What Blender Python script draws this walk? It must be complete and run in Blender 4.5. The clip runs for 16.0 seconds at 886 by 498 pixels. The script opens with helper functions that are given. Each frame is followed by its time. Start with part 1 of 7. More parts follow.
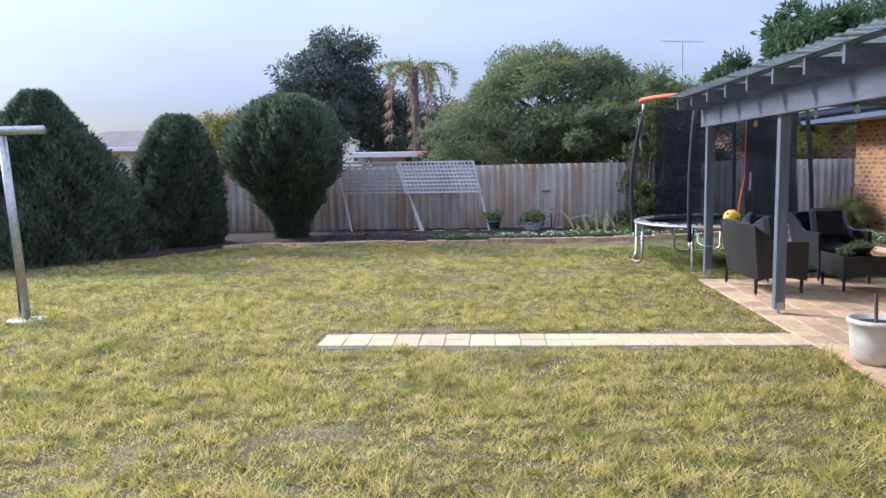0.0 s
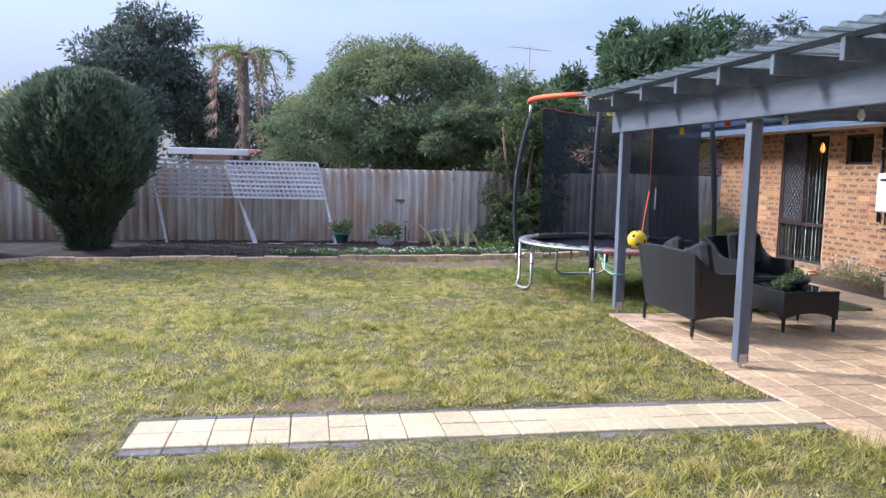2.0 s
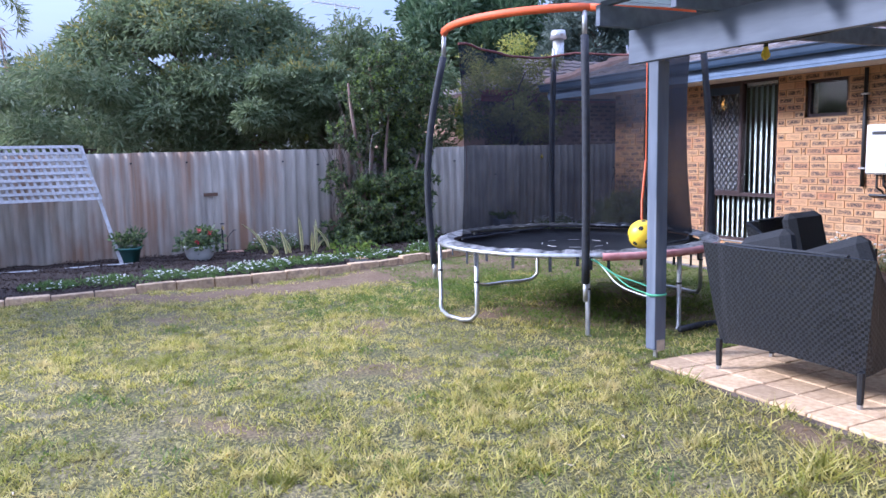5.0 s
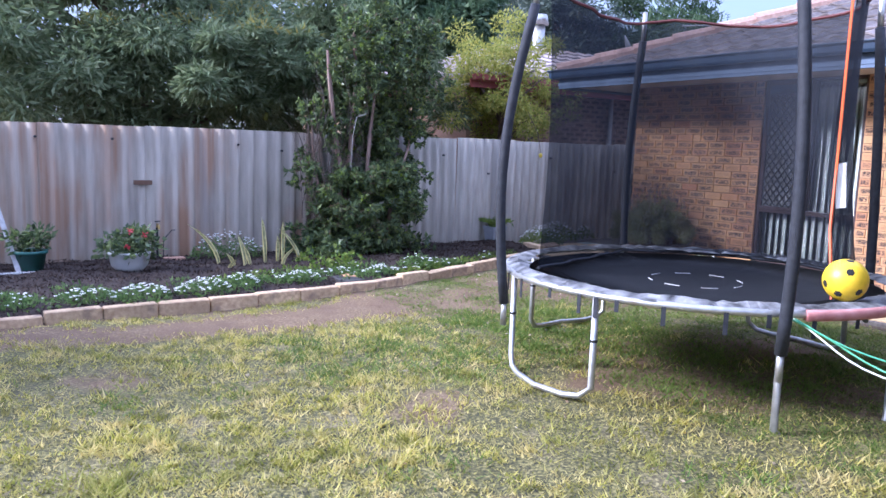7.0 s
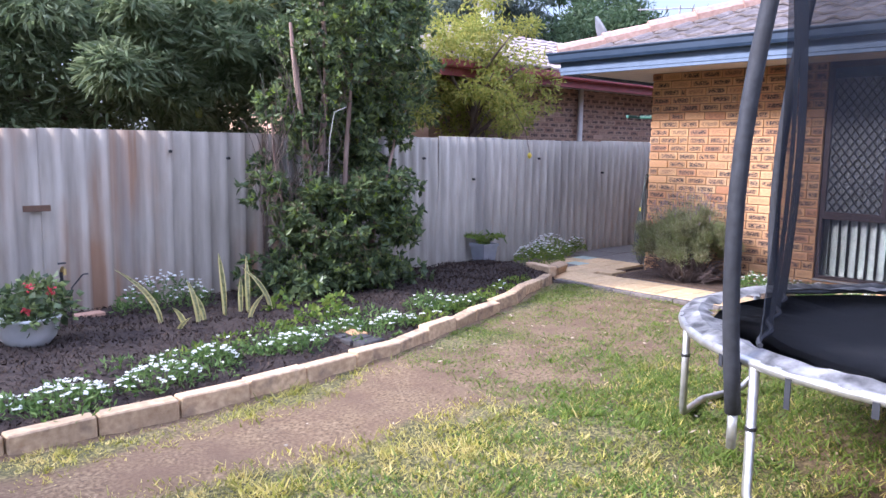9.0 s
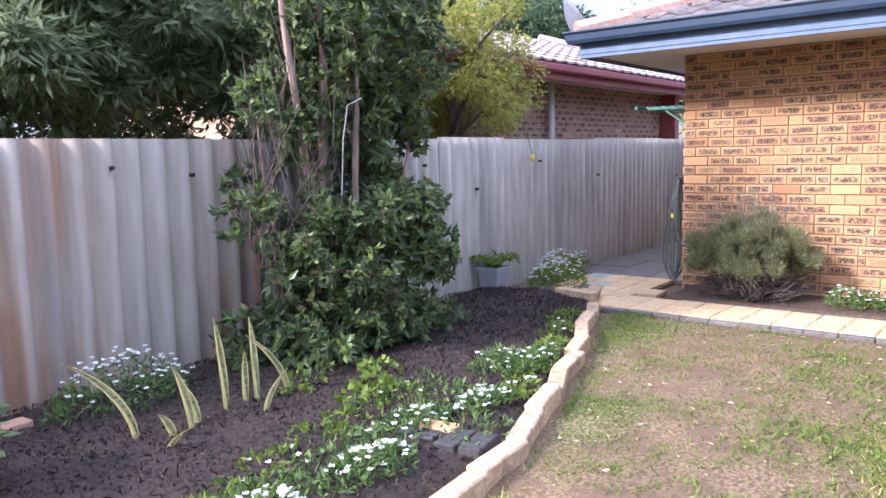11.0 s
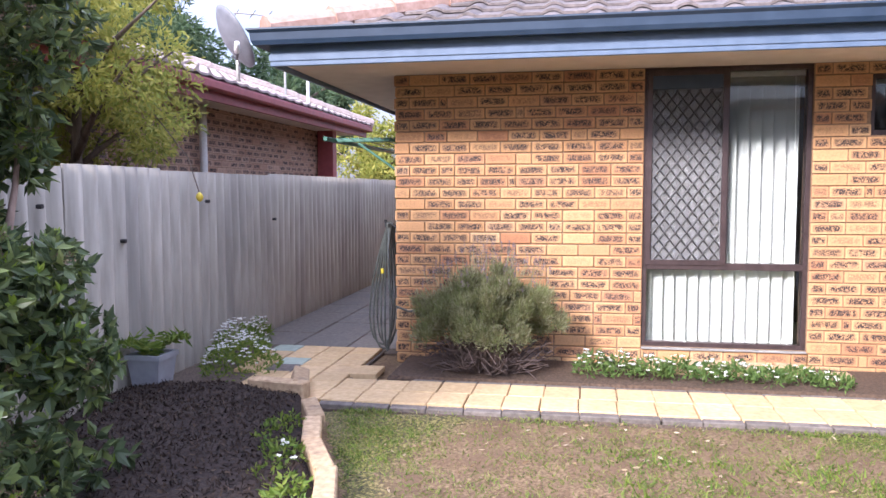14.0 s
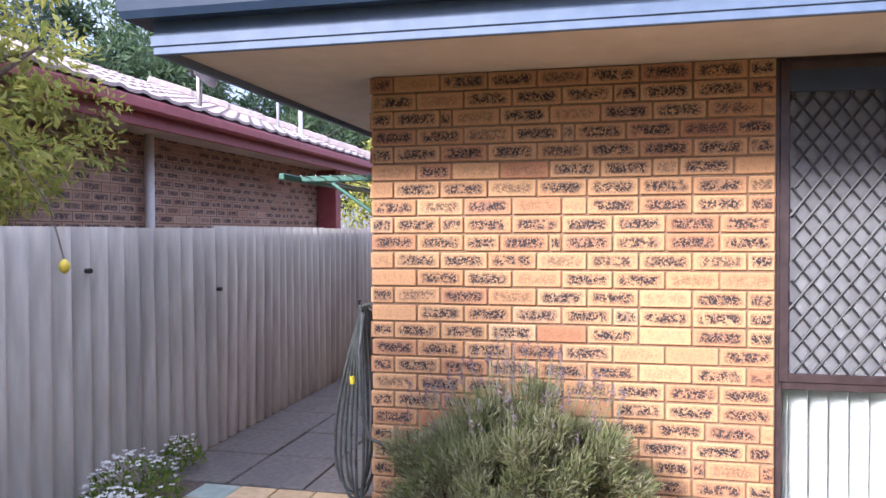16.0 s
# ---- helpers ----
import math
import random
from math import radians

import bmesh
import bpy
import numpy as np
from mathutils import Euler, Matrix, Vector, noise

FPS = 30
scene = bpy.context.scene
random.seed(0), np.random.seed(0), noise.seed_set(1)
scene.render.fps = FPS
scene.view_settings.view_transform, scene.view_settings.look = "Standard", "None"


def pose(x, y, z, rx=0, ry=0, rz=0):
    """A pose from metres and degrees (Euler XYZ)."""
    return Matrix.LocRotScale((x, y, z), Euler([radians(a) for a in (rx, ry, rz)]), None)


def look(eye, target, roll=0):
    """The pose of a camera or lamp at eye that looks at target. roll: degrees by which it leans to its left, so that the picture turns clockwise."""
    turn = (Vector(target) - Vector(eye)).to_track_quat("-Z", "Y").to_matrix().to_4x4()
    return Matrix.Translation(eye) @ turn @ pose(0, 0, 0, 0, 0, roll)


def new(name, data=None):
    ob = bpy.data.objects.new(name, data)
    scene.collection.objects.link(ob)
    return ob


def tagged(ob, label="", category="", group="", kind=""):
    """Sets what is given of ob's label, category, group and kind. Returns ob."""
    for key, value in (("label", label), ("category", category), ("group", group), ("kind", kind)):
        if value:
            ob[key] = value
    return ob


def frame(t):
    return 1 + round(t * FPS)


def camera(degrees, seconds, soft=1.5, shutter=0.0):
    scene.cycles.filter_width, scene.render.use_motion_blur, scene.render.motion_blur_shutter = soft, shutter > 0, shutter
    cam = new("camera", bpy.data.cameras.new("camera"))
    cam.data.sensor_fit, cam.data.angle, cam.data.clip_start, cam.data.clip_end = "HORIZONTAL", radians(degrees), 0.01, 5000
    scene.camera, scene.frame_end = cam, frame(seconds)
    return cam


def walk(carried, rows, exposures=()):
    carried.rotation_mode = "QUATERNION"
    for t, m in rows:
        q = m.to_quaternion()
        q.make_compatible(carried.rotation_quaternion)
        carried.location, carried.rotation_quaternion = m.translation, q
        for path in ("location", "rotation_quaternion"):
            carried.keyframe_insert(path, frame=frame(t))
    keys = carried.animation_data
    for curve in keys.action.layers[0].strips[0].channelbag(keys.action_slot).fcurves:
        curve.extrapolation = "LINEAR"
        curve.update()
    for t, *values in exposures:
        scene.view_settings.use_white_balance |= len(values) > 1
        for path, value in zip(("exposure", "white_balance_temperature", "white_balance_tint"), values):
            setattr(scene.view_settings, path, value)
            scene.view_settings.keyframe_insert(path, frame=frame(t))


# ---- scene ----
cam = camera(60.1, 16.0)
METRES, EYE, TILT, LEAN, TURN = 18.3, 1.58, 0.0, 0.0, 3.7
ROWS = [
    (0.0, 0.0, 0.0, 0.0, -0.11, -6.37, 0.96),
    (0.5, -0.0083, 0.0318, -0.0015, -2.77, -6.43, 0.72),
    (1.0, -0.0116, 0.0638, -0.001, -6.69, -6.26, -0.16),
    (1.5, -0.016, 0.0954, -0.0019, -10.41, -6.13, -0.94),
    (2.0, -0.0218, 0.1256, -0.0018, -13.47, -5.9, -1.32),
    (2.5, -0.0259, 0.1596, -0.003, -16.58, -6.09, -0.85),
    (3.0, -0.0254, 0.1944, -0.0046, -21.13, -6.66, 0.13),
    (3.5, -0.0256, 0.232, -0.0037, -24.77, -7.1, 1.18),
    (6.0, -0.0156, 0.4159, -0.0112, -33.37, -6.95, -0.23),
    (6.5, -0.0117, 0.4477, -0.0105, -35.2, -7.15, -1.03),
    (7.0, -0.0074, 0.4833, -0.0106, -37.24, -7.44, -1.85),
    (7.5, -0.004, 0.5157, -0.0108, -39.27, -7.77, -2.18),
    (8.0, 0.001, 0.5532, -0.0094, -41.54, -7.89, -2.09),
    (8.5, 0.0064, 0.5849, -0.0089, -43.89, -7.82, -1.44),
    (9.0, 0.015, 0.6159, -0.0088, -46.21, -7.51, -0.76),
    (11.5, 0.0523, 0.7588, -0.011, -59.4, -7.27, 1.35),
    (12.0, 0.0609, 0.7815, -0.0118, -64.65, -7.49, 1.07),
    (12.5, 0.0707, 0.7972, -0.0109, -71.26, -7.15, 0.7),
    (13.0, 0.0823, 0.807, -0.0099, -77.15, -6.28, 0.42),
    (13.5, 0.1026, 0.8068, -0.0101, -81.21, -5.25, 0.33),
    (14.0, 0.1287, 0.8033, -0.0106, -83.53, -4.41, 0.21),
    (14.5, 0.1595, 0.8016, -0.0092, -84.89, -3.86, -0.03),
    (15.0, 0.1931, 0.8021, -0.0062, -83.4, -3.26, -0.26),
    (15.5, 0.2242, 0.804, -0.0056, -82.55, -2.37, 0.51),
    (16.0, 0.2538, 0.8083, -0.0043, -80.88, -1.23, 0.19),
]
walk(cam, [(t, pose(0, 0, EYE, TILT, LEAN, TURN) @ pose(METRES * x, METRES * y, METRES * z, 90 + pitch, roll, yaw)) for t, x, y, z, yaw, pitch, roll in ROWS],
     [(0.0, 0.97, 5550, 14), (3.5, 1.1, 5250, 17), (6.0, 1.32, 4950, 21), (9.0, 1.62, 5500, 21), (11.5, 1.77, 5600, 20), (12.5, 1.78, 5650, 19), (14.5, 1.62, 5900, 20), (16.0, 1.66, 5700, 20)])

# ---- daylight ----
SUN_AZ, SUN_EL = -64.0, 30.0
world = bpy.data.worlds.new("sky")
scene.world = world
world.use_nodes = True
wn, wl = world.node_tree.nodes, world.node_tree.links
wn.clear()
sky = wn.new("ShaderNodeTexSky")
sky.sky_type, sky.sun_disc = "NISHITA", False
sky.sun_elevation, sky.sun_rotation = radians(SUN_EL), radians(SUN_AZ)
sky.air_density, sky.dust_density = 1.0, 1.5
cloud_at = wn.new("ShaderNodeTexCoord")
cloud_map = wn.new("ShaderNodeMapping")
cloud_map.inputs["Scale"].default_value = (1.2, 1.2, 5.0)
cloud = wn.new("ShaderNodeTexNoise")
cloud.inputs["Scale"].default_value, cloud.inputs["Detail"].default_value = 1.6, 5.0
cloud_ramp = wn.new("ShaderNodeMapRange")
cloud_ramp.inputs["From Min"].default_value, cloud_ramp.inputs["From Max"].default_value = 0.38, 0.68
cloud_ramp.inputs["To Min"].default_value, cloud_ramp.inputs["To Max"].default_value = 0.35, 0.85
cloud_mix = wn.new("ShaderNodeMix")
cloud_mix.data_type = "RGBA"
cloud_mix.inputs["B"].default_value = (5.9, 6.1, 7.4, 1)
background = wn.new("ShaderNodeBackground")
background.inputs["Strength"].default_value = 0.088
world_out = wn.new("ShaderNodeOutputWorld")
wl.new(cloud_at.outputs["Generated"], cloud_map.inputs["Vector"])
wl.new(cloud_map.outputs["Vector"], cloud.inputs["Vector"])
wl.new(cloud.outputs["Fac"], cloud_ramp.inputs["Value"])
wl.new(cloud_ramp.outputs["Result"], cloud_mix.inputs["Factor"])
wl.new(sky.outputs["Color"], cloud_mix.inputs["A"])
# an overcast sky is about three times brighter overhead than at the horizon
up_split = wn.new("ShaderNodeSeparateXYZ")
wl.new(cloud_at.outputs["Generated"], up_split.inputs["Vector"])
up_gain = wn.new("ShaderNodeMapRange")
up_gain.inputs["From Min"].default_value, up_gain.inputs["From Max"].default_value = 0.05, 0.95
up_gain.inputs["To Min"].default_value, up_gain.inputs["To Max"].default_value = 0.52, 2.75
wl.new(up_split.outputs["Z"], up_gain.inputs["Value"])
overcast = wn.new("ShaderNodeVectorMath")
overcast.operation = "SCALE"
wl.new(cloud_mix.outputs["Result"], overcast.inputs[0])
wl.new(up_gain.outputs["Result"], overcast.inputs["Scale"])
wl.new(overcast.outputs["Vector"], background.inputs["Color"])
wl.new(background.outputs["Background"], world_out.inputs["Surface"])
sun = new("sun", bpy.data.lights.new("sun", "SUN"))
sun.data.energy, sun.data.angle, sun.data.color = 3.0, radians(12.0), (1.0, 0.93, 0.83)
_a, _e = radians(SUN_AZ), radians(SUN_EL)
TO_SUN = Vector((math.sin(_a) * math.cos(_e), math.cos(_a) * math.cos(_e), math.sin(_e)))
sun.matrix_world = look(TO_SUN * 60, (0, 0, 0))


# ---- building helpers ----
def part(name, bm, material, parent=None, label="", smooth=False):
    me = bpy.data.meshes.new(name)
    bm.to_mesh(me)
    bm.free()
    if smooth:
        me.polygons.foreach_set("use_smooth", [True] * len(me.polygons))
    me.materials.append(material)
    ob = new(name, me)
    if parent is not None:
        ob.parent = parent
    if label:
        ob["label"] = label
    return ob


def thing(name, label, category, group="", kind="", at=None):
    ob = new(name)
    ob.empty_display_size = 0.1
    if at is not None:
        ob.matrix_basis = at
    return tagged(ob, label, category, group, kind)


def solid(name, bm, material, label, category, group="", kind="", smooth=False):
    return tagged(part(name, bm, material, None, "", smooth), label, category, group, kind)


def fast_mesh(name, verts, faces, material, parent=None, smooth=False):
    verts, faces = np.asarray(verts, np.float32), np.asarray(faces, np.int32)
    me = bpy.data.meshes.new(name)
    me.vertices.add(len(verts))
    me.vertices.foreach_set("co", verts.ravel())
    k = faces.shape[1]
    me.loops.add(faces.size)
    me.loops.foreach_set("vertex_index", faces.ravel())
    me.polygons.add(len(faces))
    me.polygons.foreach_set("loop_start", np.arange(0, faces.size, k, dtype=np.int32))
    me.update(calc_edges=True)
    me.polygons.foreach_set("use_smooth", [smooth] * len(faces))
    me.materials.append(material)
    ob = new(name, me)
    if parent is not None:
        ob.parent = parent
    return ob


def box(bm, lo, hi, bevel=0.0, turn=None):
    lo, hi = Vector(lo), Vector(hi)
    m = Matrix.Translation((lo + hi) / 2) @ Matrix.Diagonal((*(hi - lo), 1))
    if turn is not None:
        m = turn @ m
    made = bmesh.ops.create_cube(bm, size=1, matrix=m)["verts"]
    if bevel:
        edges = list({e for v in made for e in v.link_edges})
        bmesh.ops.bevel(bm, geom=edges, offset=bevel, segments=1, affect="EDGES")
    return bm


def cyl(bm, a, b, r0, r1=None, n=12):
    a, b = Vector(a), Vector(b)
    d = b - a
    m = Matrix.Translation((a + b) / 2) @ d.to_track_quat("Z", "Y").to_matrix().to_4x4()
    bmesh.ops.create_cone(bm, cap_ends=True, segments=n, radius1=r0, radius2=r0 if r1 is None else r1, depth=d.length, matrix=m)
    return bm


def tube(bm, points, r, n=8, closed=False):
    """A pipe swept along points; r is one radius or one for each point."""
    pts = [Vector([float(c) for c in p]) for p in points]
    count = len(pts)
    rs = [float(r)] * count if isinstance(r, (int, float)) else [float(k) for k in r]
    rings = []
    side = None
    for i, p in enumerate(pts):
        if closed:
            d = pts[(i + 1) % count] - pts[i - 1]
        else:
            d = pts[min(i + 1, count - 1)] - pts[max(i - 1, 0)]
        d.normalize()
        if side is None:
            side = d.orthogonal().normalized()
        side = (side - d * side.dot(d)).normalized()
        up = d.cross(side)
        rings.append([bm.verts.new(p + rs[i] * (math.cos(2 * math.pi * k / n) * side + math.sin(2 * math.pi * k / n) * up)) for k in range(n)])
    for i in range(count if closed else count - 1):
        a, b = rings[i], rings[(i + 1) % count]
        for k in range(n):
            bm.faces.new((a[k], a[(k + 1) % n], b[(k + 1) % n], b[k]))
    if not closed:
        bm.faces.new(rings[0][::-1])
        bm.faces.new(rings[-1])
    return bm


def lathe(bm, profile, n=20, at=(0, 0, 0)):
    rings = []
    for r, z in profile:
        rings.append([bm.verts.new((at[0] + r * math.cos(2 * math.pi * k / n), at[1] + r * math.sin(2 * math.pi * k / n), at[2] + z)) for k in range(n)])
    for a, b in zip(rings, rings[1:]):
        for k in range(n):
            bm.faces.new((a[k], a[(k + 1) % n], b[(k + 1) % n], b[k]))
    bm.faces.new(rings[0][::-1])
    bm.faces.new(rings[-1])
    return bm


def BM():
    return bmesh.new()


# ---- materials ----
def material(name):
    m = bpy.data.materials.new(name)
    m.use_nodes = True
    nt = m.node_tree
    return m, nt, nt.nodes["Principled BSDF"]


def noise_node(nt, scale, detail=4.0, stretch=None):
    place = nt.nodes.new("ShaderNodeNewGeometry")
    n = nt.nodes.new("ShaderNodeTexNoise")
    n.inputs["Scale"].default_value, n.inputs["Detail"].default_value = scale, detail
    src = place.outputs["Position"]
    if stretch:
        mp = nt.nodes.new("ShaderNodeMapping")
        mp.inputs["Scale"].default_value = stretch
        nt.links.new(src, mp.inputs["Vector"])
        src = mp.outputs["Vector"]
    nt.links.new(src, n.inputs["Vector"])
    return n


def ramp(nt, source, stops):
    r = nt.nodes.new("ShaderNodeValToRGB")
    e = r.color_ramp.elements
    e[0].position, e[0].color = stops[0][0], (*stops[0][1], 1)
    e[1].position, e[1].color = stops[-1][0], (*stops[-1][1], 1)
    for p, c in stops[1:-1]:
        e.new(p).color = (*c, 1)
    nt.links.new(source, r.inputs["Fac"])
    return r.outputs["Color"]


def mix(nt, a, b, factor, how="MIX"):
    m = nt.nodes.new("ShaderNodeMix")
    m.data_type, m.blend_type = "RGBA", how
    for s, v in (("A", a), ("B", b), ("Factor", factor)):
        if isinstance(v, (int, float)):
            m.inputs[s].default_value = v
        elif isinstance(v, tuple):
            m.inputs[s].default_value = (*v, 1)
        else:
            nt.links.new(v, m.inputs[s])
    return m.outputs["Result"]


def span(nt, source, lo, hi, to_lo=0.0, to_hi=1.0):
    m = nt.nodes.new("ShaderNodeMapRange")
    for k, v in (("From Min", lo), ("From Max", hi), ("To Min", to_lo), ("To Max", to_hi)):
        m.inputs[k].default_value = v
    nt.links.new(source, m.inputs["Value"])
    return m.outputs["Result"]


def bump(nt, bsdf, source, strength, distance=0.01):
    b = nt.nodes.new("ShaderNodeBump")
    b.inputs["Strength"].default_value, b.inputs["Distance"].default_value = strength, distance
    nt.links.new(source, b.inputs["Height"])
    nt.links.new(b.outputs["Normal"], bsdf.inputs["Normal"])


def mat_rough(name, dark, light, scale=12.0, rough=0.8, metal=0.0, bump_by=0.3, blotch=1.3, stain=None, stain_lo=0.55, stain_hi=0.75, stretch=None, vary=0.0):
    """Grain from fine noise, blotches from coarse noise, and an optional stain with a shape of its own."""
    m, nt, b = material(name)
    fine = noise_node(nt, scale, 6.0, stretch)
    coarse = noise_node(nt, blotch, 4.0)
    col = ramp(nt, fine.outputs["Fac"], [(0.3, dark), (0.7, light)])
    mid = tuple((d + l) / 2 for d, l in zip(dark, light))
    col = mix(nt, col, tuple(0.6 * c for c in mid), span(nt, coarse.outputs["Fac"], 0.35, 0.75, 0.0, 0.45))
    if stain:
        s = noise_node(nt, blotch * 2.3, 5.0, stretch)
        col = mix(nt, col, stain, span(nt, s.outputs["Fac"], stain_lo, stain_hi, 0.0, 0.8))
    if vary:
        oi = nt.nodes.new("ShaderNodeObjectInfo")
        hsv = nt.nodes.new("ShaderNodeHueSaturation")
        nt.links.new(span(nt, oi.outputs["Random"], 0, 1, 1 - vary, 1 + vary), hsv.inputs["Value"])
        nt.links.new(col, hsv.inputs["Color"])
        col = hsv.outputs["Color"]
    nt.links.new(col, b.inputs["Base Color"])
    b.inputs["Roughness"].default_value, b.inputs["Metallic"].default_value = rough, metal
    if bump_by:
        bump(nt, b, fine.outputs["Fac"], bump_by)
    return m


def mat_leaf(name, colours, translucent=0.35, rough=0.55, patch=None):
    """Leaves: each its own tint, light shining through in part."""
    m, nt, b = material(name)
    g = nt.nodes.new("ShaderNodeNewGeometry")
    n = len(colours)
    col = ramp(nt, g.outputs["Random Per Island"], [(i / max(1, n - 1), c) for i, c in enumerate(colours)])
    if patch:
        big = noise_node(nt, patch[0], 4.0)
        col = mix(nt, col, patch[1], span(nt, big.outputs["Fac"], 0.45, 0.68, 0.0, patch[2]))
    nt.links.new(col, b.inputs["Base Color"])
    b.inputs["Roughness"].default_value = rough
    b.inputs["Specular IOR Level"].default_value = 0.3
    t = nt.nodes.new("ShaderNodeBsdfTranslucent")
    nt.links.new(col, t.inputs["Color"])
    s = nt.nodes.new("ShaderNodeMixShader")
    s.inputs["Fac"].default_value = translucent
    nt.links.new(b.outputs["BSDF"], s.inputs[1])
    nt.links.new(t.outputs["BSDF"], s.inputs[2])
    nt.links.new(s.outputs["Shader"], nt.nodes["Material Output"].inputs["Surface"])
    return m


def mat_glass(name, tint=(0.9, 0.95, 0.95), rough=0.02):
    m, nt, b = material(name)
    b.inputs["Base Color"].default_value = (*tint, 1)
    b.inputs["Roughness"].default_value = rough
    b.inputs["Transmission Weight"].default_value = 1.0
    b.inputs["IOR"].default_value = 1.45
    return m


def mat_sheer(name, colour, cover):
    """A fine net: that share of it is thread, the rest is open."""
    m, nt, b = material(name)
    b.inputs["Base Color"].default_value = (*colour, 1)
    b.inputs["Roughness"].default_value = 0.9
    b.inputs["Specular IOR Level"].default_value = 0.05
    t = nt.nodes.new("ShaderNodeBsdfTransparent")
    s = nt.nodes.new("ShaderNodeMixShader")
    fold = noise_node(nt, 3.0, 3.0)
    nt.links.new(span(nt, fold.outputs["Fac"], 0.3, 0.7, cover - 0.06, cover + 0.06), s.inputs["Fac"])
    nt.links.new(t.outputs["BSDF"], s.inputs[1])
    nt.links.new(b.outputs["BSDF"], s.inputs[2])
    nt.links.new(s.outputs["Shader"], nt.nodes["Material Output"].inputs["Surface"])
    return m


def mat_plain(name, colour, rough=0.5, metal=0.0, worn=None):
    return mat_rough(name, tuple(0.88 * c for c in colour), tuple(1.08 * c for c in colour), 35.0, rough, metal, 0.08, 2.0, worn, 0.6, 0.72)


def mat_brick(name, tones, spots=True):
    """Pressed face brick: pale arris, ironspot speckle in the middle of the face (face coordinates in the UVs)."""
    m, nt, b = material(name)
    oi = nt.nodes.new("ShaderNodeObjectInfo")
    g = nt.nodes.new("ShaderNodeNewGeometry")
    pick = nt.nodes.new("ShaderNodeMath")
    pick.operation = "ADD"
    nt.links.new(oi.outputs["Random"], pick.inputs[0])
    nt.links.new(g.outputs["Random Per Island"], pick.inputs[1])
    frac = nt.nodes.new("ShaderNodeMath")
    frac.operation = "FRACT"
    nt.links.new(pick.outputs[0], frac.inputs[0])
    col = ramp(nt, frac.outputs[0], tones)
    grain = noise_node(nt, 60.0, 5.0)
    col = mix(nt, col, (0.16, 0.08, 0.05), span(nt, grain.outputs["Fac"], 0.5, 0.8, 0.0, 0.45))
    uv = nt.nodes.new("ShaderNodeUVMap")
    sep = nt.nodes.new("ShaderNodeSeparateXYZ")
    nt.links.new(uv.outputs["UV"], sep.inputs["Vector"])

    def middle(out, lo, hi):
        a = nt.nodes.new("ShaderNodeMath")
        a.operation = "SUBTRACT"
        a.inputs[1].default_value = 0.5
        nt.links.new(out, a.inputs[0])
        c = nt.nodes.new("ShaderNodeMath")
        c.operation = "ABSOLUTE"
        nt.links.new(a.outputs[0], c.inputs[0])
        return span(nt, c.outputs[0], lo, hi, 1.0, 0.0)

    inside = nt.nodes.new("ShaderNodeMath")
    inside.operation = "MULTIPLY"
    nt.links.new(middle(sep.outputs["X"], 0.34, 0.47), inside.inputs[0])
    nt.links.new(middle(sep.outputs["Y"], 0.20, 0.44), inside.inputs[1])
    if spots:
        def times(p, q):
            f = nt.nodes.new("ShaderNodeMath")
            f.operation = "MULTIPLY"
            for k, v in enumerate((p, q)):
                if isinstance(v, float):
                    f.inputs[k].default_value = v
                else:
                    nt.links.new(v, f.inputs[k])
            return f.outputs[0]

        again = nt.nodes.new("ShaderNodeMath")
        again.operation = "FRACT"
        nt.links.new(times(frac.outputs[0], 13.7), again.inputs[0])
        heavy = span(nt, again.outputs[0], 0.03, 0.3, 0.1, 1.0)
        place = nt.nodes.new("ShaderNodeNewGeometry")
        fleck = None
        for scale, reach in ((85.0, 0.46), (150.0, 0.42)):
            cell = nt.nodes.new("ShaderNodeTexVoronoi")
            cell.inputs["Scale"].default_value = scale
            nt.links.new(place.outputs["Position"], cell.inputs["Vector"])
            one = span(nt, cell.outputs["Distance"], reach, reach + 0.10, 1.0, 0.0)
            if fleck is None:
                fleck = one
            else:
                top = nt.nodes.new("ShaderNodeMath")
                top.operation = "MAXIMUM"
                nt.links.new(fleck, top.inputs[0])
                nt.links.new(one, top.inputs[1])
                fleck = top.outputs[0]
        thin = noise_node(nt, 34.0, 3.0)
        patchy = span(nt, thin.outputs["Fac"], 0.34, 0.46)
        smear = noise_node(nt, 22.0, 4.0)
        col = mix(nt, col, (0.13, 0.075, 0.062), times(times(inside.outputs[0], heavy), span(nt, smear.outputs["Fac"], 0.36, 0.62, 0.05, 0.6)))
        col = mix(nt, col, (0.022, 0.016, 0.018), times(times(times(inside.outputs[0], heavy), fleck), patchy))
    nt.links.new(col, b.inputs["Base Color"])
    b.inputs["Roughness"].default_value = 0.8
    bump(nt, b, grain.outputs["Fac"], 0.35, 0.004)
    return m


M_GROUND, nt, b = material("lawn_soil")
grain = noise_node(nt, 55.0, 6.0)
big = noise_node(nt, 0.55, 4.0)
mid = noise_node(nt, 2.6, 5.0)
turf = ramp(nt, grain.outputs["Fac"], [(0.34, (0.02, 0.019, 0.007)), (0.5, (0.085, 0.076, 0.02)), (0.68, (0.28, 0.235, 0.08))])
dry = ramp(nt, grain.outputs["Fac"], [(0.3, (0.16, 0.11, 0.06)), (0.7, (0.42, 0.33, 0.2))])
col = mix(nt, turf, dry, span(nt, mid.outputs["Fac"], 0.52, 0.74, 0.0, 0.4))
bare_at = nt.nodes.new("ShaderNodeAttribute")
bare_at.attribute_name = "bare"
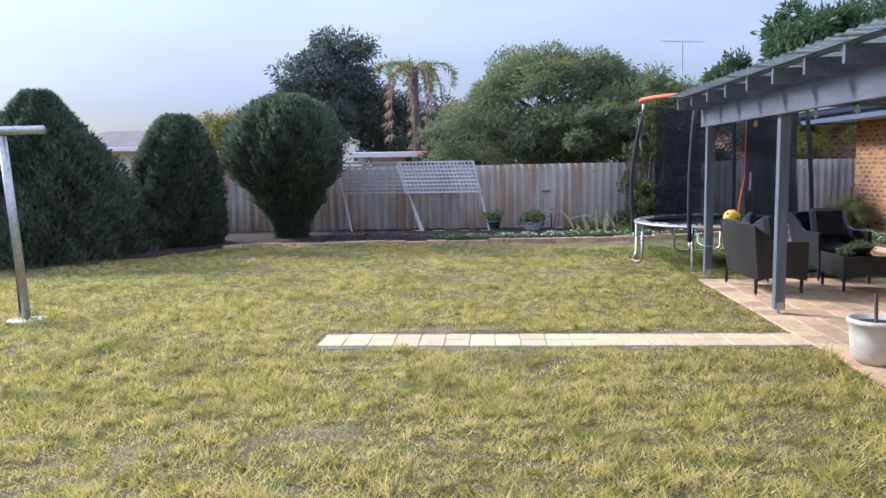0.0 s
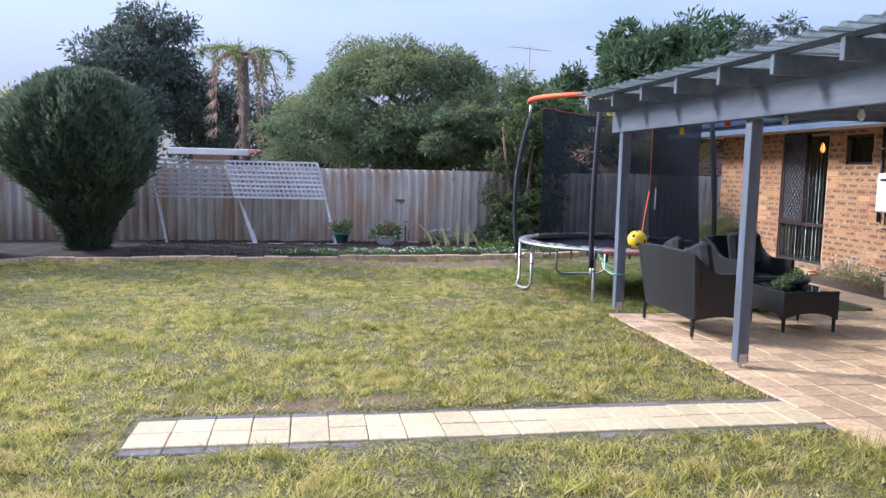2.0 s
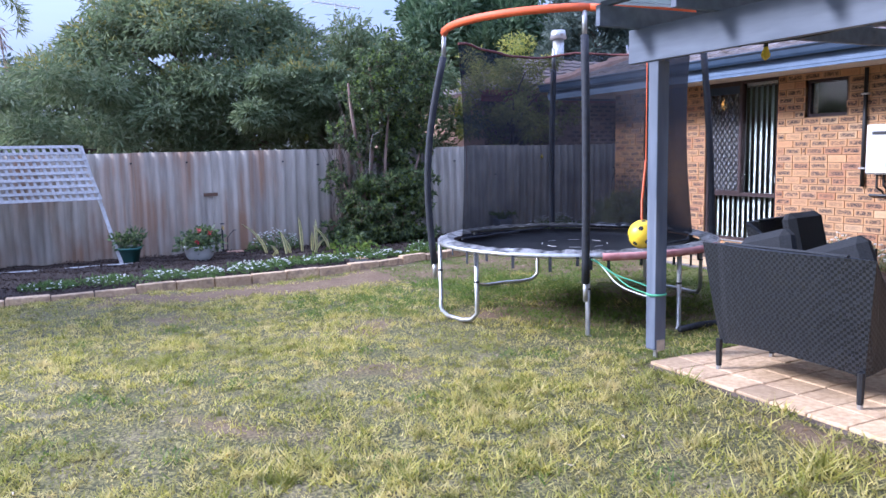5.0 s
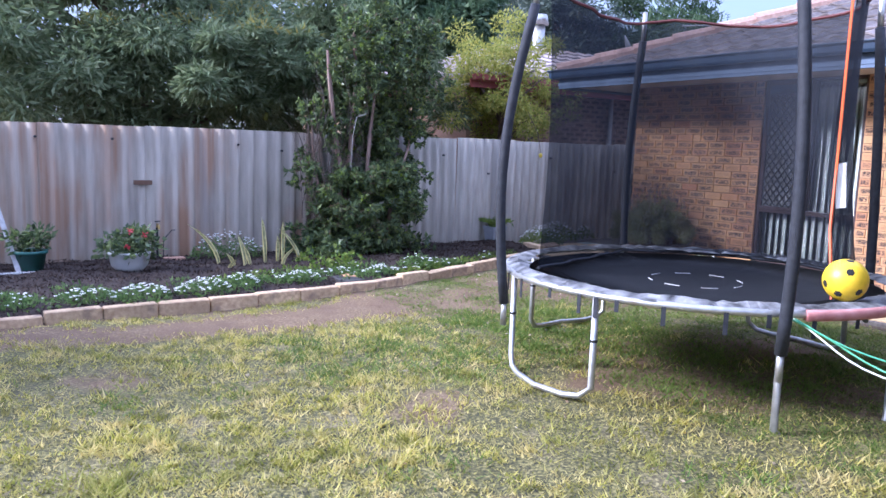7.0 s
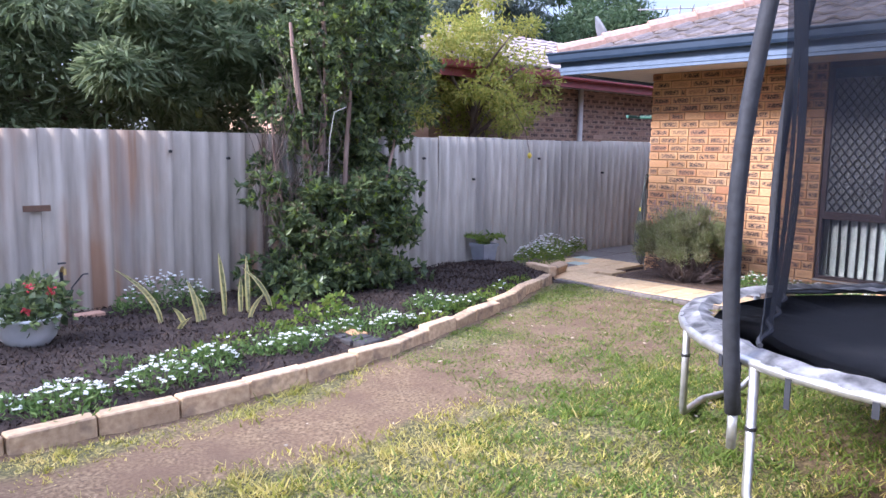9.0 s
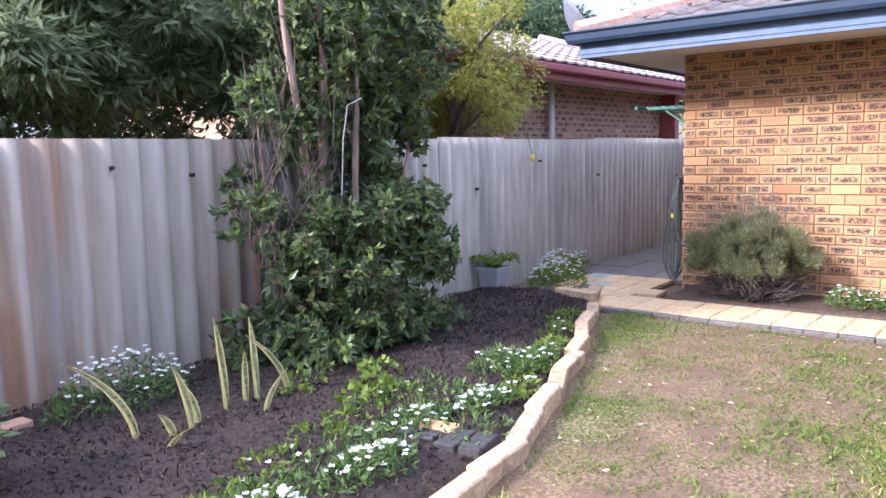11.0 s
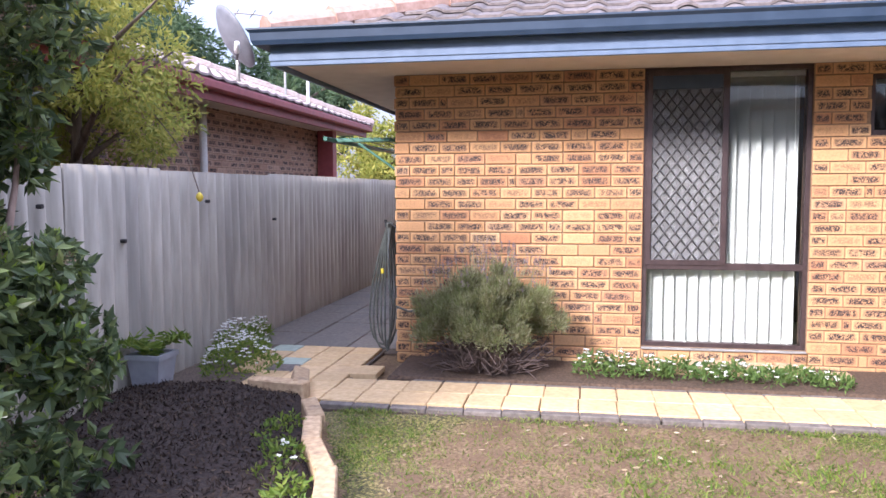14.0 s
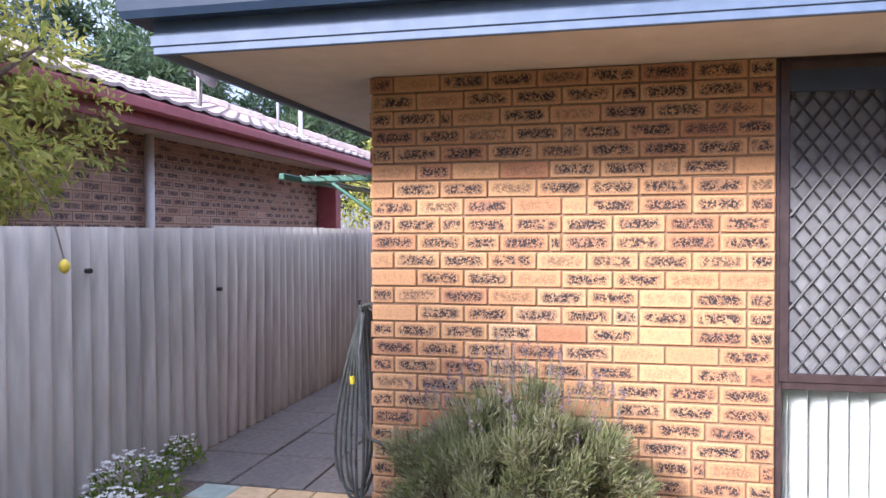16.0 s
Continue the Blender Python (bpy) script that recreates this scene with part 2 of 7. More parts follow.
soil = ramp(nt, grain.outputs["Fac"], [(0.3, (0.07, 0.04, 0.02)), (0.5, (0.155, 0.10, 0.05)), (0.72, (0.29, 0.205, 0.115))])
add = nt.nodes.new("ShaderNodeMath")
add.operation = "MULTIPLY_ADD"
add.inputs[1].default_value, add.inputs[2].default_value = 0.9, -0.45
nt.links.new(mid.outputs["Fac"], add.inputs[0])
add2 = nt.nodes.new("ShaderNodeMath")
nt.links.new(add.outputs[0], add2.inputs[0])
nt.links.new(bare_at.outputs["Fac"], add2.inputs[1])
wet = noise_node(nt, 3.3, 5.0)
soil = mix(nt, soil, (0.12, 0.07, 0.038), span(nt, wet.outputs["Fac"], 0.42, 0.62, 0.0, 0.75))
col = mix(nt, col, soil, span(nt, add2.outputs[0], 0.35, 0.6))
nt.links.new(col, b.inputs["Base Color"])
b.inputs["Roughness"].default_value = 0.95
clod = noise_node(nt, 130.0, 4.0)
bump(nt, b, clod.outputs["Fac"], 0.5, 0.012)

M_GRASS = mat_leaf("grass_blades", [(0.13, 0.15, 0.025), (0.42, 0.40, 0.07), (0.62, 0.53, 0.12), (0.78, 0.65, 0.27), (0.33, 0.35, 0.055)], 0.5, 0.6, (5.0, (0.74, 0.59, 0.27), 0.75))
nt = M_GRASS.node_tree
b = nt.nodes["Principled BSDF"]
was = b.inputs["Base Color"].links[0].from_socket
green = noise_node(nt, 1.3, 5.0)
deep = noise_node(nt, 7.5, 4.0)
col = mix(nt, was, (0.19, 0.22, 0.04), span(nt, green.outputs["Fac"], 0.52, 0.66, 0.0, 0.55))
col = mix(nt, col, (0.10, 0.115, 0.014), span(nt, deep.outputs["Fac"], 0.50, 0.64, 0.0, 0.7))
for node in nt.nodes:
    if node.type == "BSDF_TRANSLUCENT":
        nt.links.new(col, node.inputs["Color"])
nt.links.new(col, b.inputs["Base Color"])
M_TURF = mat_leaf("green_turf", [(0.07, 0.12, 0.02), (0.14, 0.21, 0.035), (0.21, 0.26, 0.05), (0.30, 0.27, 0.11)], 0.45, 0.6)
M_WEED = mat_leaf("weed_leaves", [(0.07, 0.13, 0.02), (0.14, 0.21, 0.03), (0.23, 0.28, 0.055)], 0.4)
M_BEDWEED = mat_leaf("bed_weed_leaves", [(0.06, 0.11, 0.03), (0.10, 0.17, 0.045), (0.17, 0.25, 0.07)], 0.35)
M_BED = mat_rough("bed_soil", (0.011, 0.007, 0.005), (0.045, 0.026, 0.018), 38.0, 0.95, 0, 1.0, 1.5)
M_PAVER = mat_rough("limestone_paver", (0.42, 0.27, 0.145), (0.66, 0.47, 0.285), 30.0, 0.85, 0, 0.3, 2.0, (0.25, 0.16, 0.1), 0.6, 0.8, None, 0.22)
M_PAVER_PALE = mat_rough("pale_limestone_paver", (0.47, 0.355, 0.19), (0.63, 0.50, 0.30), 30.0, 0.85, 0, 0.3, 2.0, (0.42, 0.33, 0.22), 0.6, 0.8, None, 0.08)
M_BORDER = mat_rough("charcoal_paver", (0.10, 0.085, 0.075), (0.2, 0.17, 0.15), 30.0, 0.9, 0, 0.3, 2.0, None, 0.5, 0.6, None, 0.15)
M_JOINT = mat_rough("sand_joint", (0.06, 0.045, 0.035), (0.16, 0.12, 0.09), 60.0, 0.95)
M_EDGE = mat_rough("edging_stone", (0.38, 0.25, 0.14), (0.62, 0.45, 0.27), 28.0, 0.9, 0, 0.6, 3.0, (0.14, 0.1, 0.08), 0.55, 0.72, None, 0.18)
M_CONCRETE = mat_rough("side_concrete", (0.10, 0.087, 0.072), (0.19, 0.167, 0.14), 25.0, 0.65, 0, 0.2, 1.2, (0.10, 0.09, 0.085), 0.55, 0.7)
M_FENCE = mat_rough("fibre_cement_fence", (0.285, 0.25, 0.20), (0.405, 0.36, 0.295), 16.0, 0.9, 0, 0.25, 0.8, None, 0.5, 0.6, (1.0, 1.0, 0.12), 0.05)
nt, b = M_FENCE.node_tree, M_FENCE.node_tree.nodes["Principled BSDF"]
was = b.inputs["Base Color"].links[0].from_socket
rust = noise_node(nt, 0.9, 5.0, (1.5, 1.0, 0.7))
streak = noise_node(nt, 3.2, 5.0, (4.0, 1.0, 0.12))
mould = noise_node(nt, 2.2, 5.0, (2.0, 1.0, 0.15))
both = nt.nodes.new("ShaderNodeMath")
both.operation = "MULTIPLY"
nt.links.new(span(nt, rust.outputs["Fac"], 0.42, 0.58), both.inputs[0])
nt.links.new(span(nt, streak.outputs["Fac"], 0.34, 0.62, 0.15, 0.85), both.inputs[1])
col = mix(nt, was, (0.25, 0.135, 0.07), both.outputs[0])
col = mix(nt, col, (0.15, 0.13, 0.115), span(nt, mould.outputs["Fac"], 0.55, 0.72, 0.0, 0.6))
nt.links.new(col, b.inputs["Base Color"])
M_FENCE_SIDE = mat_rough("grey_fence_sheet", (0.325, 0.295, 0.245), (0.455, 0.42, 0.355), 18.0, 0.9, 0, 0.2, 0.8, (0.17, 0.155, 0.14), 0.52, 0.72, (1.0, 1.0, 0.15), 0.05)
M_LATTICE = mat_rough("weathered_lattice", (0.36, 0.35, 0.34), (0.56, 0.55, 0.54), 30.0, 0.9, 0, 0.3, 2.0, None, 0.5, 0.6, None, 0.1)
BRICK_TONES = [(0.0, (0.40, 0.18, 0.085)), (0.06, (0.46, 0.23, 0.11)), (0.3, (0.50, 0.275, 0.125)), (0.6, (0.54, 0.315, 0.15)), (0.88, (0.50, 0.27, 0.125)), (0.95, (0.57, 0.375, 0.20)), (1.0, (0.43, 0.20, 0.10))]
M_BRICK = mat_brick("ironspot_brick", BRICK_TONES)
M_BRICK_FAR = mat_brick("neighbour_brick", [(0.0, (0.42, 0.24, 0.16)), (0.5, (0.54, 0.36, 0.26)), (1.0, (0.46, 0.29, 0.2))])
M_MORTAR = mat_rough("mortar", (0.20, 0.125, 0.075), (0.32, 0.215, 0.135), 70.0, 0.95)
M_TIMBER = mat_rough("slate_blue_painted_timber", (0.075, 0.09, 0.12), (0.13, 0.15, 0.19), 14.0, 0.55, 0, 0.2, 1.5, (0.19, 0.2, 0.22), 0.62, 0.75, (1.0, 0.15, 1.0), 0.06)
M_POST = mat_rough("slate_blue_painted_post", (0.085, 0.10, 0.13), (0.15, 0.17, 0.21), 16.0, 0.55, 0, 0.25, 2.0, (0.26, 0.27, 0.29), 0.6, 0.75, (1.0, 1.0, 0.12), 0.06)
M_FASCIA = mat_rough("blue_painted_fascia", (0.08, 0.125, 0.205), (0.125, 0.175, 0.265), 8.0, 0.55, 0, 0.1, 0.7)
M_GUTTER = mat_rough("dark_blue_gutter", (0.02, 0.038, 0.07), (0.035, 0.058, 0.098), 8.0, 0.4, 0.0, 0.05, 0.7)
M_SOFFIT = mat_rough("cream_soffit", (0.62, 0.55, 0.47), (0.72, 0.65, 0.57), 6.0, 0.8, 0, 0.05, 0.6)
M_TILE = mat_rough("concrete_roof_tile", (0.085, 0.07, 0.066), (0.2, 0.165, 0.153), 25.0, 0.85, 0, 0.4, 1.5, (0.32, 0.27, 0.25), 0.6, 0.8, None, 0.2)
M_TILE_NB = mat_rough("neighbour_roof_tile", (0.31, 0.235, 0.21), (0.48, 0.40, 0.365), 20.0, 0.8, 0, 0.3, 1.0, (0.3, 0.2, 0.17), 0.6, 0.75)
M_RED = mat_rough("red_painted_fascia", (0.24, 0.05, 0.055), (0.34, 0.08, 0.08), 10.0, 0.5)
M_CORR = mat_rough("corrugated_roof_sheet", (0.40, 0.44, 0.42), (0.6, 0.64, 0.6), 20.0, 0.45, 0.2, 0.1, 1.0)
M_WICKER = mat_rough("black_wicker", (0.004, 0.005, 0.007), (0.016, 0.017, 0.02), 150.0, 0.5, 0, 0.3)
M_CUSHION = mat_rough("charcoal_cushion", (0.012, 0.013, 0.016), (0.024, 0.026, 0.03), 90.0, 0.9)
M_STEEL = mat_rough("galvanised_tube", (0.40, 0.39, 0.37), (0.6, 0.59, 0.57), 22.0, 0.42, 0.75, 0.1, 3.0, (0.24, 0.16, 0.11), 0.62, 0.75)
M_FOAM = mat_rough("black_foam_sleeve", (0.012, 0.013, 0.017), (0.03, 0.032, 0.04), 30.0, 0.75)
M_MAT = mat_rough("black_jumping_mat", (0.014, 0.015, 0.018), (0.03, 0.031, 0.035), 80.0, 0.7)
M_NET = mat_sheer("black_safety_net", (0.026, 0.029, 0.037), 0.76)
M_ORANGE = mat_plain("orange_sleeve", (0.75, 0.13, 0.03), 0.6)
M_PAD = mat_rough("torn_pad_cover", (0.02, 0.02, 0.022), (0.62, 0.61, 0.6), 11.0, 0.7, 0, 0.6, 4.0)
M_BARK = mat_rough("bark", (0.07, 0.05, 0.04), (0.2, 0.15, 0.115), 25.0, 0.95, 0, 0.8, 2.0, None, 0.5, 0.6, (1, 1, 0.2))
M_BARK_RED = mat_rough("peeling_brown_bark", (0.14, 0.08, 0.06), (0.36, 0.26, 0.21), 22.0, 0.9, 0, 0.8, 2.0, None, 0.5, 0.6, (1, 1, 0.15))
M_WHITE = mat_plain("white_enamel", (0.75, 0.75, 0.73), 0.35)
M_CONIFER = mat_leaf("conifer_sprays", [(0.075, 0.10, 0.065), (0.11, 0.145, 0.09), (0.15, 0.19, 0.12)], 0.5)
M_ACACIA = mat_leaf("acacia_leaves", [(0.10, 0.14, 0.065), (0.16, 0.205, 0.10), (0.23, 0.27, 0.15), (0.13, 0.175, 0.08)], 0.5)
# yellower olive leaf; on the acacia it paints sunlight into the crown
M_OLIVE = mat_leaf("olive_sunlit_tint", [(0.20, 0.20, 0.05), (0.30, 0.26, 0.08), (0.17, 0.19, 0.06)], 0.5)
M_VIB = mat_leaf("glossy_shrub_leaves", [(0.06, 0.085, 0.04), (0.09, 0.13, 0.058), (0.14, 0.185, 0.08), (0.24, 0.30, 0.10)], 0.4, 0.34)
M_LEMON = mat_leaf("yellow_green_leaves", [(0.2, 0.24, 0.05), (0.34, 0.35, 0.08), (0.46, 0.42, 0.1), (0.28, 0.32, 0.07)], 0.5)
M_DARKTREE = mat_leaf("grey_green_leaves", [(0.06, 0.085, 0.07), (0.10, 0.13, 0.10), (0.15, 0.18, 0.14)], 0.35)
M_PINE = mat_leaf("dark_pine_leaves", [(0.045, 0.085, 0.04), (0.08, 0.13, 0.06), (0.13, 0.18, 0.09)], 0.35)
M_LAV = mat_leaf("lavender_leaves", [(0.14, 0.145, 0.07), (0.22, 0.22, 0.115), (0.34, 0.325, 0.215), (0.18, 0.225, 0.07)], 0.35, 0.7, (7.0, (0.17, 0.23, 0.06), 0.5))
M_LAVFLOWER = mat_leaf("lavender_spikes", [(0.15, 0.115, 0.14), (0.21, 0.165, 0.185), (0.27, 0.225, 0.22)], 0.3)
M_TWIG = mat_rough("dry_twigs", (0.07, 0.05, 0.04), (0.19, 0.145, 0.12), 30.0, 0.95)
M_PETAL = mat_leaf("white_petals", [(0.78, 0.78, 0.74), (0.85, 0.85, 0.82), (0.72, 0.72, 0.66)], 0.3)
M_SNAKE = mat_leaf("variegated_blade", [(0.42, 0.42, 0.2), (0.3, 0.36, 0.16), (0.55, 0.52, 0.3)], 0.25)
M_FROND = mat_leaf("dry_frond", [(0.32, 0.21, 0.15), (0.42, 0.3, 0.22), (0.5, 0.38, 0.28)], 0.3)
M_FROND_GREEN = mat_leaf("green_frond", [(0.14, 0.19, 0.05), (0.24, 0.27, 0.09), (0.3, 0.3, 0.13)], 0.3)


# ---- plants: shared makers ----
def leaf_mesh(name, points, ways, length, width, mat, parent, rng, droop=0.0, spread=0.8):
    """One blade for each point, four corners each, folded a little along the middle."""
    n = len(points)
    d = ways + spread * rng.normal(size=(n, 3))
    d[:, 2] -= droop
    d /= np.linalg.norm(d, axis=1)[:, None] + 1e-9
    s = np.cross(d, rng.normal(size=(n, 3)))
    s /= np.linalg.norm(s, axis=1)[:, None] + 1e-9
    up = np.cross(s, d)
    ln = (length * rng.uniform(0.6, 1.3, n))[:, None]
    w = (width * rng.uniform(0.7, 1.2, n))[:, None] / 2
    mid = points + 0.45 * ln * d
    v = np.stack([points, mid + w * s + 0.2 * w * up, points + ln * d - 0.08 * ln * up, mid - w * s + 0.2 * w * up], 1).reshape(-1, 3)
    return fast_mesh(name, v, np.arange(4 * n).reshape(-1, 4), mat, parent)


def clump_points(rng, clumps, per, squash=0.8, shell=0.55):
    """Points in balls of foliage (x, y, z, r), denser towards their skins, with the way outwards."""
    c = np.repeat(np.asarray(clumps, float), per, 0)
    d = rng.normal(size=(len(c), 3))
    d /= np.linalg.norm(d, axis=1)[:, None]
    r = c[:, 3] * (shell + (1 - shell) * rng.random(len(c))) * rng.uniform(0.8, 1.15, len(c))
    p = c[:, :3] + d * r[:, None] * np.array([1, 1, squash])
    return p, d


def crown_clumps(rng, centre, radii, count, size, low=-0.5, inner=0.25):
    """Ball centres over an ellipsoid's skin above low, with some inside; uneven."""
    out = []
    while len(out) < count:
        d = rng.normal(size=3)
        d /= np.linalg.norm(d)
        if d[2] < low:
            continue
        k = rng.uniform(0.82, 1.0) if rng.random() > inner else rng.uniform(0.35, 0.8)
        k *= 0.9 + 0.22 * math.sin(3 * d[0] + 5 * d[1] + 2 * d[2])
        out.append((*(np.array(centre) + d * k * np.array(radii)), size * rng.uniform(0.65, 1.25)))
    return out


def limbs(bm, base, top, radius, rng, branches, reach):
    base, top = Vector(base), Vector(top)
    pts = [base.lerp(top, t) + Vector((0.12 * radius * 8 * math.sin(3 * t + 1), 0.12 * radius * 8 * math.cos(4 * t), 0)) * t for t in (0, 0.2, 0.4, 0.6, 0.8, 1)]
    tube(bm, pts, [radius * (1.15 - 0.8 * t) for t in (0, 0.2, 0.4, 0.6, 0.8, 1)], 9)
    for i in range(branches):
        t = rng.uniform(0.35, 0.95)
        p = base.lerp(top, t)
        a = rng.uniform(0, 6.28)
        q = p + Vector((math.cos(a), math.sin(a), rng.uniform(0.4, 1.0))) * reach * rng.uniform(0.6, 1.1)
        tube(bm, [p, p.lerp(q, 0.5) + Vector((0, 0, 0.1 * reach)), q], [radius * 0.45, radius * 0.3, radius * 0.1], 6)
    return bm


# ---- ground ----
def stretch_axis(lo, hi, step, far):
    inner = np.arange(lo, hi + 1e-6, step)
    out = np.array([2, 6, 14, 35, 90, 220, far])
    return np.concatenate([lo - out[::-1], inner, hi + out])


def lawn_height(x, y):
    return 0.010 * np.sin(14 * x + 3 * np.sin(6 * y)) * np.sin(12 * y + 2 * np.sin(7 * x)) + 0.012 * np.sin(1.7 * x + 0.6 * y) * np.cos(1.3 * y - 0.4 * x) + 0.006 * np.sin(5.1 * x) * np.sin(4.3 * y)


# the first points, west of the edging stones, trace the conifers' shade edge
EDGE = [(-9.0, 11.9), (-7.6, 12.25), (-6.2, 12.95), (-5.4, 14.2), (-4.6, 14.95), (-2.6, 15.1), (-0.6, 15.05), (0.4, 15.08), (1.45, 15.08), (2.7, 15.24), (3.5, 15.5), (4.5, 15.86), (5.4, 16.25), (5.95, 16.48)]
EX, EY = np.array([p[0] for p in EDGE]), np.array([p[1] for p in EDGE])


def edge_y(x):
    return np.interp(x, EX, EY)


gx, gy = stretch_axis(-10, 14, 0.08, 600), stretch_axis(-4, 18, 0.08, 600)
X, Y = np.meshgrid(gx, gy)
Z = np.where((X > -10) & (X < 14) & (Y > -4) & (Y < 18), lawn_height(X, Y), 0.0)
paved = ((X > 2.6) & (Y < 10.2)) | ((X > 5.95) & (Y > 9)) | ((X > -1.5) & (X < 2.8) & (Y > 6.5) & (Y < 6.98))
Z = np.where(paved, -0.03, Z)
nx, ny = len(gx), len(gy)
idx = np.arange(nx * ny).reshape(ny, nx)
faces = np.stack([idx[:-1, :-1], idx[:-1, 1:], idx[1:, 1:], idx[1:, :-1]], -1).reshape(-1, 4)
ground = fast_mesh("ground", np.stack([X, Y, Z], -1).reshape(-1, 3), faces, M_GROUND, None, True)
tagged(ground, "patchy yellow-green lawn with bare sandy soil", "ground", "", "structure")


def bareness(x, y):
    def spot(cx, cy, rx, ry, k):
        return k * np.exp(-(((x - cx) / rx) ** 2 + ((y - cy) / ry) ** 2))
    b = spot(5.0, 15.0, 1.1, 0.8, 0.95) + spot(5.4, 14.2, 0.7, 1.1, 0.6) + spot(3.4, 14.6, 1.3, 0.45, 0.8) + spot(1.2, 14.55, 1.6, 0.3, 0.8) + spot(3.6, 11.9, 1.25, 1.2, 0.85) + spot(1.0, 14.35, 2.2, 0.35, 0.35) + spot(4.3, 13.7, 0.8, 0.5, 0.4)
    b = b + spot(-0.5, 7.2, 1.4, 0.14, 0.75) + spot(-1.75, 6.7, 0.2, 0.4, 0.6) + spot(2.5, 8.4, 0.22, 1.5, 0.55) + spot(2.6, 10.9, 0.5, 0.5, 0.2)
    b = b + spot(2.0, 5.6, 0.9, 0.3, 0.4) + np.where((y > edge_y(x) - 0.06) | (x > 6.6), 0.9, 0.0) + np.where(y > 17.9, 0.8, 0.0)
    worn = np.sin(2.3 * x + 1.9 * np.sin(1.1 * y)) * np.sin(2.9 * y + 1.5 * np.sin(1.7 * x))
    b = b + np.clip(0.85 * worn - 0.25, 0, 0.5) * np.clip((y - 7.5) / 3, 0.08, 1)
    b = b - spot(2.57, 10.75, 0.55, 0.5, 0.7)
    return np.clip(b, 0, 1)


attr = ground.data.attributes.new("bare", "FLOAT", "POINT")
attr.data.foreach_set("value", bareness(X, Y).astype(np.float32).ravel())


def garden_bed():
    """Dark soil between the edging and the fence, mounded a little; its west end draws the conifers' shade."""
    xs, k = np.arange(-9.4, 6.2, 0.1), np.linspace(0, 1, 26)
    v = []
    for x in xs:
        e = edge_y(x) + 0.07
        y = e + k * (17.86 - e)
        z = 0.05 + 0.05 * np.sin(math.pi * k) + 0.02 * np.sin(9 * x + 5 * y) * np.sin(7 * y - 3 * x)
        z[0], z[-1] = -0.02, -0.02
        v.append(np.stack([np.full_like(y, x), y, z], 1))
    v = np.concatenate(v)
    n, m = len(xs), len(k)
    i = np.arange(n * m).reshape(n, m)
    f = np.stack([i[:-1, :-1], i[1:, :-1], i[1:, 1:], i[:-1, 1:]], -1).reshape(-1, 4)
    tagged(fast_mesh("garden_bed", v, f, M_BED, None, True), "dark mulched soil of the garden bed, drawn as conifer shade at its west end", "garden bed", "", "structure")
    bm = box(BM(), (6.72, 8.0, -0.02), (7.44, 16.2, 0.04), 0.02)
    solid("house_bed", bm, mat_rough("brown_bed_soil", (0.035, 0.021, 0.013), (0.13, 0.083, 0.052), 45.0, 0.95, 0, 1.0, 2.0), "dark soil strip along the brick wall", "garden bed", "", "structure")


garden_bed()


def mulch():
    rng = np.random.default_rng(14)
    x = rng.uniform(-3.5, 6.1, 44000)
    y = edge_y(x) + 0.12 + rng.random(44000) * (17.75 - edge_y(x))
    k = (y - edge_y(x) - 0.07) / (17.86 - edge_y(x) - 0.07)
    z = 0.056 + 0.05 * np.sin(math.pi * k) + 0.02 * np.sin(9 * x + 5 * y) * np.sin(7 * y - 3 * x)
    n = len(x)
    a, ln, w = rng.uniform(0, 6.283, n), rng.uniform(0.008, 0.028, n), rng.uniform(0.003, 0.008, n)
    u = np.stack([np.cos(a), np.sin(a), rng.normal(0, 0.8, n)], 1) * ln[:, None] / 2
    v = np.stack([-np.sin(a), np.cos(a), rng.normal(0, 0.8, n)], 1) * w[:, None] / 2
    c = np.stack([x, y, z], 1)
    m = mat_leaf("bark_chips", [(0.01, 0.006, 0.0045), (0.023, 0.014, 0.010), (0.038, 0.024, 0.017), (0.09, 0.062, 0.043)], 0.0, 0.9)
    tagged(fast_mesh("mulch_chips", np.stack([c - u - v, c + u - v, c + u + v, c - u + v], 1).reshape(-1, 3), np.arange(4 * n).reshape(-1, 4), m), "scattered bark chips on the bed soil", "mulch", "", "stuff")


mulch()


# ---- fences ----
def fence_sheet(width, height, pitch, depth):
    """One corrugated sheet in the x-z plane, facing -y, with its thickness."""
    n = int(round(width / pitch * 10)) + 1
    bm = BM()
    rows = []
    for side in (0, 0.006):
        lo, hi = [], []
        for i in range(n):
            x = width * i / (n - 1)
            s = math.sin(2 * math.pi * x / pitch)
            y = depth / 2 * max(-1, min(1, 1.5 * s)) + side
            lo.append(bm.verts.new((x, y, -0.05)))
            hi.append(bm.verts.new((x, y, height)))
        rows.append((lo, hi))
    (a0, a1), (b0, b1) = rows
    for i in range(n - 1):
        bm.faces.new((a0[i], a0[i + 1], a1[i + 1], a1[i]))
        bm.faces.new((b0[i + 1], b0[i], b1[i], b1[i + 1]))
        bm.faces.new((a1[i], a1[i + 1], b1[i + 1], b1[i]))
    for k in (0, n - 1):
        bm.faces.new((a0[k], a1[k], b1[k], b0[k]))
    return bm


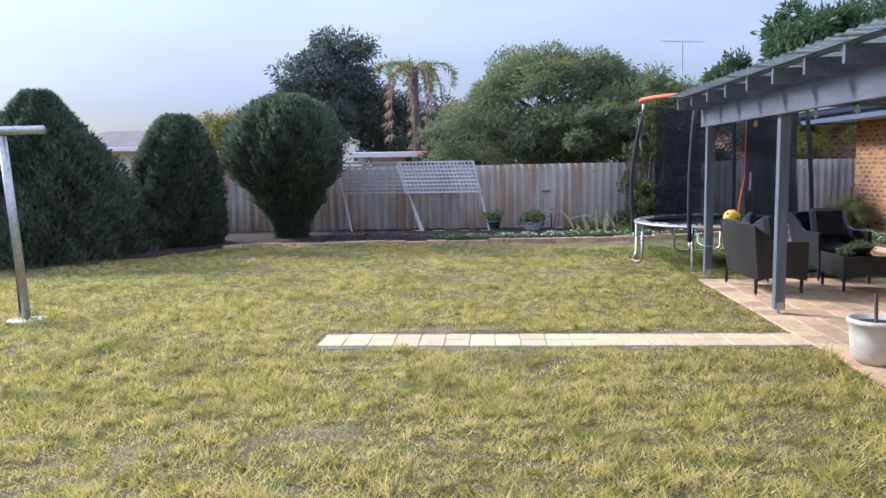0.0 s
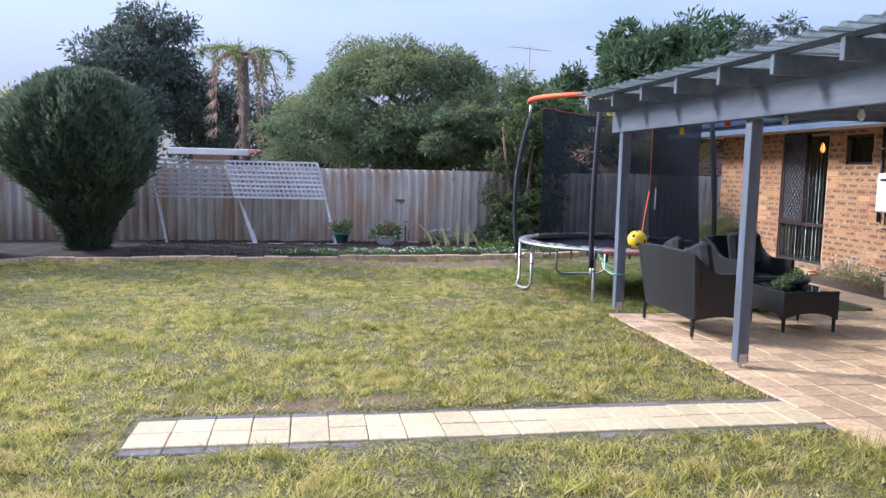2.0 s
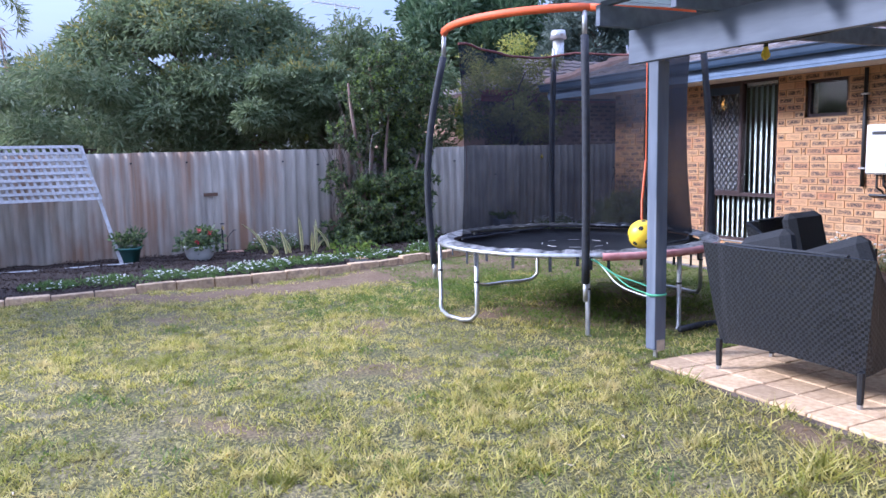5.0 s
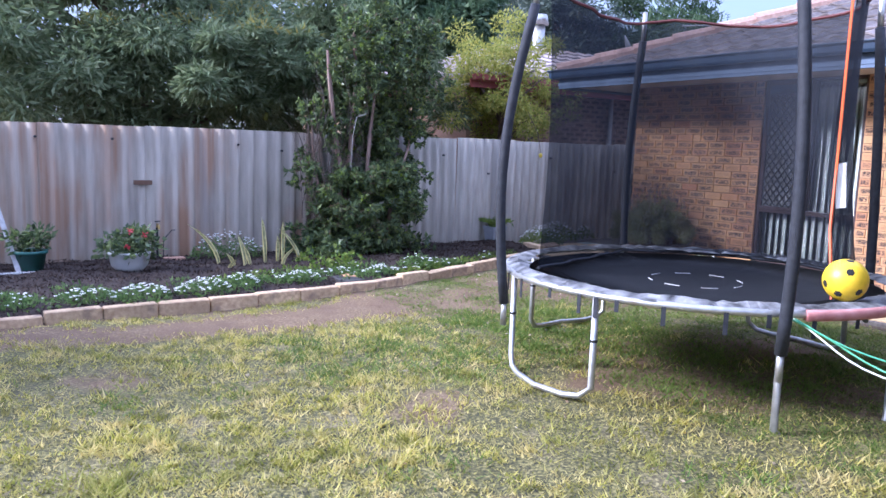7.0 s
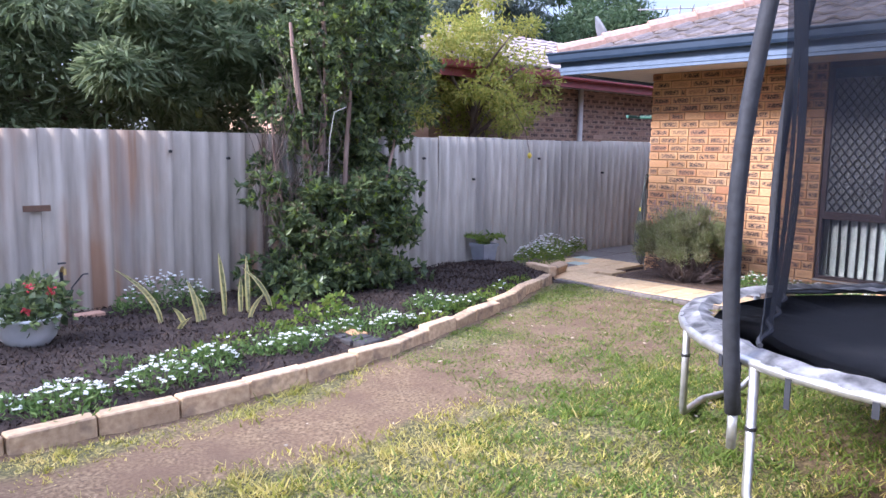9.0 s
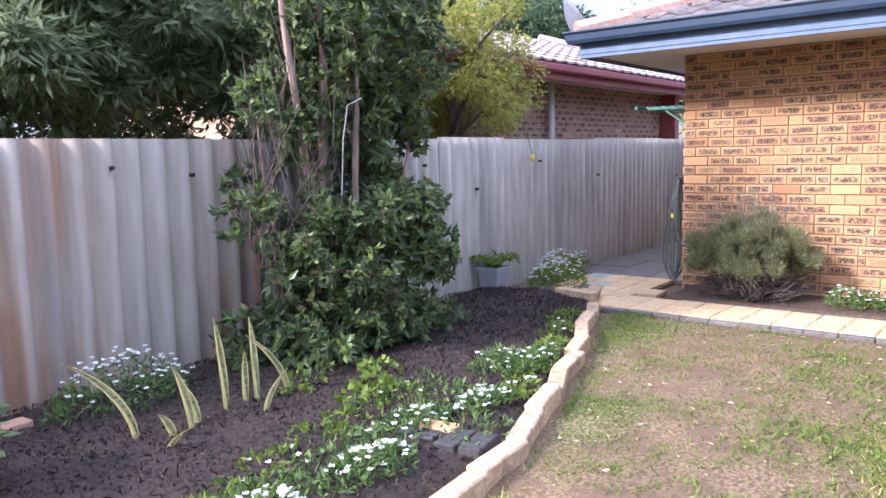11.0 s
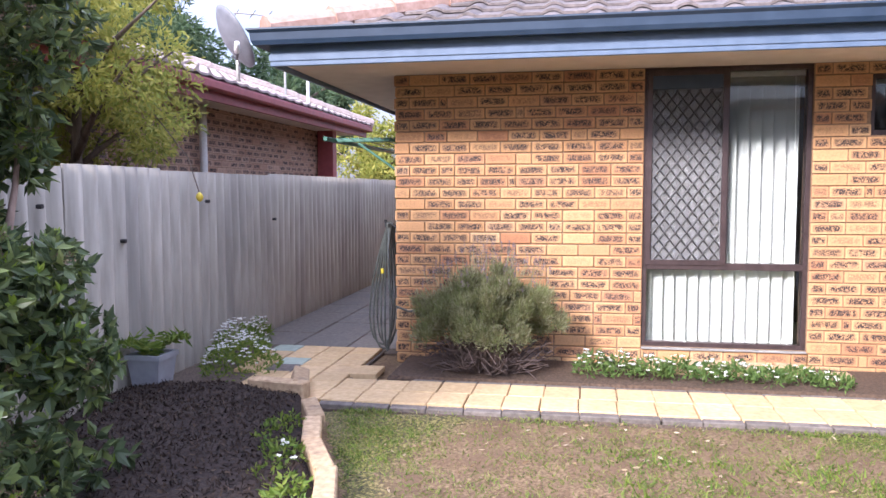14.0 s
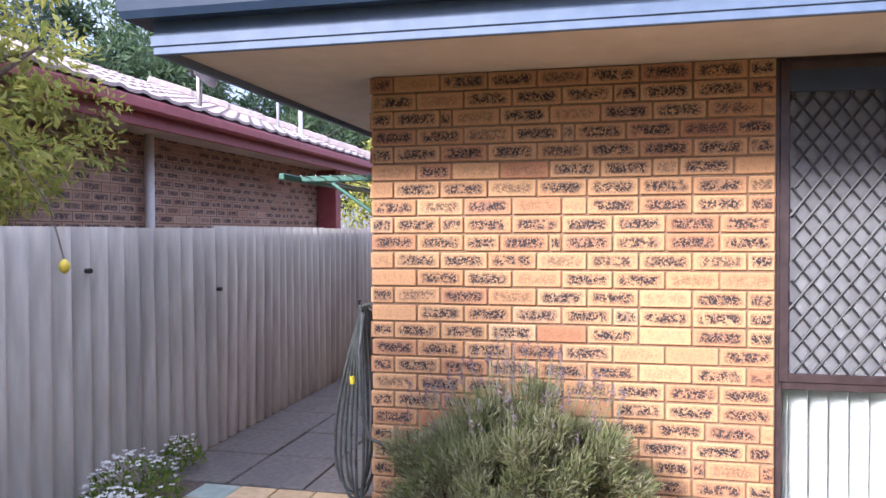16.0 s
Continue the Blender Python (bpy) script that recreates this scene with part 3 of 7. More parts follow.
def fence(name, label, origin, turn, count, width, height, pitch, depth, mat, seed):
    rng = random.Random(seed)
    top = thing(name, label, "fence", "", "structure", pose(*origin, 0, 0, turn))
    first = part("panel", fence_sheet(width + 0.012, height, pitch, depth), mat, top, "", True)
    mods = first.data
    for i in range(count):
        ob = first if i == 0 else new("panel", mods)
        ob.parent = top
        ob.matrix_basis = pose(i * width, 0.008 * (i % 2), rng.uniform(-0.012, 0.012), rng.uniform(-0.6, 0.6), rng.uniform(-0.25, 0.25), 0)
    return top


fence("fence_north", "weathered grey corrugated fibre-cement fence with rust stains", (-9.5, 17.9, 0), 0, 12, 1.08, 1.53, 0.18, 0.055, M_FENCE, 3)
fence("fence_side", "clean grey corrugated fence beside the concrete side path", (3.46, 17.9, 0), 0, 10, 1.05, 1.545, 0.15, 0.06, M_FENCE_SIDE, 4)
fence("fence_west", "grey corrugated boundary fence behind the conifers", (-9.5, -4.0, 0), 90, 21, 1.05, 1.53, 0.18, 0.055, M_FENCE, 5)
fence("fence_south", "grey corrugated boundary fence", (-9.5, -4.0, 0), 0, 17, 1.05, 1.53, 0.18, 0.055, M_FENCE, 6)


# ---- house ----
WX, NY = 7.45, 16.30
COURSE, BRICK = 0.0895, 0.2438
OPEN = [(13.15, 14.35, 0.17, 2.30), (12.2, 12.76, 1.77, 2.22), (9.0, 10.98, 0.06, 2.2)]


def wall_around(bm, x0, x1, y0, y1, z0, z1, holes):
    cuts = sorted({y0, y1, *[h[0] for h in holes], *[h[1] for h in holes]})
    for a, b in zip(cuts, cuts[1:]):
        here = sorted([(h[2], h[3]) for h in holes if h[0] <= a and h[1] >= b])
        z = z0
        for lo, hi in here:
            if lo - z > 0.005:
                box(bm, (x0, a, z), (x1, b, lo))
            z = hi
        if z1 - z > 0.005:
            box(bm, (x0, a, z), (x1, b, z1))
    return bm


wall_w = thing("wall_west", "orange-tan brick house wall with dark speckled faces", "wall", "", "structure")
part("mortar", wall_around(BM(), WX + 0.012, WX + 0.25, -3.5, NY - 0.012, -0.1, 2.42, OPEN), M_MORTAR, wall_w, "recessed sandy mortar")
wall_n = thing("wall_north", "side brick wall of the house", "wall", "", "structure")
bm = box(BM(), (WX + 0.25, NY - 0.25, -0.1), (11.6, NY - 0.012, 2.42))
box(bm, (11.6, NY - 0.25, -0.1), (11.85, 16.5, 2.42))
box(bm, (11.85, 16.25, -0.1), (17.0, 16.5, 2.42))
part("mortar", bm, M_MORTAR, wall_n)
bm = box(BM(), (17.0, -3.5, -0.1), (17.2, 16.5, 2.42))
box(bm, (7.75, -3.7, -0.1), (17.2, -3.5, 2.42))
solid("wall_back", bm, M_MORTAR, "rear walls that close the house", "wall", "", "structure")
solid("house_floor", box(BM(), (7.72, -3.5, -0.1), (17.0, 16.0, 0.0)), M_CONCRETE, "concrete floor slab inside the house", "floor", "", "structure")
solid("house_ceiling", box(BM(), (7.72, -3.5, 2.42), (17.0, 16.0, 2.46)), M_SOFFIT, "plain ceiling inside the house", "ceiling", "", "structure")


def brick_mesh(length, height=COURSE - 0.011, depth=0.06):
    """A brick whose face looks to -x; local middle at the face; UVs over the face."""
    bm = BM()
    box(bm, (0, -length / 2, -height / 2), (depth, length / 2, height / 2), 0.004)
    uv = bm.loops.layers.uv.new("UVMap")
    for f in bm.faces:
        for l in f.loops:
            l[uv].uv = (l.vert.co.y / length + 0.5, l.vert.co.z / height + 0.5)
    me = bpy.data.meshes.new("brick")
    bm.to_mesh(me)
    bm.free()
    me.materials.append(M_BRICK)
    return me


BRICK_SET = {k: brick_mesh(BRICK * k - 0.01) for k in (1.0, 0.5, 0.75, 0.25)}


def brick_rows(y0, y1, z0, z1, rng, holes=()):
    """Places and lengths of the bricks of a wall: running bond, with the odd cut piece."""
    out = []
    for i in range(200):
        zc = -0.027 + (i + 0.5) * COURSE
        if zc < z0 or zc > z1:
            if zc > z1:
                break
            continue
        y = y1
        first = i % 2 == 1
        while y > y0 + 0.05:
            k = 0.5 if first else 1.0
            first = False
            room = (y - y0) / BRICK
            if k == 1.0 and rng.random() < 0.10:
                k = rng.choice((0.25, 0.5, 0.75))
            k = max(0.25, min(k, round(room * 4) / 4))
            yc = y - BRICK * k / 2
            if not any(h[0] - 0.02 < yc < h[1] + 0.02 and h[2] - 0.03 < zc < h[3] + 0.03 for h in holes):
                out.append((yc, zc, k))
            y -= BRICK * k
    return out


def boxes_mesh(name, items, material, parent, face="x"):
    """Many bevel-free bricks joined: items of centre, size; UVs over the long face."""
    c = np.array([i[0] for i in items], float)[:, None, :]
    h = np.array([i[1] for i in items], float)[:, None, :] / 2
    unit = np.array([(x, y, z) for x in (-1, 1) for y in (-1, 1) for z in (-1, 1)], float)[None]
    v = (c + unit * h).reshape(-1, 3)
    q = np.array([(0, 1, 3, 2), (4, 6, 7, 5), (0, 4, 5, 1), (2, 3, 7, 6), (0, 2, 6, 4), (1, 5, 7, 3)])
    f = (q[None] + 8 * np.arange(len(items))[:, None, None]).reshape(-1, 4)
    ob = fast_mesh(name, v, f, material, parent)
    uv = ob.data.uv_layers.new(name="UVMap")
    along = 1 if face == "x" else 0
    u = (unit[0][:, [along, 2]] + 1) / 2
    uv.data.foreach_set("uv", u[q.reshape(-1)][None].repeat(len(items), 0).astype(np.float32).ravel())
    tagged(ob, kind="stuff")
    return ob


# eaves, fascia and gutter run along the west face and turn the corner
EVX, EVY = 6.62, 17.0
bm = box(BM(), (EVX + 0.03, -3.5, 2.30), (WX + 0.012, EVY - 0.03, 2.312))
box(bm, (WX + 0.012, NY - 0.012, 2.30), (17.5, EVY - 0.03, 2.312))
solid("soffit", bm, M_SOFFIT, "cream painted soffit under the eaves", "soffit", "", "structure")
bm = box(BM(), (EVX, -3.5, 2.265), (EVX + 0.03, EVY, 2.41), 0.003)
box(bm, (EVX - 0.008, -3.5, 2.30), (EVX, EVY + 0.008, 2.345), 0.002)
box(bm, (EVX + 0.03, EVY - 0.03, 2.265), (17.5, EVY, 2.41), 0.003)
solid("fascia", bm, M_FASCIA, "pale blue painted fascia board with a groove", "fascia", "", "structure")


def gutter(bm, along, p0, p1, out):
    """An ogee gutter as a swept outline; along is the axis it runs on."""
    prof = [(0.0, 2.405), (0.085, 2.40), (0.10, 2.43), (0.105, 2.48), (0.125, 2.50), (0.125, 2.512), (0.112, 2.512), (0.098, 2.49), (0.09, 2.44), (0.0, 2.42)]
    ring = []
    for a, b in (p0, p1):
        ring.append([bm.verts.new((a - o, b + (o if along == "y" and b > 10 else 0), z) if along == "y" else (a - (o if a < 10 else 0), b + o, z)) for o, z in prof])
    n = len(prof)
    for k in range(n):
        bm.faces.new((ring[0][k], ring[0][(k + 1) % n], ring[1][(k + 1) % n], ring[1][k]))
    bm.faces.new(ring[0])
    bm.faces.new(ring[1][::-1])
    return bm


bm = gutter(BM(), "y", (EVX, -3.5), (EVX, EVY), 1)
gutter(bm, "x", (EVX, EVY + 0.003), (17.5, EVY + 0.003), 1)
bmesh.ops.recalc_face_normals(bm, faces=bm.faces)
solid("gutter", bm, M_GUTTER, "dark blue metal gutter along the eaves", "gutter", "", "structure")

PITCH = math.tan(radians(20.5))


def roof_z(x):
    return 2.49 + (x - EVX) * PITCH


def house_roof():
    roof = thing("roof", "brown-grey concrete tiled hip roof of the house", "roof", "", "structure")
    xr = EVX + 5.4
    v = [(EVX + 0.02, -3.5, roof_z(EVX) - 0.02), (EVX + 0.02, EVY - 0.02, roof_z(EVX) - 0.02), (xr, EVY - 5.4, roof_z(xr) - 0.02), (xr, -3.5, roof_z(xr) - 0.02), (17.5, EVY - 0.02, roof_z(EVX) - 0.02), (17.4, EVY - 5.4, roof_z(xr) - 0.02), (17.5, -3.5, 2.47)]
    bm = BM()
    p = [bm.verts.new(c) for c in v]
    for f in ((0, 1, 2, 3), (1, 4, 5, 2), (3, 2, 5, 6)):
        bm.faces.new([p[i] for i in f])
    bmesh.ops.solidify(bm, geom=bm.faces[:], thickness=0.02)
    part("underlay", bm, M_TILE, roof)
    hip = [(EVX - 0.02 + t, EVY + 0.02 - t, roof_z(EVX + t) + 0.05) for t in np.arange(0, 5.4, 0.36)]
    cap = (mat_rough("hip_cap_tile", (0.34, 0.2, 0.15), (0.5, 0.34, 0.28), 20.0, 0.85))
    for a, b in zip(hip, hip[1:]):
        d = (Vector(b) - Vector(a)) * 1.08
        part("hip_cap", cyl(BM(), Vector(a) - Vector((0, 0, 0.03)), Vector(a) + d - Vector((0, 0, 0.045)), 0.105, 0.09, 10), cap, roof, "paler terracotta hip cap")
    return roof


ROOF = house_roof()


# ---- patio cover ----
def pergola():
    top = thing("pergola", "slate-blue timber patio cover with a corrugated roof", "pergola")
    BX, ZB, ZT = 2.83, 2.0, 2.225
    post = box(BM(), (-0.05, -0.045, 0.06), (0.05, 0.045, 2.0), 0.004)
    first = part("post", post, M_POST, top)
    for i, y in enumerate((7.85, 10.27, 5.2, 2.4)):
        ob = first if i == 0 else new("post", first.data)
        ob.parent = top
        ob.location = (BX + (0.06 if y < 9 else 0.02), y, 0)
        st = part("post_foot", cyl(box(BM(), (-0.035, -0.052, 0.05), (0.035, 0.052, 0.13), 0.002), (0, 0, -0.02), (0, 0, 0.08), 0.016), M_STEEL, ob, "galvanised stirrup")
    part("beam", box(BM(), (BX - 0.045, 0.5, ZB), (BX, 10.5, ZT), 0.004), M_TIMBER, top)
    raf = box(BM(), (2.46, -0.022, 0), (6.6, 0.022, 0.135), 0.003)
    r0 = part("rafter", raf, M_TIMBER, top)
    for i in range(15):
        ob = r0 if i == 0 else new("rafter", r0.data)
        ob.parent = top
        ob.location = (0, 10.42 - 0.685 * i, ZT + 0.001)
    bat = box(BM(), (-0.022, 0.5, ZT + 0.137), (0.022, 10.48, ZT + 0.172), 0.002)
    b0 = part("batten", bat, M_TIMBER, top)
    for i, x in enumerate((2.55, 3.4, 4.3, 5.2, 6.1)):
        ob = b0 if i == 0 else new("batten", b0.data)
        ob.parent = top
        ob.location = (x, 0, 0)
    z0 = ZT + 0.18
    for i in range(12):
        bm = BM()
        y1 = 10.6 - 0.84 * i
        n = 56
        rows = []
        for x, z in ((2.36, z0), (6.72, z0 + 0.10)):
            rows.append([bm.verts.new((x, y1 - 0.86 * k / n, z + 0.016 * max(-0.5, math.sin(2 * math.pi * (0.86 * k / n) / 0.172)))) for k in range(n + 1)])
        for k in range(n):
            bm.faces.new((rows[0][k], rows[0][k + 1], rows[1][k + 1], rows[1][k]))
        bmesh.ops.solidify(bm, geom=bm.faces[:], thickness=0.003)
        part("roof_sheet", bm, M_CORR, top, "pale corrugated sheet", True)
    return top


pergola()


# ---- trampoline ----
TC, TR, TZ = (3.50, 12.07), 1.255, 0.62


def ring(radius, z, n=48, a0=0.0, a1=2 * math.pi, cx=TC[0], cy=TC[1]):
    return [(cx + radius * math.cos(a), cy + radius * math.sin(a), z) for a in np.linspace(a0, a1, n, endpoint=a1 - a0 < 6.28)]


def trampoline():
    top = thing("trampoline", "worn round trampoline with black net and bent poles", "trampoline")
    part("rim", tube(BM(), ring(TR, TZ), 0.021, 10, True), M_STEEL, top, "galvanised steel rim", True)
    bm = BM()
    for z, r in ((TZ - 0.015, TR - 0.14),):
        c = bm.verts.new((*TC, TZ - 0.06))
        inner = [bm.verts.new((p[0], p[1], p[2] - 0.02)) for p in ring(0.55, TZ - 0.02)]
        outer = [bm.verts.new(p) for p in ring(r, z)]
        for k in range(48):
            bm.faces.new((c, inner[k], inner[(k + 1) % 48]))
            bm.faces.new((inner[k], outer[k], outer[(k + 1) % 48], inner[(k + 1) % 48]))
    bmesh.ops.solidify(bm, geom=bm.faces[:], thickness=0.004)
    part("jumping_mat", bm, M_MAT, top, "black woven mat", True)
    return top


TRAMP = trampoline()




def blade_field(name, xy, height, width, mat, rng, parent=None, lean=0.5, z0=None):
    """Short blades, one triangle each."""
    n = len(xy)
    z = lawn_height(xy[:, 0], xy[:, 1]) if z0 is None else np.full(n, z0)
    a = rng.uniform(0, 2 * math.pi, n)
    h = height * rng.uniform(0.5, 1.3, n)
    l = lean * h * rng.uniform(0.2, 1.6, n)
    b = rng.uniform(0, 2 * math.pi, n)
    w = width * rng.uniform(0.6, 1.2, n) / 2
    base = np.stack([xy[:, 0], xy[:, 1], z - 0.004], 1)
    s = np.stack([np.cos(a) * w, np.sin(a) * w, np.zeros(n)], 1)
    tip = base + np.stack([np.cos(b) * l, np.sin(b) * l, h], 1)
    v = np.stack([base - s, base + s, tip], 1).reshape(-1, 3)
    return fast_mesh(name, v, np.arange(3 * n).reshape(-1, 3), mat, parent)


def soft_noise(x, y, cell, seed):
    """Smooth uneven field from 0 to 1 with bumps about one cell wide."""
    g = np.random.default_rng(seed).random((256, 256))
    u, v = x / cell + 100, y / cell + 100
    i, j = np.floor(u).astype(int), np.floor(v).astype(int)
    fu, fv = u - i, v - j
    fu, fv = fu * fu * (3 - 2 * fu), fv * fv * (3 - 2 * fv)
    at = lambda p, q: g[p % 256, q % 256]
    return (at(i, j) * (1 - fu) + at(i + 1, j) * fu) * (1 - fv) + (at(i, j + 1) * (1 - fu) + at(i + 1, j + 1) * fu) * fv


def lawn():
    rng = np.random.default_rng(5)
    c = np.concatenate([rng.uniform((-7.0, 1.6), (2.66, 15.3), (96000, 2)), rng.uniform((2.66, 10.15), (4.2, 14.0), (2500, 2)), rng.uniform((-9.2, -3.8), (-7.0, 11.6), (14000, 2)), rng.uniform((-7.0, -3.8), (2.62, 1.6), (24000, 2))])
    xy = np.repeat(c, 11, 0) + rng.normal(0, 0.026, (len(c) * 11, 2))
    tall = np.repeat(rng.uniform(0.45, 1.7, len(c)) ** 1.2, 11)
    x, y = xy[:, 0], xy[:, 1]
    tuft = 0.5 + 0.25 * np.sin(2.1 * x + 1.3 * np.sin(1.7 * y)) + 0.25 * np.sin(2.7 * y + 1.1 * np.sin(2.3 * x)) + 0.2 * np.sin(11 * x + 7 * y) * np.sin(9 * y - 5 * x)
    lump = 0.5 * soft_noise(x, y, 0.13, 3) + 0.3 * soft_noise(x, y, 0.06, 4) + 0.35 * soft_noise(x, y, 0.42, 6) - 0.08
    lump = np.clip(lump, 0, 1)
    tall = tall * (0.35 + 2.3 * lump ** 2) * np.interp(y, [8.5, 11.0], [1.0, 0.6])
    keep = rng.random(len(xy)) < np.clip(0.35 + 0.6 * tuft, 0.15, 1) * np.clip(0.32 + 1.5 * lump, 0, 1) * np.clip(1.05 - 1.15 * bareness(x, y), 0, 1)
    keep &= ~((x > -1.6) & (x < 2.8) & (y > 6.36) & (y < 7.08)) & (y < edge_y(x) - 0.05) & ~((x > 2.66) & (y < 10.2))
    tagged(blade_field("lawn_grass", xy[keep], 0.034 * tall[keep], 0.012, M_GRASS, rng, None, 1.1), "short patchy yellow-green grass", "grass", "", "stuff")
    c = rng.uniform((2.66, 10.15), (6.0, 16.3), (17000, 2))
    xy = np.repeat(c, 11, 0) + rng.normal(0, 0.03, (len(c) * 11, 2))
    x, y = xy[:, 0], xy[:, 1]
    lump = soft_noise(x, y, 0.35, 9)
    keep = (rng.random(len(xy)) < np.clip(2.7 * lump - 0.42, 0.08, 1) * np.clip(1.15 - 0.85 * bareness(x, y), 0.2, 1)) & (y < edge_y(x) - 0.05) & ~((x > 2.66) & (y < 10.2))
    tagged(blade_field("thin_turf", xy[keep], 0.019, 0.009, M_TURF, rng, None, 1.4), "thin green grass on worn soil near the house", "grass", "", "stuff")
    c = np.concatenate([rng.uniform((-3, 8.0), (2.4, 14.0), (40, 2)), rng.uniform((2.8, 11.2), (5.4, 14.6), (150, 2)), rng.uniform((1.2, 12.4), (4, 14.0), (110, 2))])
    p = np.repeat(c, 60, 0) + rng.normal(0, 0.09, (len(c) * 60, 2))
    ok = (p[:, 1] < edge_y(p[:, 0]) - 0.06) & ~((p[:, 0] > 2.66) & (p[:, 1] < 10.2)) & (p[:, 0] < 6.0)
    tagged(blade_field("weed_tufts", p[ok], 0.04, 0.011, M_WEED, rng, None, 1.3), "brighter green weed tufts in the lawn", "weeds", "", "stuff")


lawn()


# ---- windows ----
M_GLASS = mat_glass("window_glass")
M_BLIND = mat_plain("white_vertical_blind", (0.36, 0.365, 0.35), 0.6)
M_FRAME = mat_rough("brown_aluminium_frame", (0.045, 0.03, 0.03), (0.075, 0.05, 0.05), 20.0, 0.4, 0.3)
M_BLACK = mat_plain("black_steel_mesh", (0.02, 0.02, 0.022), 0.5)
# dark base colour stands in for the dimness indoors
M_ROOM_SHADE = mat_plain("room_shade_wall", (0.12, 0.11, 0.1), 0.9)


def frame_bars(bm, x, y0, y1, z0, z1, w, d):
    box(bm, (x, y0, z0), (x + d, y0 + w, z1), 0.002)
    box(bm, (x, y1 - w, z0), (x + d, y1, z1), 0.002)
    box(bm, (x, y0 + w, z0), (x + d, y1 - w, z0 + w), 0.002)
    box(bm, (x, y0 + w, z1 - w), (x + d, y1 - w, z1), 0.002)
    return bm


def big_window():
    y0, y1, z0, z1 = OPEN[0]
    x = WX + 0.03
    zm, ym = 0.80, 13.75
    w = thing("window_1", "brown-framed window with diamond security mesh and blinds", "window", "", "structure")
    pale = mat_rough("dull_aluminium_frame", (0.24, 0.235, 0.225), (0.36, 0.35, 0.335), 20.0, 0.45, 0.3)
    part("outer_frame", frame_bars(BM(), x, y0, y1, z0, z1, 0.035, 0.07), M_FRAME, w)
    bm = BM()
    box(bm, (x - 0.004, y0 + 0.035, zm - 0.03), (x + 0.07, y1 - 0.035, zm + 0.02), 0.002)
    box(bm, (x, ym - 0.02, zm + 0.02), (x + 0.07, ym + 0.02, z1 - 0.035), 0.002)
    part("window_frame", bm, M_FRAME, w)
    part("sill", box(BM(), (WX - 0.02, y0 - 0.0, z0 - 0.018), (x + 0.02, y1, z0 - 0.002), 0.003), pale, w)
    for a, b, lo, hi in ((y0 + 0.035, ym - 0.02, zm + 0.02, z1 - 0.035), (ym + 0.02, y1 - 0.035, zm + 0.02, z1 - 0.035), (y0 + 0.035, y1 - 0.035, z0 + 0.035, zm - 0.03)):
        g = part("pane", box(BM(), (x + 0.04, a, lo), (x + 0.045, b, hi)), M_GLASS, w)
        g.visible_shadow = False
    screen = part("screen_frame", frame_bars(BM(), x - 0.012, ym - 0.012, y1 - 0.02, zm + 0.005, z1 - 0.02, 0.04, 0.02), M_FRAME, w, "dark brown screen frame")
    part("screen_head", box(BM(), (x - 0.008, ym + 0.03, z1 - 0.16), (x + 0.0, y1 - 0.06, z1 - 0.05), 0.002), M_GUTTER, screen)
    bm = BM()
    ya, yb, za, zb = ym + 0.028, y1 - 0.06, zm + 0.045, z1 - 0.15
    step = 0.082
    for s in (1, -1):
        k = ya - (zb - za)
        while k < yb + (zb - za):
            pts = []
            for t in np.arange(0, zb - za + 1e-6, 0.033):
                yy = k + s * t * 0.77 if s > 0 else k + (zb - za) - t * 0.77
                wig = 0.006 * math.sin(2 * math.pi * t / 0.106)
                if ya < yy < yb:
                    pts.append((x - 0.004 + wig * 0.3, yy, za + t))
            if len(pts) > 1:
                tube(bm, [pts[0], pts[-1]], 0.0062, 5)
            k += step
    part("diamond_mesh", bm, M_BLACK, screen, "black diamond security mesh")
    part("fly_screen", box(BM(), (x + 0.006, ya - 0.005, za - 0.01), (x + 0.008, yb + 0.005, zb + 0.01)), mat_sheer("grey_fly_screen", (0.22, 0.22, 0.23), 0.42), screen, "sheer grey fly screen")
    blind = thing("vertical_blind", "closed white vertical slat blind behind the window", "blind")
    part("headrail", box(BM(), (x + 0.10, y0 + 0.0, z1 - 0.07), (x + 0.14, y1, z1 - 0.02), 0.004), M_WHITE, blind)
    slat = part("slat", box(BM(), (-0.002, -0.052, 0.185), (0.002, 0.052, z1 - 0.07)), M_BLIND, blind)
    y, i = y0 + 0.11, 0
    while y < y1:
        ob = slat if i == 0 else new("slat", slat.data)
        ob.parent = blind
        ob.matrix_basis = pose(x + 0.12, y, 0, 0, 0, -34 + 3 * math.sin(2.3 * i))
        y += 0.088
        i += 1
    cord = part("pull_cord", tube(BM(), [(x + 0.09, y0 + 0.1, z1 - 0.08), (x + 0.085, y0 + 0.085, 1.4), (x + 0.09, y0 + 0.11, 0.95)], 0.004, 6), M_WHITE, blind)
    lamp = thing("pendant_lamp", "small glowing amber pendant lamp inside the house", "lamp")
    mg, nt, b = material("amber_glass_glow")
    b.inputs["Base Color"].default_value = (0.8, 0.4, 0.1, 1)
    b.inputs["Emission Color"].default_value, b.inputs["Emission Strength"].default_value = (1, 0.45, 0.08, 1), 1.1
    part("globe", lathe(BM(), [(0.01, 0.04), (0.035, 0.06), (0.045, 0.11), (0.03, 0.18), (0.01, 0.22)], 12, (9.09, 15.56, 2.0)), mg, lamp, "", True)
    part("cord", tube(BM(), [(9.09, 15.56, 2.2), (9.09, 15.56, 2.43)], 0.006), M_BLACK, lamp)


big_window()


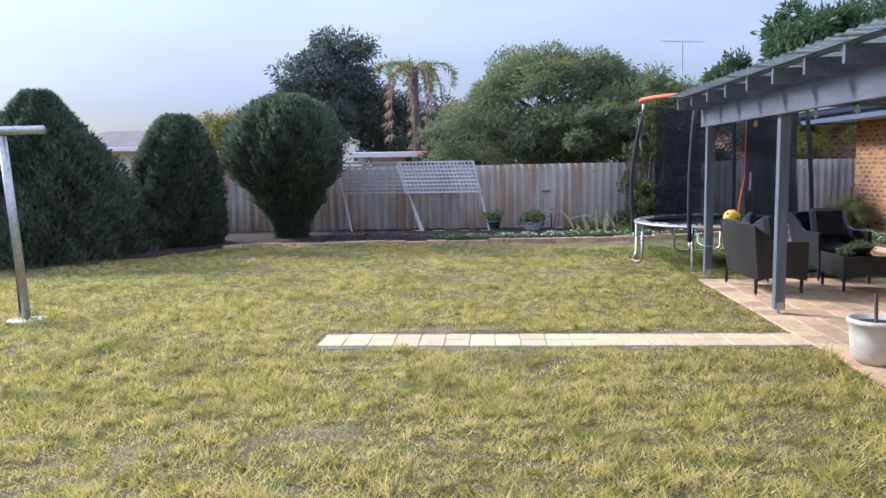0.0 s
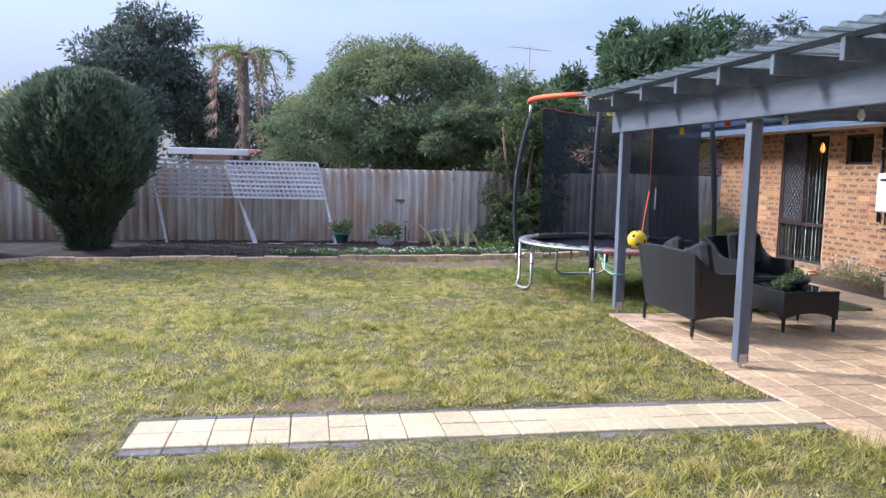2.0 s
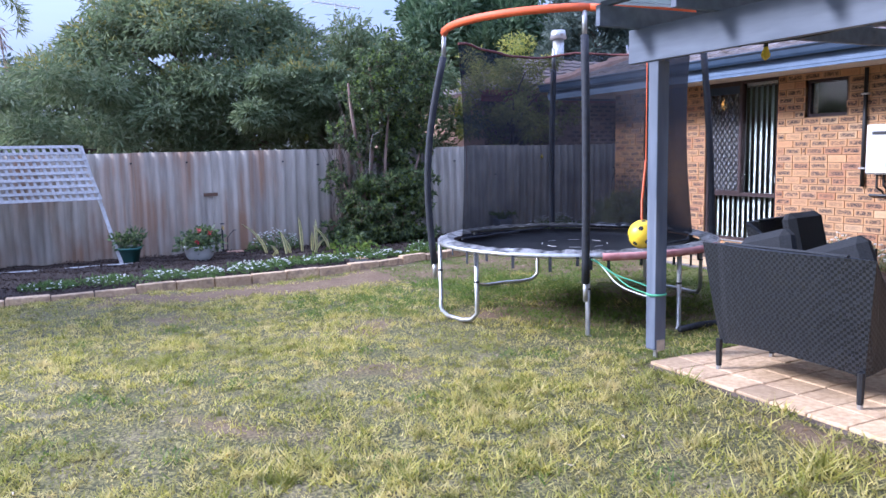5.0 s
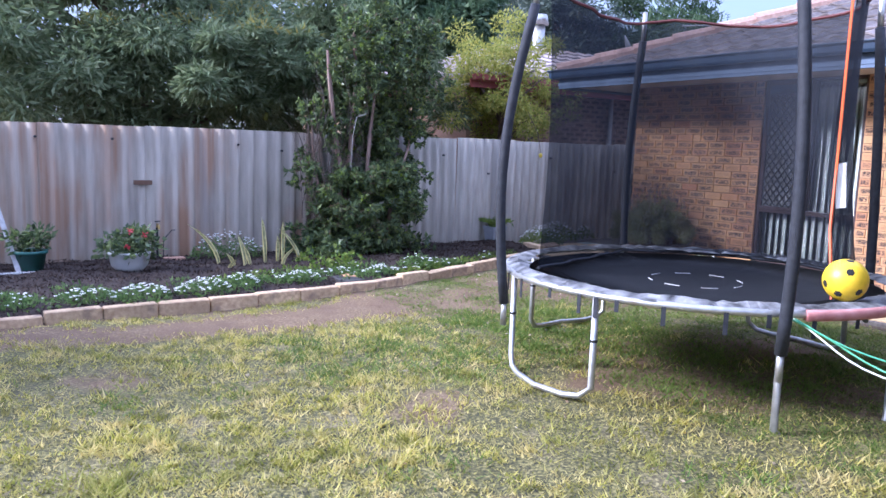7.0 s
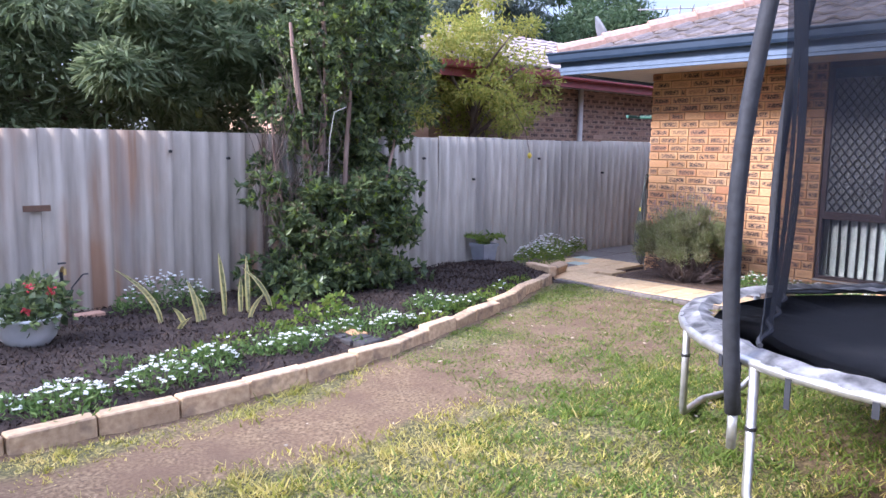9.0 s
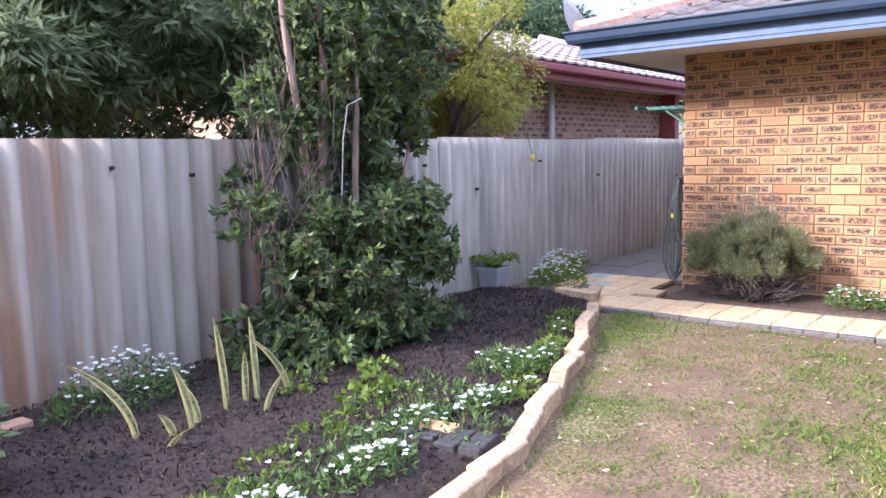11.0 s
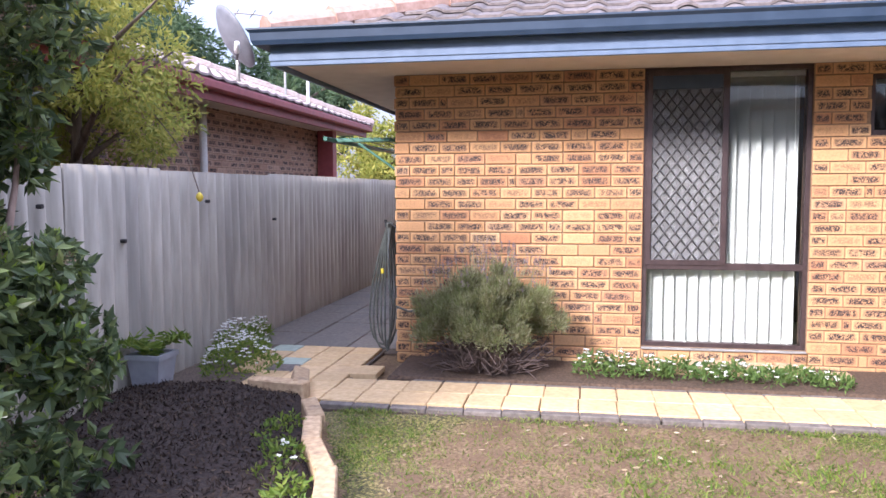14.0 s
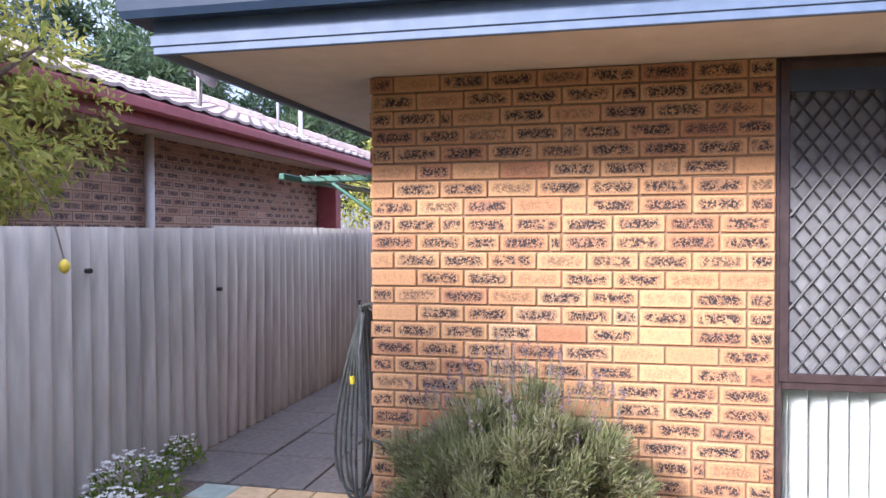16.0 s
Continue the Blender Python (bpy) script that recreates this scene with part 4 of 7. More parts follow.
def small_window():
    y0, y1, z0, z1 = OPEN[1]
    x = WX + 0.05
    w = thing("window_2", "small high window with a dark brown frame", "window", "", "structure")
    part("window_frame", frame_bars(BM(), x, y0, y1, z0, z1, 0.04, 0.06), M_FRAME, w)
    g = part("pane", box(BM(), (x + 0.03, y0 + 0.04, z0 + 0.04), (x + 0.035, y1 - 0.04, z1 - 0.04)), M_GLASS, w)
    g.visible_shadow = False
    y0, y1, z0, z1 = OPEN[2]
    d = thing("door_1", "brown-framed glass sliding door onto the patio", "door", "", "structure")
    bm = frame_bars(BM(), x, y0, y1, z0, z1, 0.05, 0.08)
    box(bm, (x, 9.96, z0 + 0.05), (x + 0.08, 10.02, z1 - 0.05), 0.002)
    part("door_frame", bm, M_FRAME, d)
    for a, b in ((y0 + 0.05, 9.96), (10.02, y1 - 0.05)):
        g = part("pane", box(BM(), (x + 0.04, a, z0 + 0.05), (x + 0.046, b, z1 - 0.05)), M_GLASS, d)
        g.visible_shadow = False
    part("handle", box(BM(), (x - 0.03, 9.93, 0.95), (x - 0.002, 9.955, 1.15), 0.004), M_BLACK, d)
    # unseen partition, added so the panes show a room painted dark
    solid("room_partition", box(BM(), (9.8, -3.4, 0.0), (9.9, 15.9, 2.42)), M_ROOM_SHADE, "added inner wall behind the windows, coloured dark as room shade", "wall", "", "structure")


small_window()


# ---- neighbouring house over the side fence ----
def neighbour_house():
    h = thing("neighbour_house", "brick neighbour house with red fascia and tiled roof", "house")
    y, x0, x1 = 19.35, 6.4, 15.0
    part("wall", box(BM(), (x0 + 0.5, y + 0.015, 0), (x1, y + 0.25, 2.44)), M_MORTAR, h)
    part("end_wall", box(BM(), (x0 + 0.5, y + 0.25, 0), (x0 + 0.74, 27.0, 2.44)), M_BRICK_FAR, h)
    part("soffit", box(BM(), (x0, 18.84, 2.415), (15.45, y + 0.015, 2.43)), M_SOFFIT, h)
    part("fascia", box(BM(), (x0, 18.80, 2.37), (15.45, 18.84, 2.50), 0.004), M_RED, h)
    part("gutter", box(BM(), (x0, 18.69, 2.47), (15.5, 18.80, 2.58), 0.02), M_RED, h, "red gutter")
    part("gable_post", box(BM(), (14.2, 19.05, 1.2), (14.4, 19.33, 2.415), 0.006), M_RED, h, "red painted post")
    part("downpipe", tube(BM(), [(9.98, 19.27, 0), (9.98, 19.27, 1.2), (9.98, 19.27, 2.412)], 0.045, 10), mat_plain("cream_downpipe", (0.66, 0.62, 0.56), 0.5), h, "cream downpipe", True)
    bm = BM()
    pitch = math.tan(radians(20))
    rise = 2.6
    p = [bm.verts.new(c) for c in ((x0, 18.72, 2.57), (15.5, 18.72, 2.57), (15.5 - rise, 18.72 + rise, 2.57 + rise * pitch), (x0 + rise, 18.72 + rise, 2.57 + rise * pitch), (15.5, 26.7, 2.57), (x0, 26.7, 2.57))]
    for f in ((0, 1, 2, 3), (1, 4, 2), (2, 4, 5, 3), (5, 0, 3)):
        bm.faces.new([p[i] for i in f])
    bmesh.ops.solidify(bm, geom=bm.faces[:], thickness=0.03)
    roof = part("roof", bm, M_TILE_NB, h)
    vs, fs = [], []
    for r in range(8):
        yb = 18.70 + 0.31 * r
        x, xe = x0 + 0.31 * r, 15.5 - 0.31 * r
        n = int((xe - x) / 0.05)
        base = len(vs)
        for k in range(n + 1):
            xx = x + (xe - x) * k / n
            wv = 0.022 * max(0.0, math.sin(2 * math.pi * xx / 0.3))
            zb = 2.585 + (yb - 18.72) * pitch + wv
            vs += [(xx, yb, zb + 0.012), (xx, yb, zb + 0.04), (xx, yb + 0.33, zb + 0.33 * pitch + 0.012)]
        for k in range(n):
            a, b = base + 3 * k, base + 3 * k + 3
            fs += [(a, b, b + 1, a + 1), (a + 1, b + 1, b + 2, a + 2)]
    t = fast_mesh("tile_course", vs, fs, M_TILE_NB, roof)
    tagged(t, kind="stuff")
    for k in range(7):
        a = (15.5 - 0.36 * k, 18.72 + 0.36 * k, 2.62 + 0.36 * k * pitch)
        b = (15.5 - 0.36 * (k + 1.08), 18.72 + 0.36 * (k + 1.08), 2.62 + 0.36 * (k + 1.08) * pitch)
        part("hip_cap", cyl(BM(), a, b, 0.11, 0.095, 8), M_TILE_NB, roof)
    part("flue", cyl(cyl(BM(), (10.1, 21.6, 3.2), (10.1, 21.6, 4.05), 0.13, 0.13, 14), (10.1, 21.6, 4.05), (10.1, 21.6, 4.25), 0.2, 0.16, 14), M_STEEL, roof, "grey metal flue", True)
    part("vent_pipe", tube(BM(), [(12.6, 18.9, 2.6), (12.6, 18.9, 3.25)], 0.025), M_WHITE, roof)
    items = []
    rng = random.Random(9)
    for i in range(28):
        xx = x0 + 0.5 + (0.12 if i % 2 else 0)
        while xx < x1 - 0.1:
            items.append(((xx + 0.115, y + 0.03, 0.05 + (i + 0.5) * 0.086), (0.228, 0.05, 0.075)))
            xx += 0.24
    boxes_mesh("brick_course", items, M_BRICK_FAR, h, "y")


neighbour_house()


def satellite_dish():
    d = thing("satellite_dish", "grey satellite dish on a pole at the neighbour gutter", "satellite dish")
    part("pole", tube(BM(), [(10.4, 19.0, 2.55), (10.4, 19.0, 3.22)], 0.028), M_STEEL, d, "", True)
    bm = BM()
    prof = [(0.005, 0.0), (0.12, 0.012), (0.24, 0.045), (0.34, 0.09), (0.40, 0.125)]
    lathe(bm, prof + [(r, z + 0.012) for r, z in reversed(prof)], 24)
    dish = part("reflector", bm, mat_rough("grey_dish", (0.12, 0.125, 0.145), (0.18, 0.185, 0.21), 9.0, 0.5), d, "", True)
    dish.matrix_basis = pose(10.08, 19.0, 3.16, 60, 0, 39)
    part("bracket", tube(BM(), [(10.4, 19.0, 3.1), (10.3, 19.0, 3.14), (10.2, 19.0, 3.14)], 0.02), M_BLACK, d)
    arm = part("arm", tube(BM(), [(10.2, 18.98, 3.0), (9.95, 18.8, 2.92), (9.75, 18.7, 2.98)], 0.014), M_BLACK, d)
    part("receiver", cyl(BM(), (9.78, 18.72, 2.98), (9.66, 18.66, 3.05), 0.035, 0.03, 10), M_WHITE, arm, "white receiver head", True)


satellite_dish()


def tv_antenna(x, y, z0, z1, turn):
    a = thing("tv_antenna", "thin metal television antenna on a roof mast", "antenna", "tv antennas")
    part("mast", tube(BM(), [(x, y, z0), (x, y, z1)], 0.02), M_STEEL, a)
    c, s = math.cos(turn), math.sin(turn)
    boom = part("boom", tube(BM(), [(x - 0.8 * c, y - 0.8 * s, z1 - 0.05), (x + 0.8 * c, y + 0.8 * s, z1 - 0.05)], 0.014), M_STEEL, a)
    for k in range(7):
        t = -0.75 + 0.25 * k
        l = 0.5 - 0.04 * k
        part("rod", tube(BM(), [(x + t * c - l * s, y + t * s + l * c, z1 - 0.05), (x + t * c + l * s, y + t * s - l * c, z1 - 0.05)], 0.008, 5), M_STEEL, boom)


tv_antenna(13.45, 19.6, 2.82, 4.25, 2.15)
tv_antenna(6.5, 27.0, 2.0, 5.6, 0.3)


# ---- clothes hoist, hose, side path ----
def folding_clothesline():
    t = thing("folding_clothesline", "green folding clothesline fixed to the side wall", "clothesline")
    m = mat_plain("green_enamel_tube", (0.05, 0.16, 0.12), 0.45)
    z = 1.86
    part("front_bar", box(BM(), (8.2, 17.12, z - 0.02), (11.2, 17.16, z + 0.02), 0.006), m, t)
    part("back_bar", box(BM(), (8.4, 16.35, z - 0.02), (11.2, 16.39, z + 0.02), 0.006), m, t)
    for x in (8.45, 11.0):
        part("arm", box(BM(), (x, 16.30, z - 0.02), (x + 0.035, 17.12, z + 0.02), 0.006), m, t)
        part("strut", tube(BM(), [(x + 0.016, 16.3, z - 0.45), (x + 0.016, 16.9, z - 0.03)], 0.012), m, t)
    cord = mat_plain("pale_line_cord", (0.6, 0.62, 0.58), 0.6)
    for k in range(7):
        y = 16.45 + 0.1 * k
        part("line", tube(BM(), [(8.3, y, z + 0.01), (9.7, y, z - 0.03 - 0.01 * (k % 3)), (11.1, y, z + 0.01)], 0.004, 5), cord, t)
    for k in range(5):
        x = 8.7 + 0.45 * k
        part("peg", box(BM(), (x, 16.54, z - 0.10), (x + 0.012, 16.556, z - 0.02), 0.003), M_WHITE, t)


folding_clothesline()


def garden_hose():
    t = thing("garden_hose", "coiled grey-green garden hose hung on the wall corner", "hose")
    m = mat_rough("hose_rubber", (0.035, 0.04, 0.036), (0.11, 0.122, 0.112), 14.0, 0.5)
    for k in range(5):
        w = 0.03 + 0.034 * k
        pts = []
        for a in np.linspace(0, 2 * math.pi, 26, endpoint=False):
            low = (1 - math.cos(a)) / 2
            pts.append((7.52 + 0.03 * k + 0.01 * math.sin(a), 16.385 + w * math.sin(a) * (0.4 + 0.7 * low) + (0.01 + 0.018 * k) * low, max(0.02, 1.12 - (1.07 - 0.03 * (k % 3)) * low)))
        part("coil", tube(BM(), pts, 0.0085, 8, True), m, t, "", True)
    part("hook", tube(BM(), [(7.6, 16.29, 1.06), (7.6, 16.36, 1.09), (7.6, 16.42, 1.09), (7.6, 16.42, 1.14)], 0.012), M_BLACK, t)
    part("loose_end", tube(BM(), [(7.5, 16.36, 1.08), (7.43, 16.36, 0.9), (7.41, 16.345, 0.6), (7.40, 16.30, 0.45), (7.38, 16.18, 0.41), (7.37, 16.06, 0.43)], 0.0105, 8), m, t, "", True)
    part("connector", cyl(BM(), (7.52, 16.43, 0.70), (7.52, 16.432, 0.74), 0.014, 0.014, 10), mat_plain("yellow_connector", (0.75, 0.6, 0.05), 0.4), t)


garden_hose()


def side_path():
    slab = thing("side_path", "grey concrete slabs of the side path", "path", "", "structure")
    part("joint", box(BM(), (7.7, 16.3, -0.06), (16.5, 17.86, -0.012)), M_JOINT, slab)
    first = None
    rng = random.Random(3)
    for i in range(14):
        for j in range(3):
            if first is None:
                first = part("concrete_slab", box(BM(), (0.004, 0.004, -0.04), (0.596, 0.486, 0.0), 0.006), M_CONCRETE, slab)
                ob = first
            else:
                ob = new("concrete_slab", first.data)
            ob.parent = slab
            ob.matrix_basis = pose(7.84 + 0.6 * i, 16.36 + 0.49 * j, rng.uniform(0.0, 0.008), rng.uniform(-0.3, 0.3), 0, 0)


side_path()


# ---- loose stones and paving ----
PAVE_RNG = random.Random(21)


def paver_mesh(name, sx, sy, mat, h=0.045):
    bm = box(BM(), (-sx / 2, -sy / 2, -h), (sx / 2, sy / 2, 0), 0.005)
    me = bpy.data.meshes.new(name)
    bm.to_mesh(me)
    bm.free()
    me.materials.append(mat)
    return me


def lay(parent, me, x, y, z, tip=0.25):
    ob = new("paver", me)
    ob.parent = parent
    r = PAVE_RNG
    ob.matrix_basis = pose(x + r.uniform(-0.002, 0.002), y + r.uniform(-0.002, 0.002), z + r.uniform(-0.002, 0.003), r.uniform(-tip, tip), r.uniform(-tip, tip), r.uniform(-0.6, 0.6))


def lawn_path():
    p = thing("lawn_path", "pale limestone paver path with a dark border across the lawn", "path", "", "structure")
    part("sand_bed", box(BM(), (-1.56, 6.41, -0.06), (2.68, 7.06, -0.008)), M_JOINT, p)
    me = paver_mesh("paver", 0.220, 0.220, M_PAVER_PALE)
    bd = paver_mesh("paver", 0.220, 0.085, M_BORDER)
    for i in range(19):
        x = -1.44 + 0.2245 * i
        for j in range(2):
            lay(p, me, x, 6.625 + 0.2245 * j, 0.006)
        if i > 0:
            lay(p, bd, x, 7.01, -0.002)
        lay(p, bd, x, 6.46, -0.002)


lawn_path()


def patio():
    p = thing("patio", "sandy limestone paver patio under the timber cover", "patio", "", "structure")
    part("sand_bed", box(BM(), (2.7, -3.0, -0.06), (6.7, 10.16, -0.006)), M_JOINT, p)
    me = paver_mesh("paver", 0.235, 0.235, M_PAVER)
    rest = []
    for i in range(17):
        for j in range(56):
            x, y = 2.82 + 0.24 * i, 10.04 - 0.24 * j
            if j < 16 and i < 13:
                lay(p, me, x, y, 0.012)
            elif x < 6.75:
                rest.append(((x, y, -0.012), (0.235, 0.235, 0.044)))
    boxes_mesh("far_pavers", rest, M_PAVER, p)


patio()


def house_path():
    p = thing("house_path", "pale sandstone paver path along the brick wall", "path", "", "structure")
    part("sand_bed", box(BM(), (6.0, 10.16, -0.06), (6.78, 16.55, -0.006)), M_JOINT, p)
    m = mat_rough("sandstone_paver", (0.50, 0.34, 0.17), (0.66, 0.48, 0.27), 26.0, 0.85, 0, 0.3, 1.8, (0.42, 0.29, 0.17), 0.56, 0.75, None, 0.12)
    me = paver_mesh("paver", 0.275, 0.232, m)
    bd = paver_mesh("paver", 0.075, 0.232, M_BORDER)
    for j in range(27):
        y = 16.36 - 0.238 * j
        for i in range(2):
            if y > 10.1:
                lay(p, me, 6.225 + 0.285 * i, y + (0.0 if i else 0.01), 0.03)
        if y > 10.2:
            lay(p, bd, 6.04, y, 0.022)
            if y < 16.0:
                lay(p, bd, 6.70, y, 0.022)
    part("landing_bed", box(BM(), (6.1, 16.48, -0.06), (7.84, 17.86, -0.006)), M_JOINT, p)
    teal = mat_rough("teal_tile", (0.26, 0.33, 0.27), (0.4, 0.47, 0.39), 12.0, 0.5)
    odd = {(3, 2): (M_BORDER, "charcoal tile"), (4, 2): (teal, "teal glazed tile"), (6, 3): (teal, "teal glazed tile")}
    for i in range(8):
        for j in range(5):
            x, y = 6.24 + 0.235 * i, 16.62 + 0.235 * j
            if x > 7.84 or (j > 2 and i < 3) or (y > 17.5):
                continue
            mm, lab = odd.get((i, j), (m, ""))
            lay(p, paver_mesh("paver", 0.228, 0.228, mm), x, y, 0.02)
    for i in range(3):
        lay(p, me, 6.95 + 0.0 * i, 16.42, 0.024)


house_path()


def edging():
    e = thing("garden_edging", "row of tan limestone blocks edging the garden bed", "edging", "", "structure")
    bm = box(BM(), (-0.2, -0.05, -0.06), (0.2, 0.05, 0.10), 0.008)
    me = bpy.data.meshes.new("stone_block")
    bm.to_mesh(me)
    bm.free()
    me.materials.append(M_EDGE)
    r = random.Random(8)
    xs = np.linspace(-5.2, 5.95, 4000)
    pts = np.stack([xs, np.interp(xs, EX, EY)], 1)
    s = np.concatenate([[0], np.cumsum(np.linalg.norm(np.diff(pts, axis=0), axis=1))])
    d = 0.2
    while d < s[-1] - 0.1:
        x, y = np.interp(d, s, pts[:, 0]), np.interp(d, s, pts[:, 1])
        x2, y2 = np.interp(d + 0.1, s, pts[:, 0]), np.interp(d + 0.1, s, pts[:, 1])
        ob = new("stone_block", me)
        ob.parent = e
        loose = min(1.0, max(0.0, (x - 3.4) / 0.8))
        ob.matrix_basis = pose(x, y + 0.03 + loose * r.uniform(-0.03, 0.03), r.uniform(-0.015, 0.012) - (0.04 if x < -0.2 else 0), r.uniform(-2.5, 2.5) * (1 + loose), r.uniform(-1, 1), math.degrees(math.atan2(y2 - y, x2 - x)) + r.uniform(-3, 3) * (1 + 2 * loose))
        d += 0.413
    for k, (x, y, a, tx) in enumerate(((6.12, 16.78, 80, 0), (6.3, 16.72, 20, 18))):
        b = solid("loose_block", box(BM(), (-0.21, -0.055, 0), (0.21, 0.055, 0.11), 0.008), M_EDGE, "loose tan limestone block lying at the bed corner", "stone block", "loose blocks")
        b.matrix_basis = pose(x, y, 0.03, tx, 0, a)


edging()

sill_row = thing("window_paving", "row of tan bricks laid flat below the window", "paving", "", "structure")
for k in range(5):
    lay(sill_row, paver_mesh("paver", 0.16, 0.215, M_EDGE), 7.33, 14.2 - 0.23 * k, 0.085, 1.2)
for k in range(6):
    lay(sill_row, paver_mesh("paver", 0.13, 0.2, M_EDGE), 7.17, 14.1 - 0.215 * k, 0.07, 1.5)


def litter():
    rng = np.random.default_rng(19)
    c = np.concatenate([rng.uniform((-4, 5), (2.6, 14.6), (500, 2)), rng.uniform((2.8, 12.5), (6.0, 16.0), (500, 2))])
    c = c[(c[:, 1] < edge_y(c[:, 0]) - 0.06) & ~((c[:, 1] > 6.4) & (c[:, 1] < 7.1))]
    p = np.concatenate([c, (lawn_height(c[:, 0], c[:, 1]) + 0.012)[:, None]], 1)
    d = np.concatenate([rng.normal(size=(len(c), 2)), np.full((len(c), 1), 0.05)], 1)
    m = mat_leaf("dry_leaf", [(0.2, 0.13, 0.07), (0.34, 0.24, 0.13), (0.5, 0.42, 0.3), (0.16, 0.1, 0.06)], 0.2)
    tagged(leaf_mesh("fallen_leaves", p, d, 0.035, 0.014, m, None, rng, 0, 0.15), "small dry fallen leaves on the lawn", "leaves", "", "stuff")


litter()


# ---- lattice against the back fence ----
def lattice(x0, x1, label, lean=1.0, mat=None, worn=False):
    mat = mat or M_LATTICE
    t = thing("lattice_panel", label, "lattice", "lattice panels")
    W, H = x1 - x0, 0.73
    t.matrix_basis = Matrix.Translation((x0, 17.26, 0.93)) @ pose(0, 0, 0, -22 * lean, 0, 0)
    sh = -0.2
    n = int(W / 0.085)
    for k in range(n + 1):
        x = W * k / n
        if worn and k % 5:
            continue
        part("upright_slat", tube(BM(), [(x, 0, 0), (x + sh, 0, H)], 0.024, 4), mat, t)
    n = int(H / 0.085)
    for k in range(n + 1):
        z = H * k / n
        part("cross_slat", box(BM(), (sh * z / H - 0.01, -0.035, z - 0.019), (W + sh * z / H + 0.01, -0.028, z + 0.019)), mat, t)
    return t


lattice(-1.95, -0.24, "grey timber lattice panel leaning on the fence")
lattice(-3.5, -2.0, "darker weathered lattice panel with missing uprights", 1.0, mat_rough("dark_weathered_lattice", (0.2, 0.19, 0.175), (0.34, 0.325, 0.3), 30.0, 0.9), True)


def strut(a, b):
    s = solid("timber_strut", tube(BM(), [a, b], 0.03, 4), M_LATTICE, "grey timber stake leaning against the fence", "timber stake", "fence stakes")


strut((-0.04, 17.0, 0.0), (-0.42, 17.62, 1.62))
strut((-1.55, 17.0, 0.0), (-2.12, 17.62, 1.55))
strut((-1.50, 17.02, 0.0), (-2.02, 17.6, 1.2))
strut((-3.15, 17.1, 0.0), (-3.5, 17.6, 1.3))
solid("timber_rail", box(BM(), (-1.9, 16.95, 0.06), (0.2, 17.0, 0.1), 0.004), M_LATTICE, "grey timber rail lying along the fence base", "timber rail")


# ---- trampoline frame, poles and net ----
def around(r, a, z):
    return (TC[0] + r * math.cos(radians(a)), TC[1] + r * math.sin(radians(a)), z)


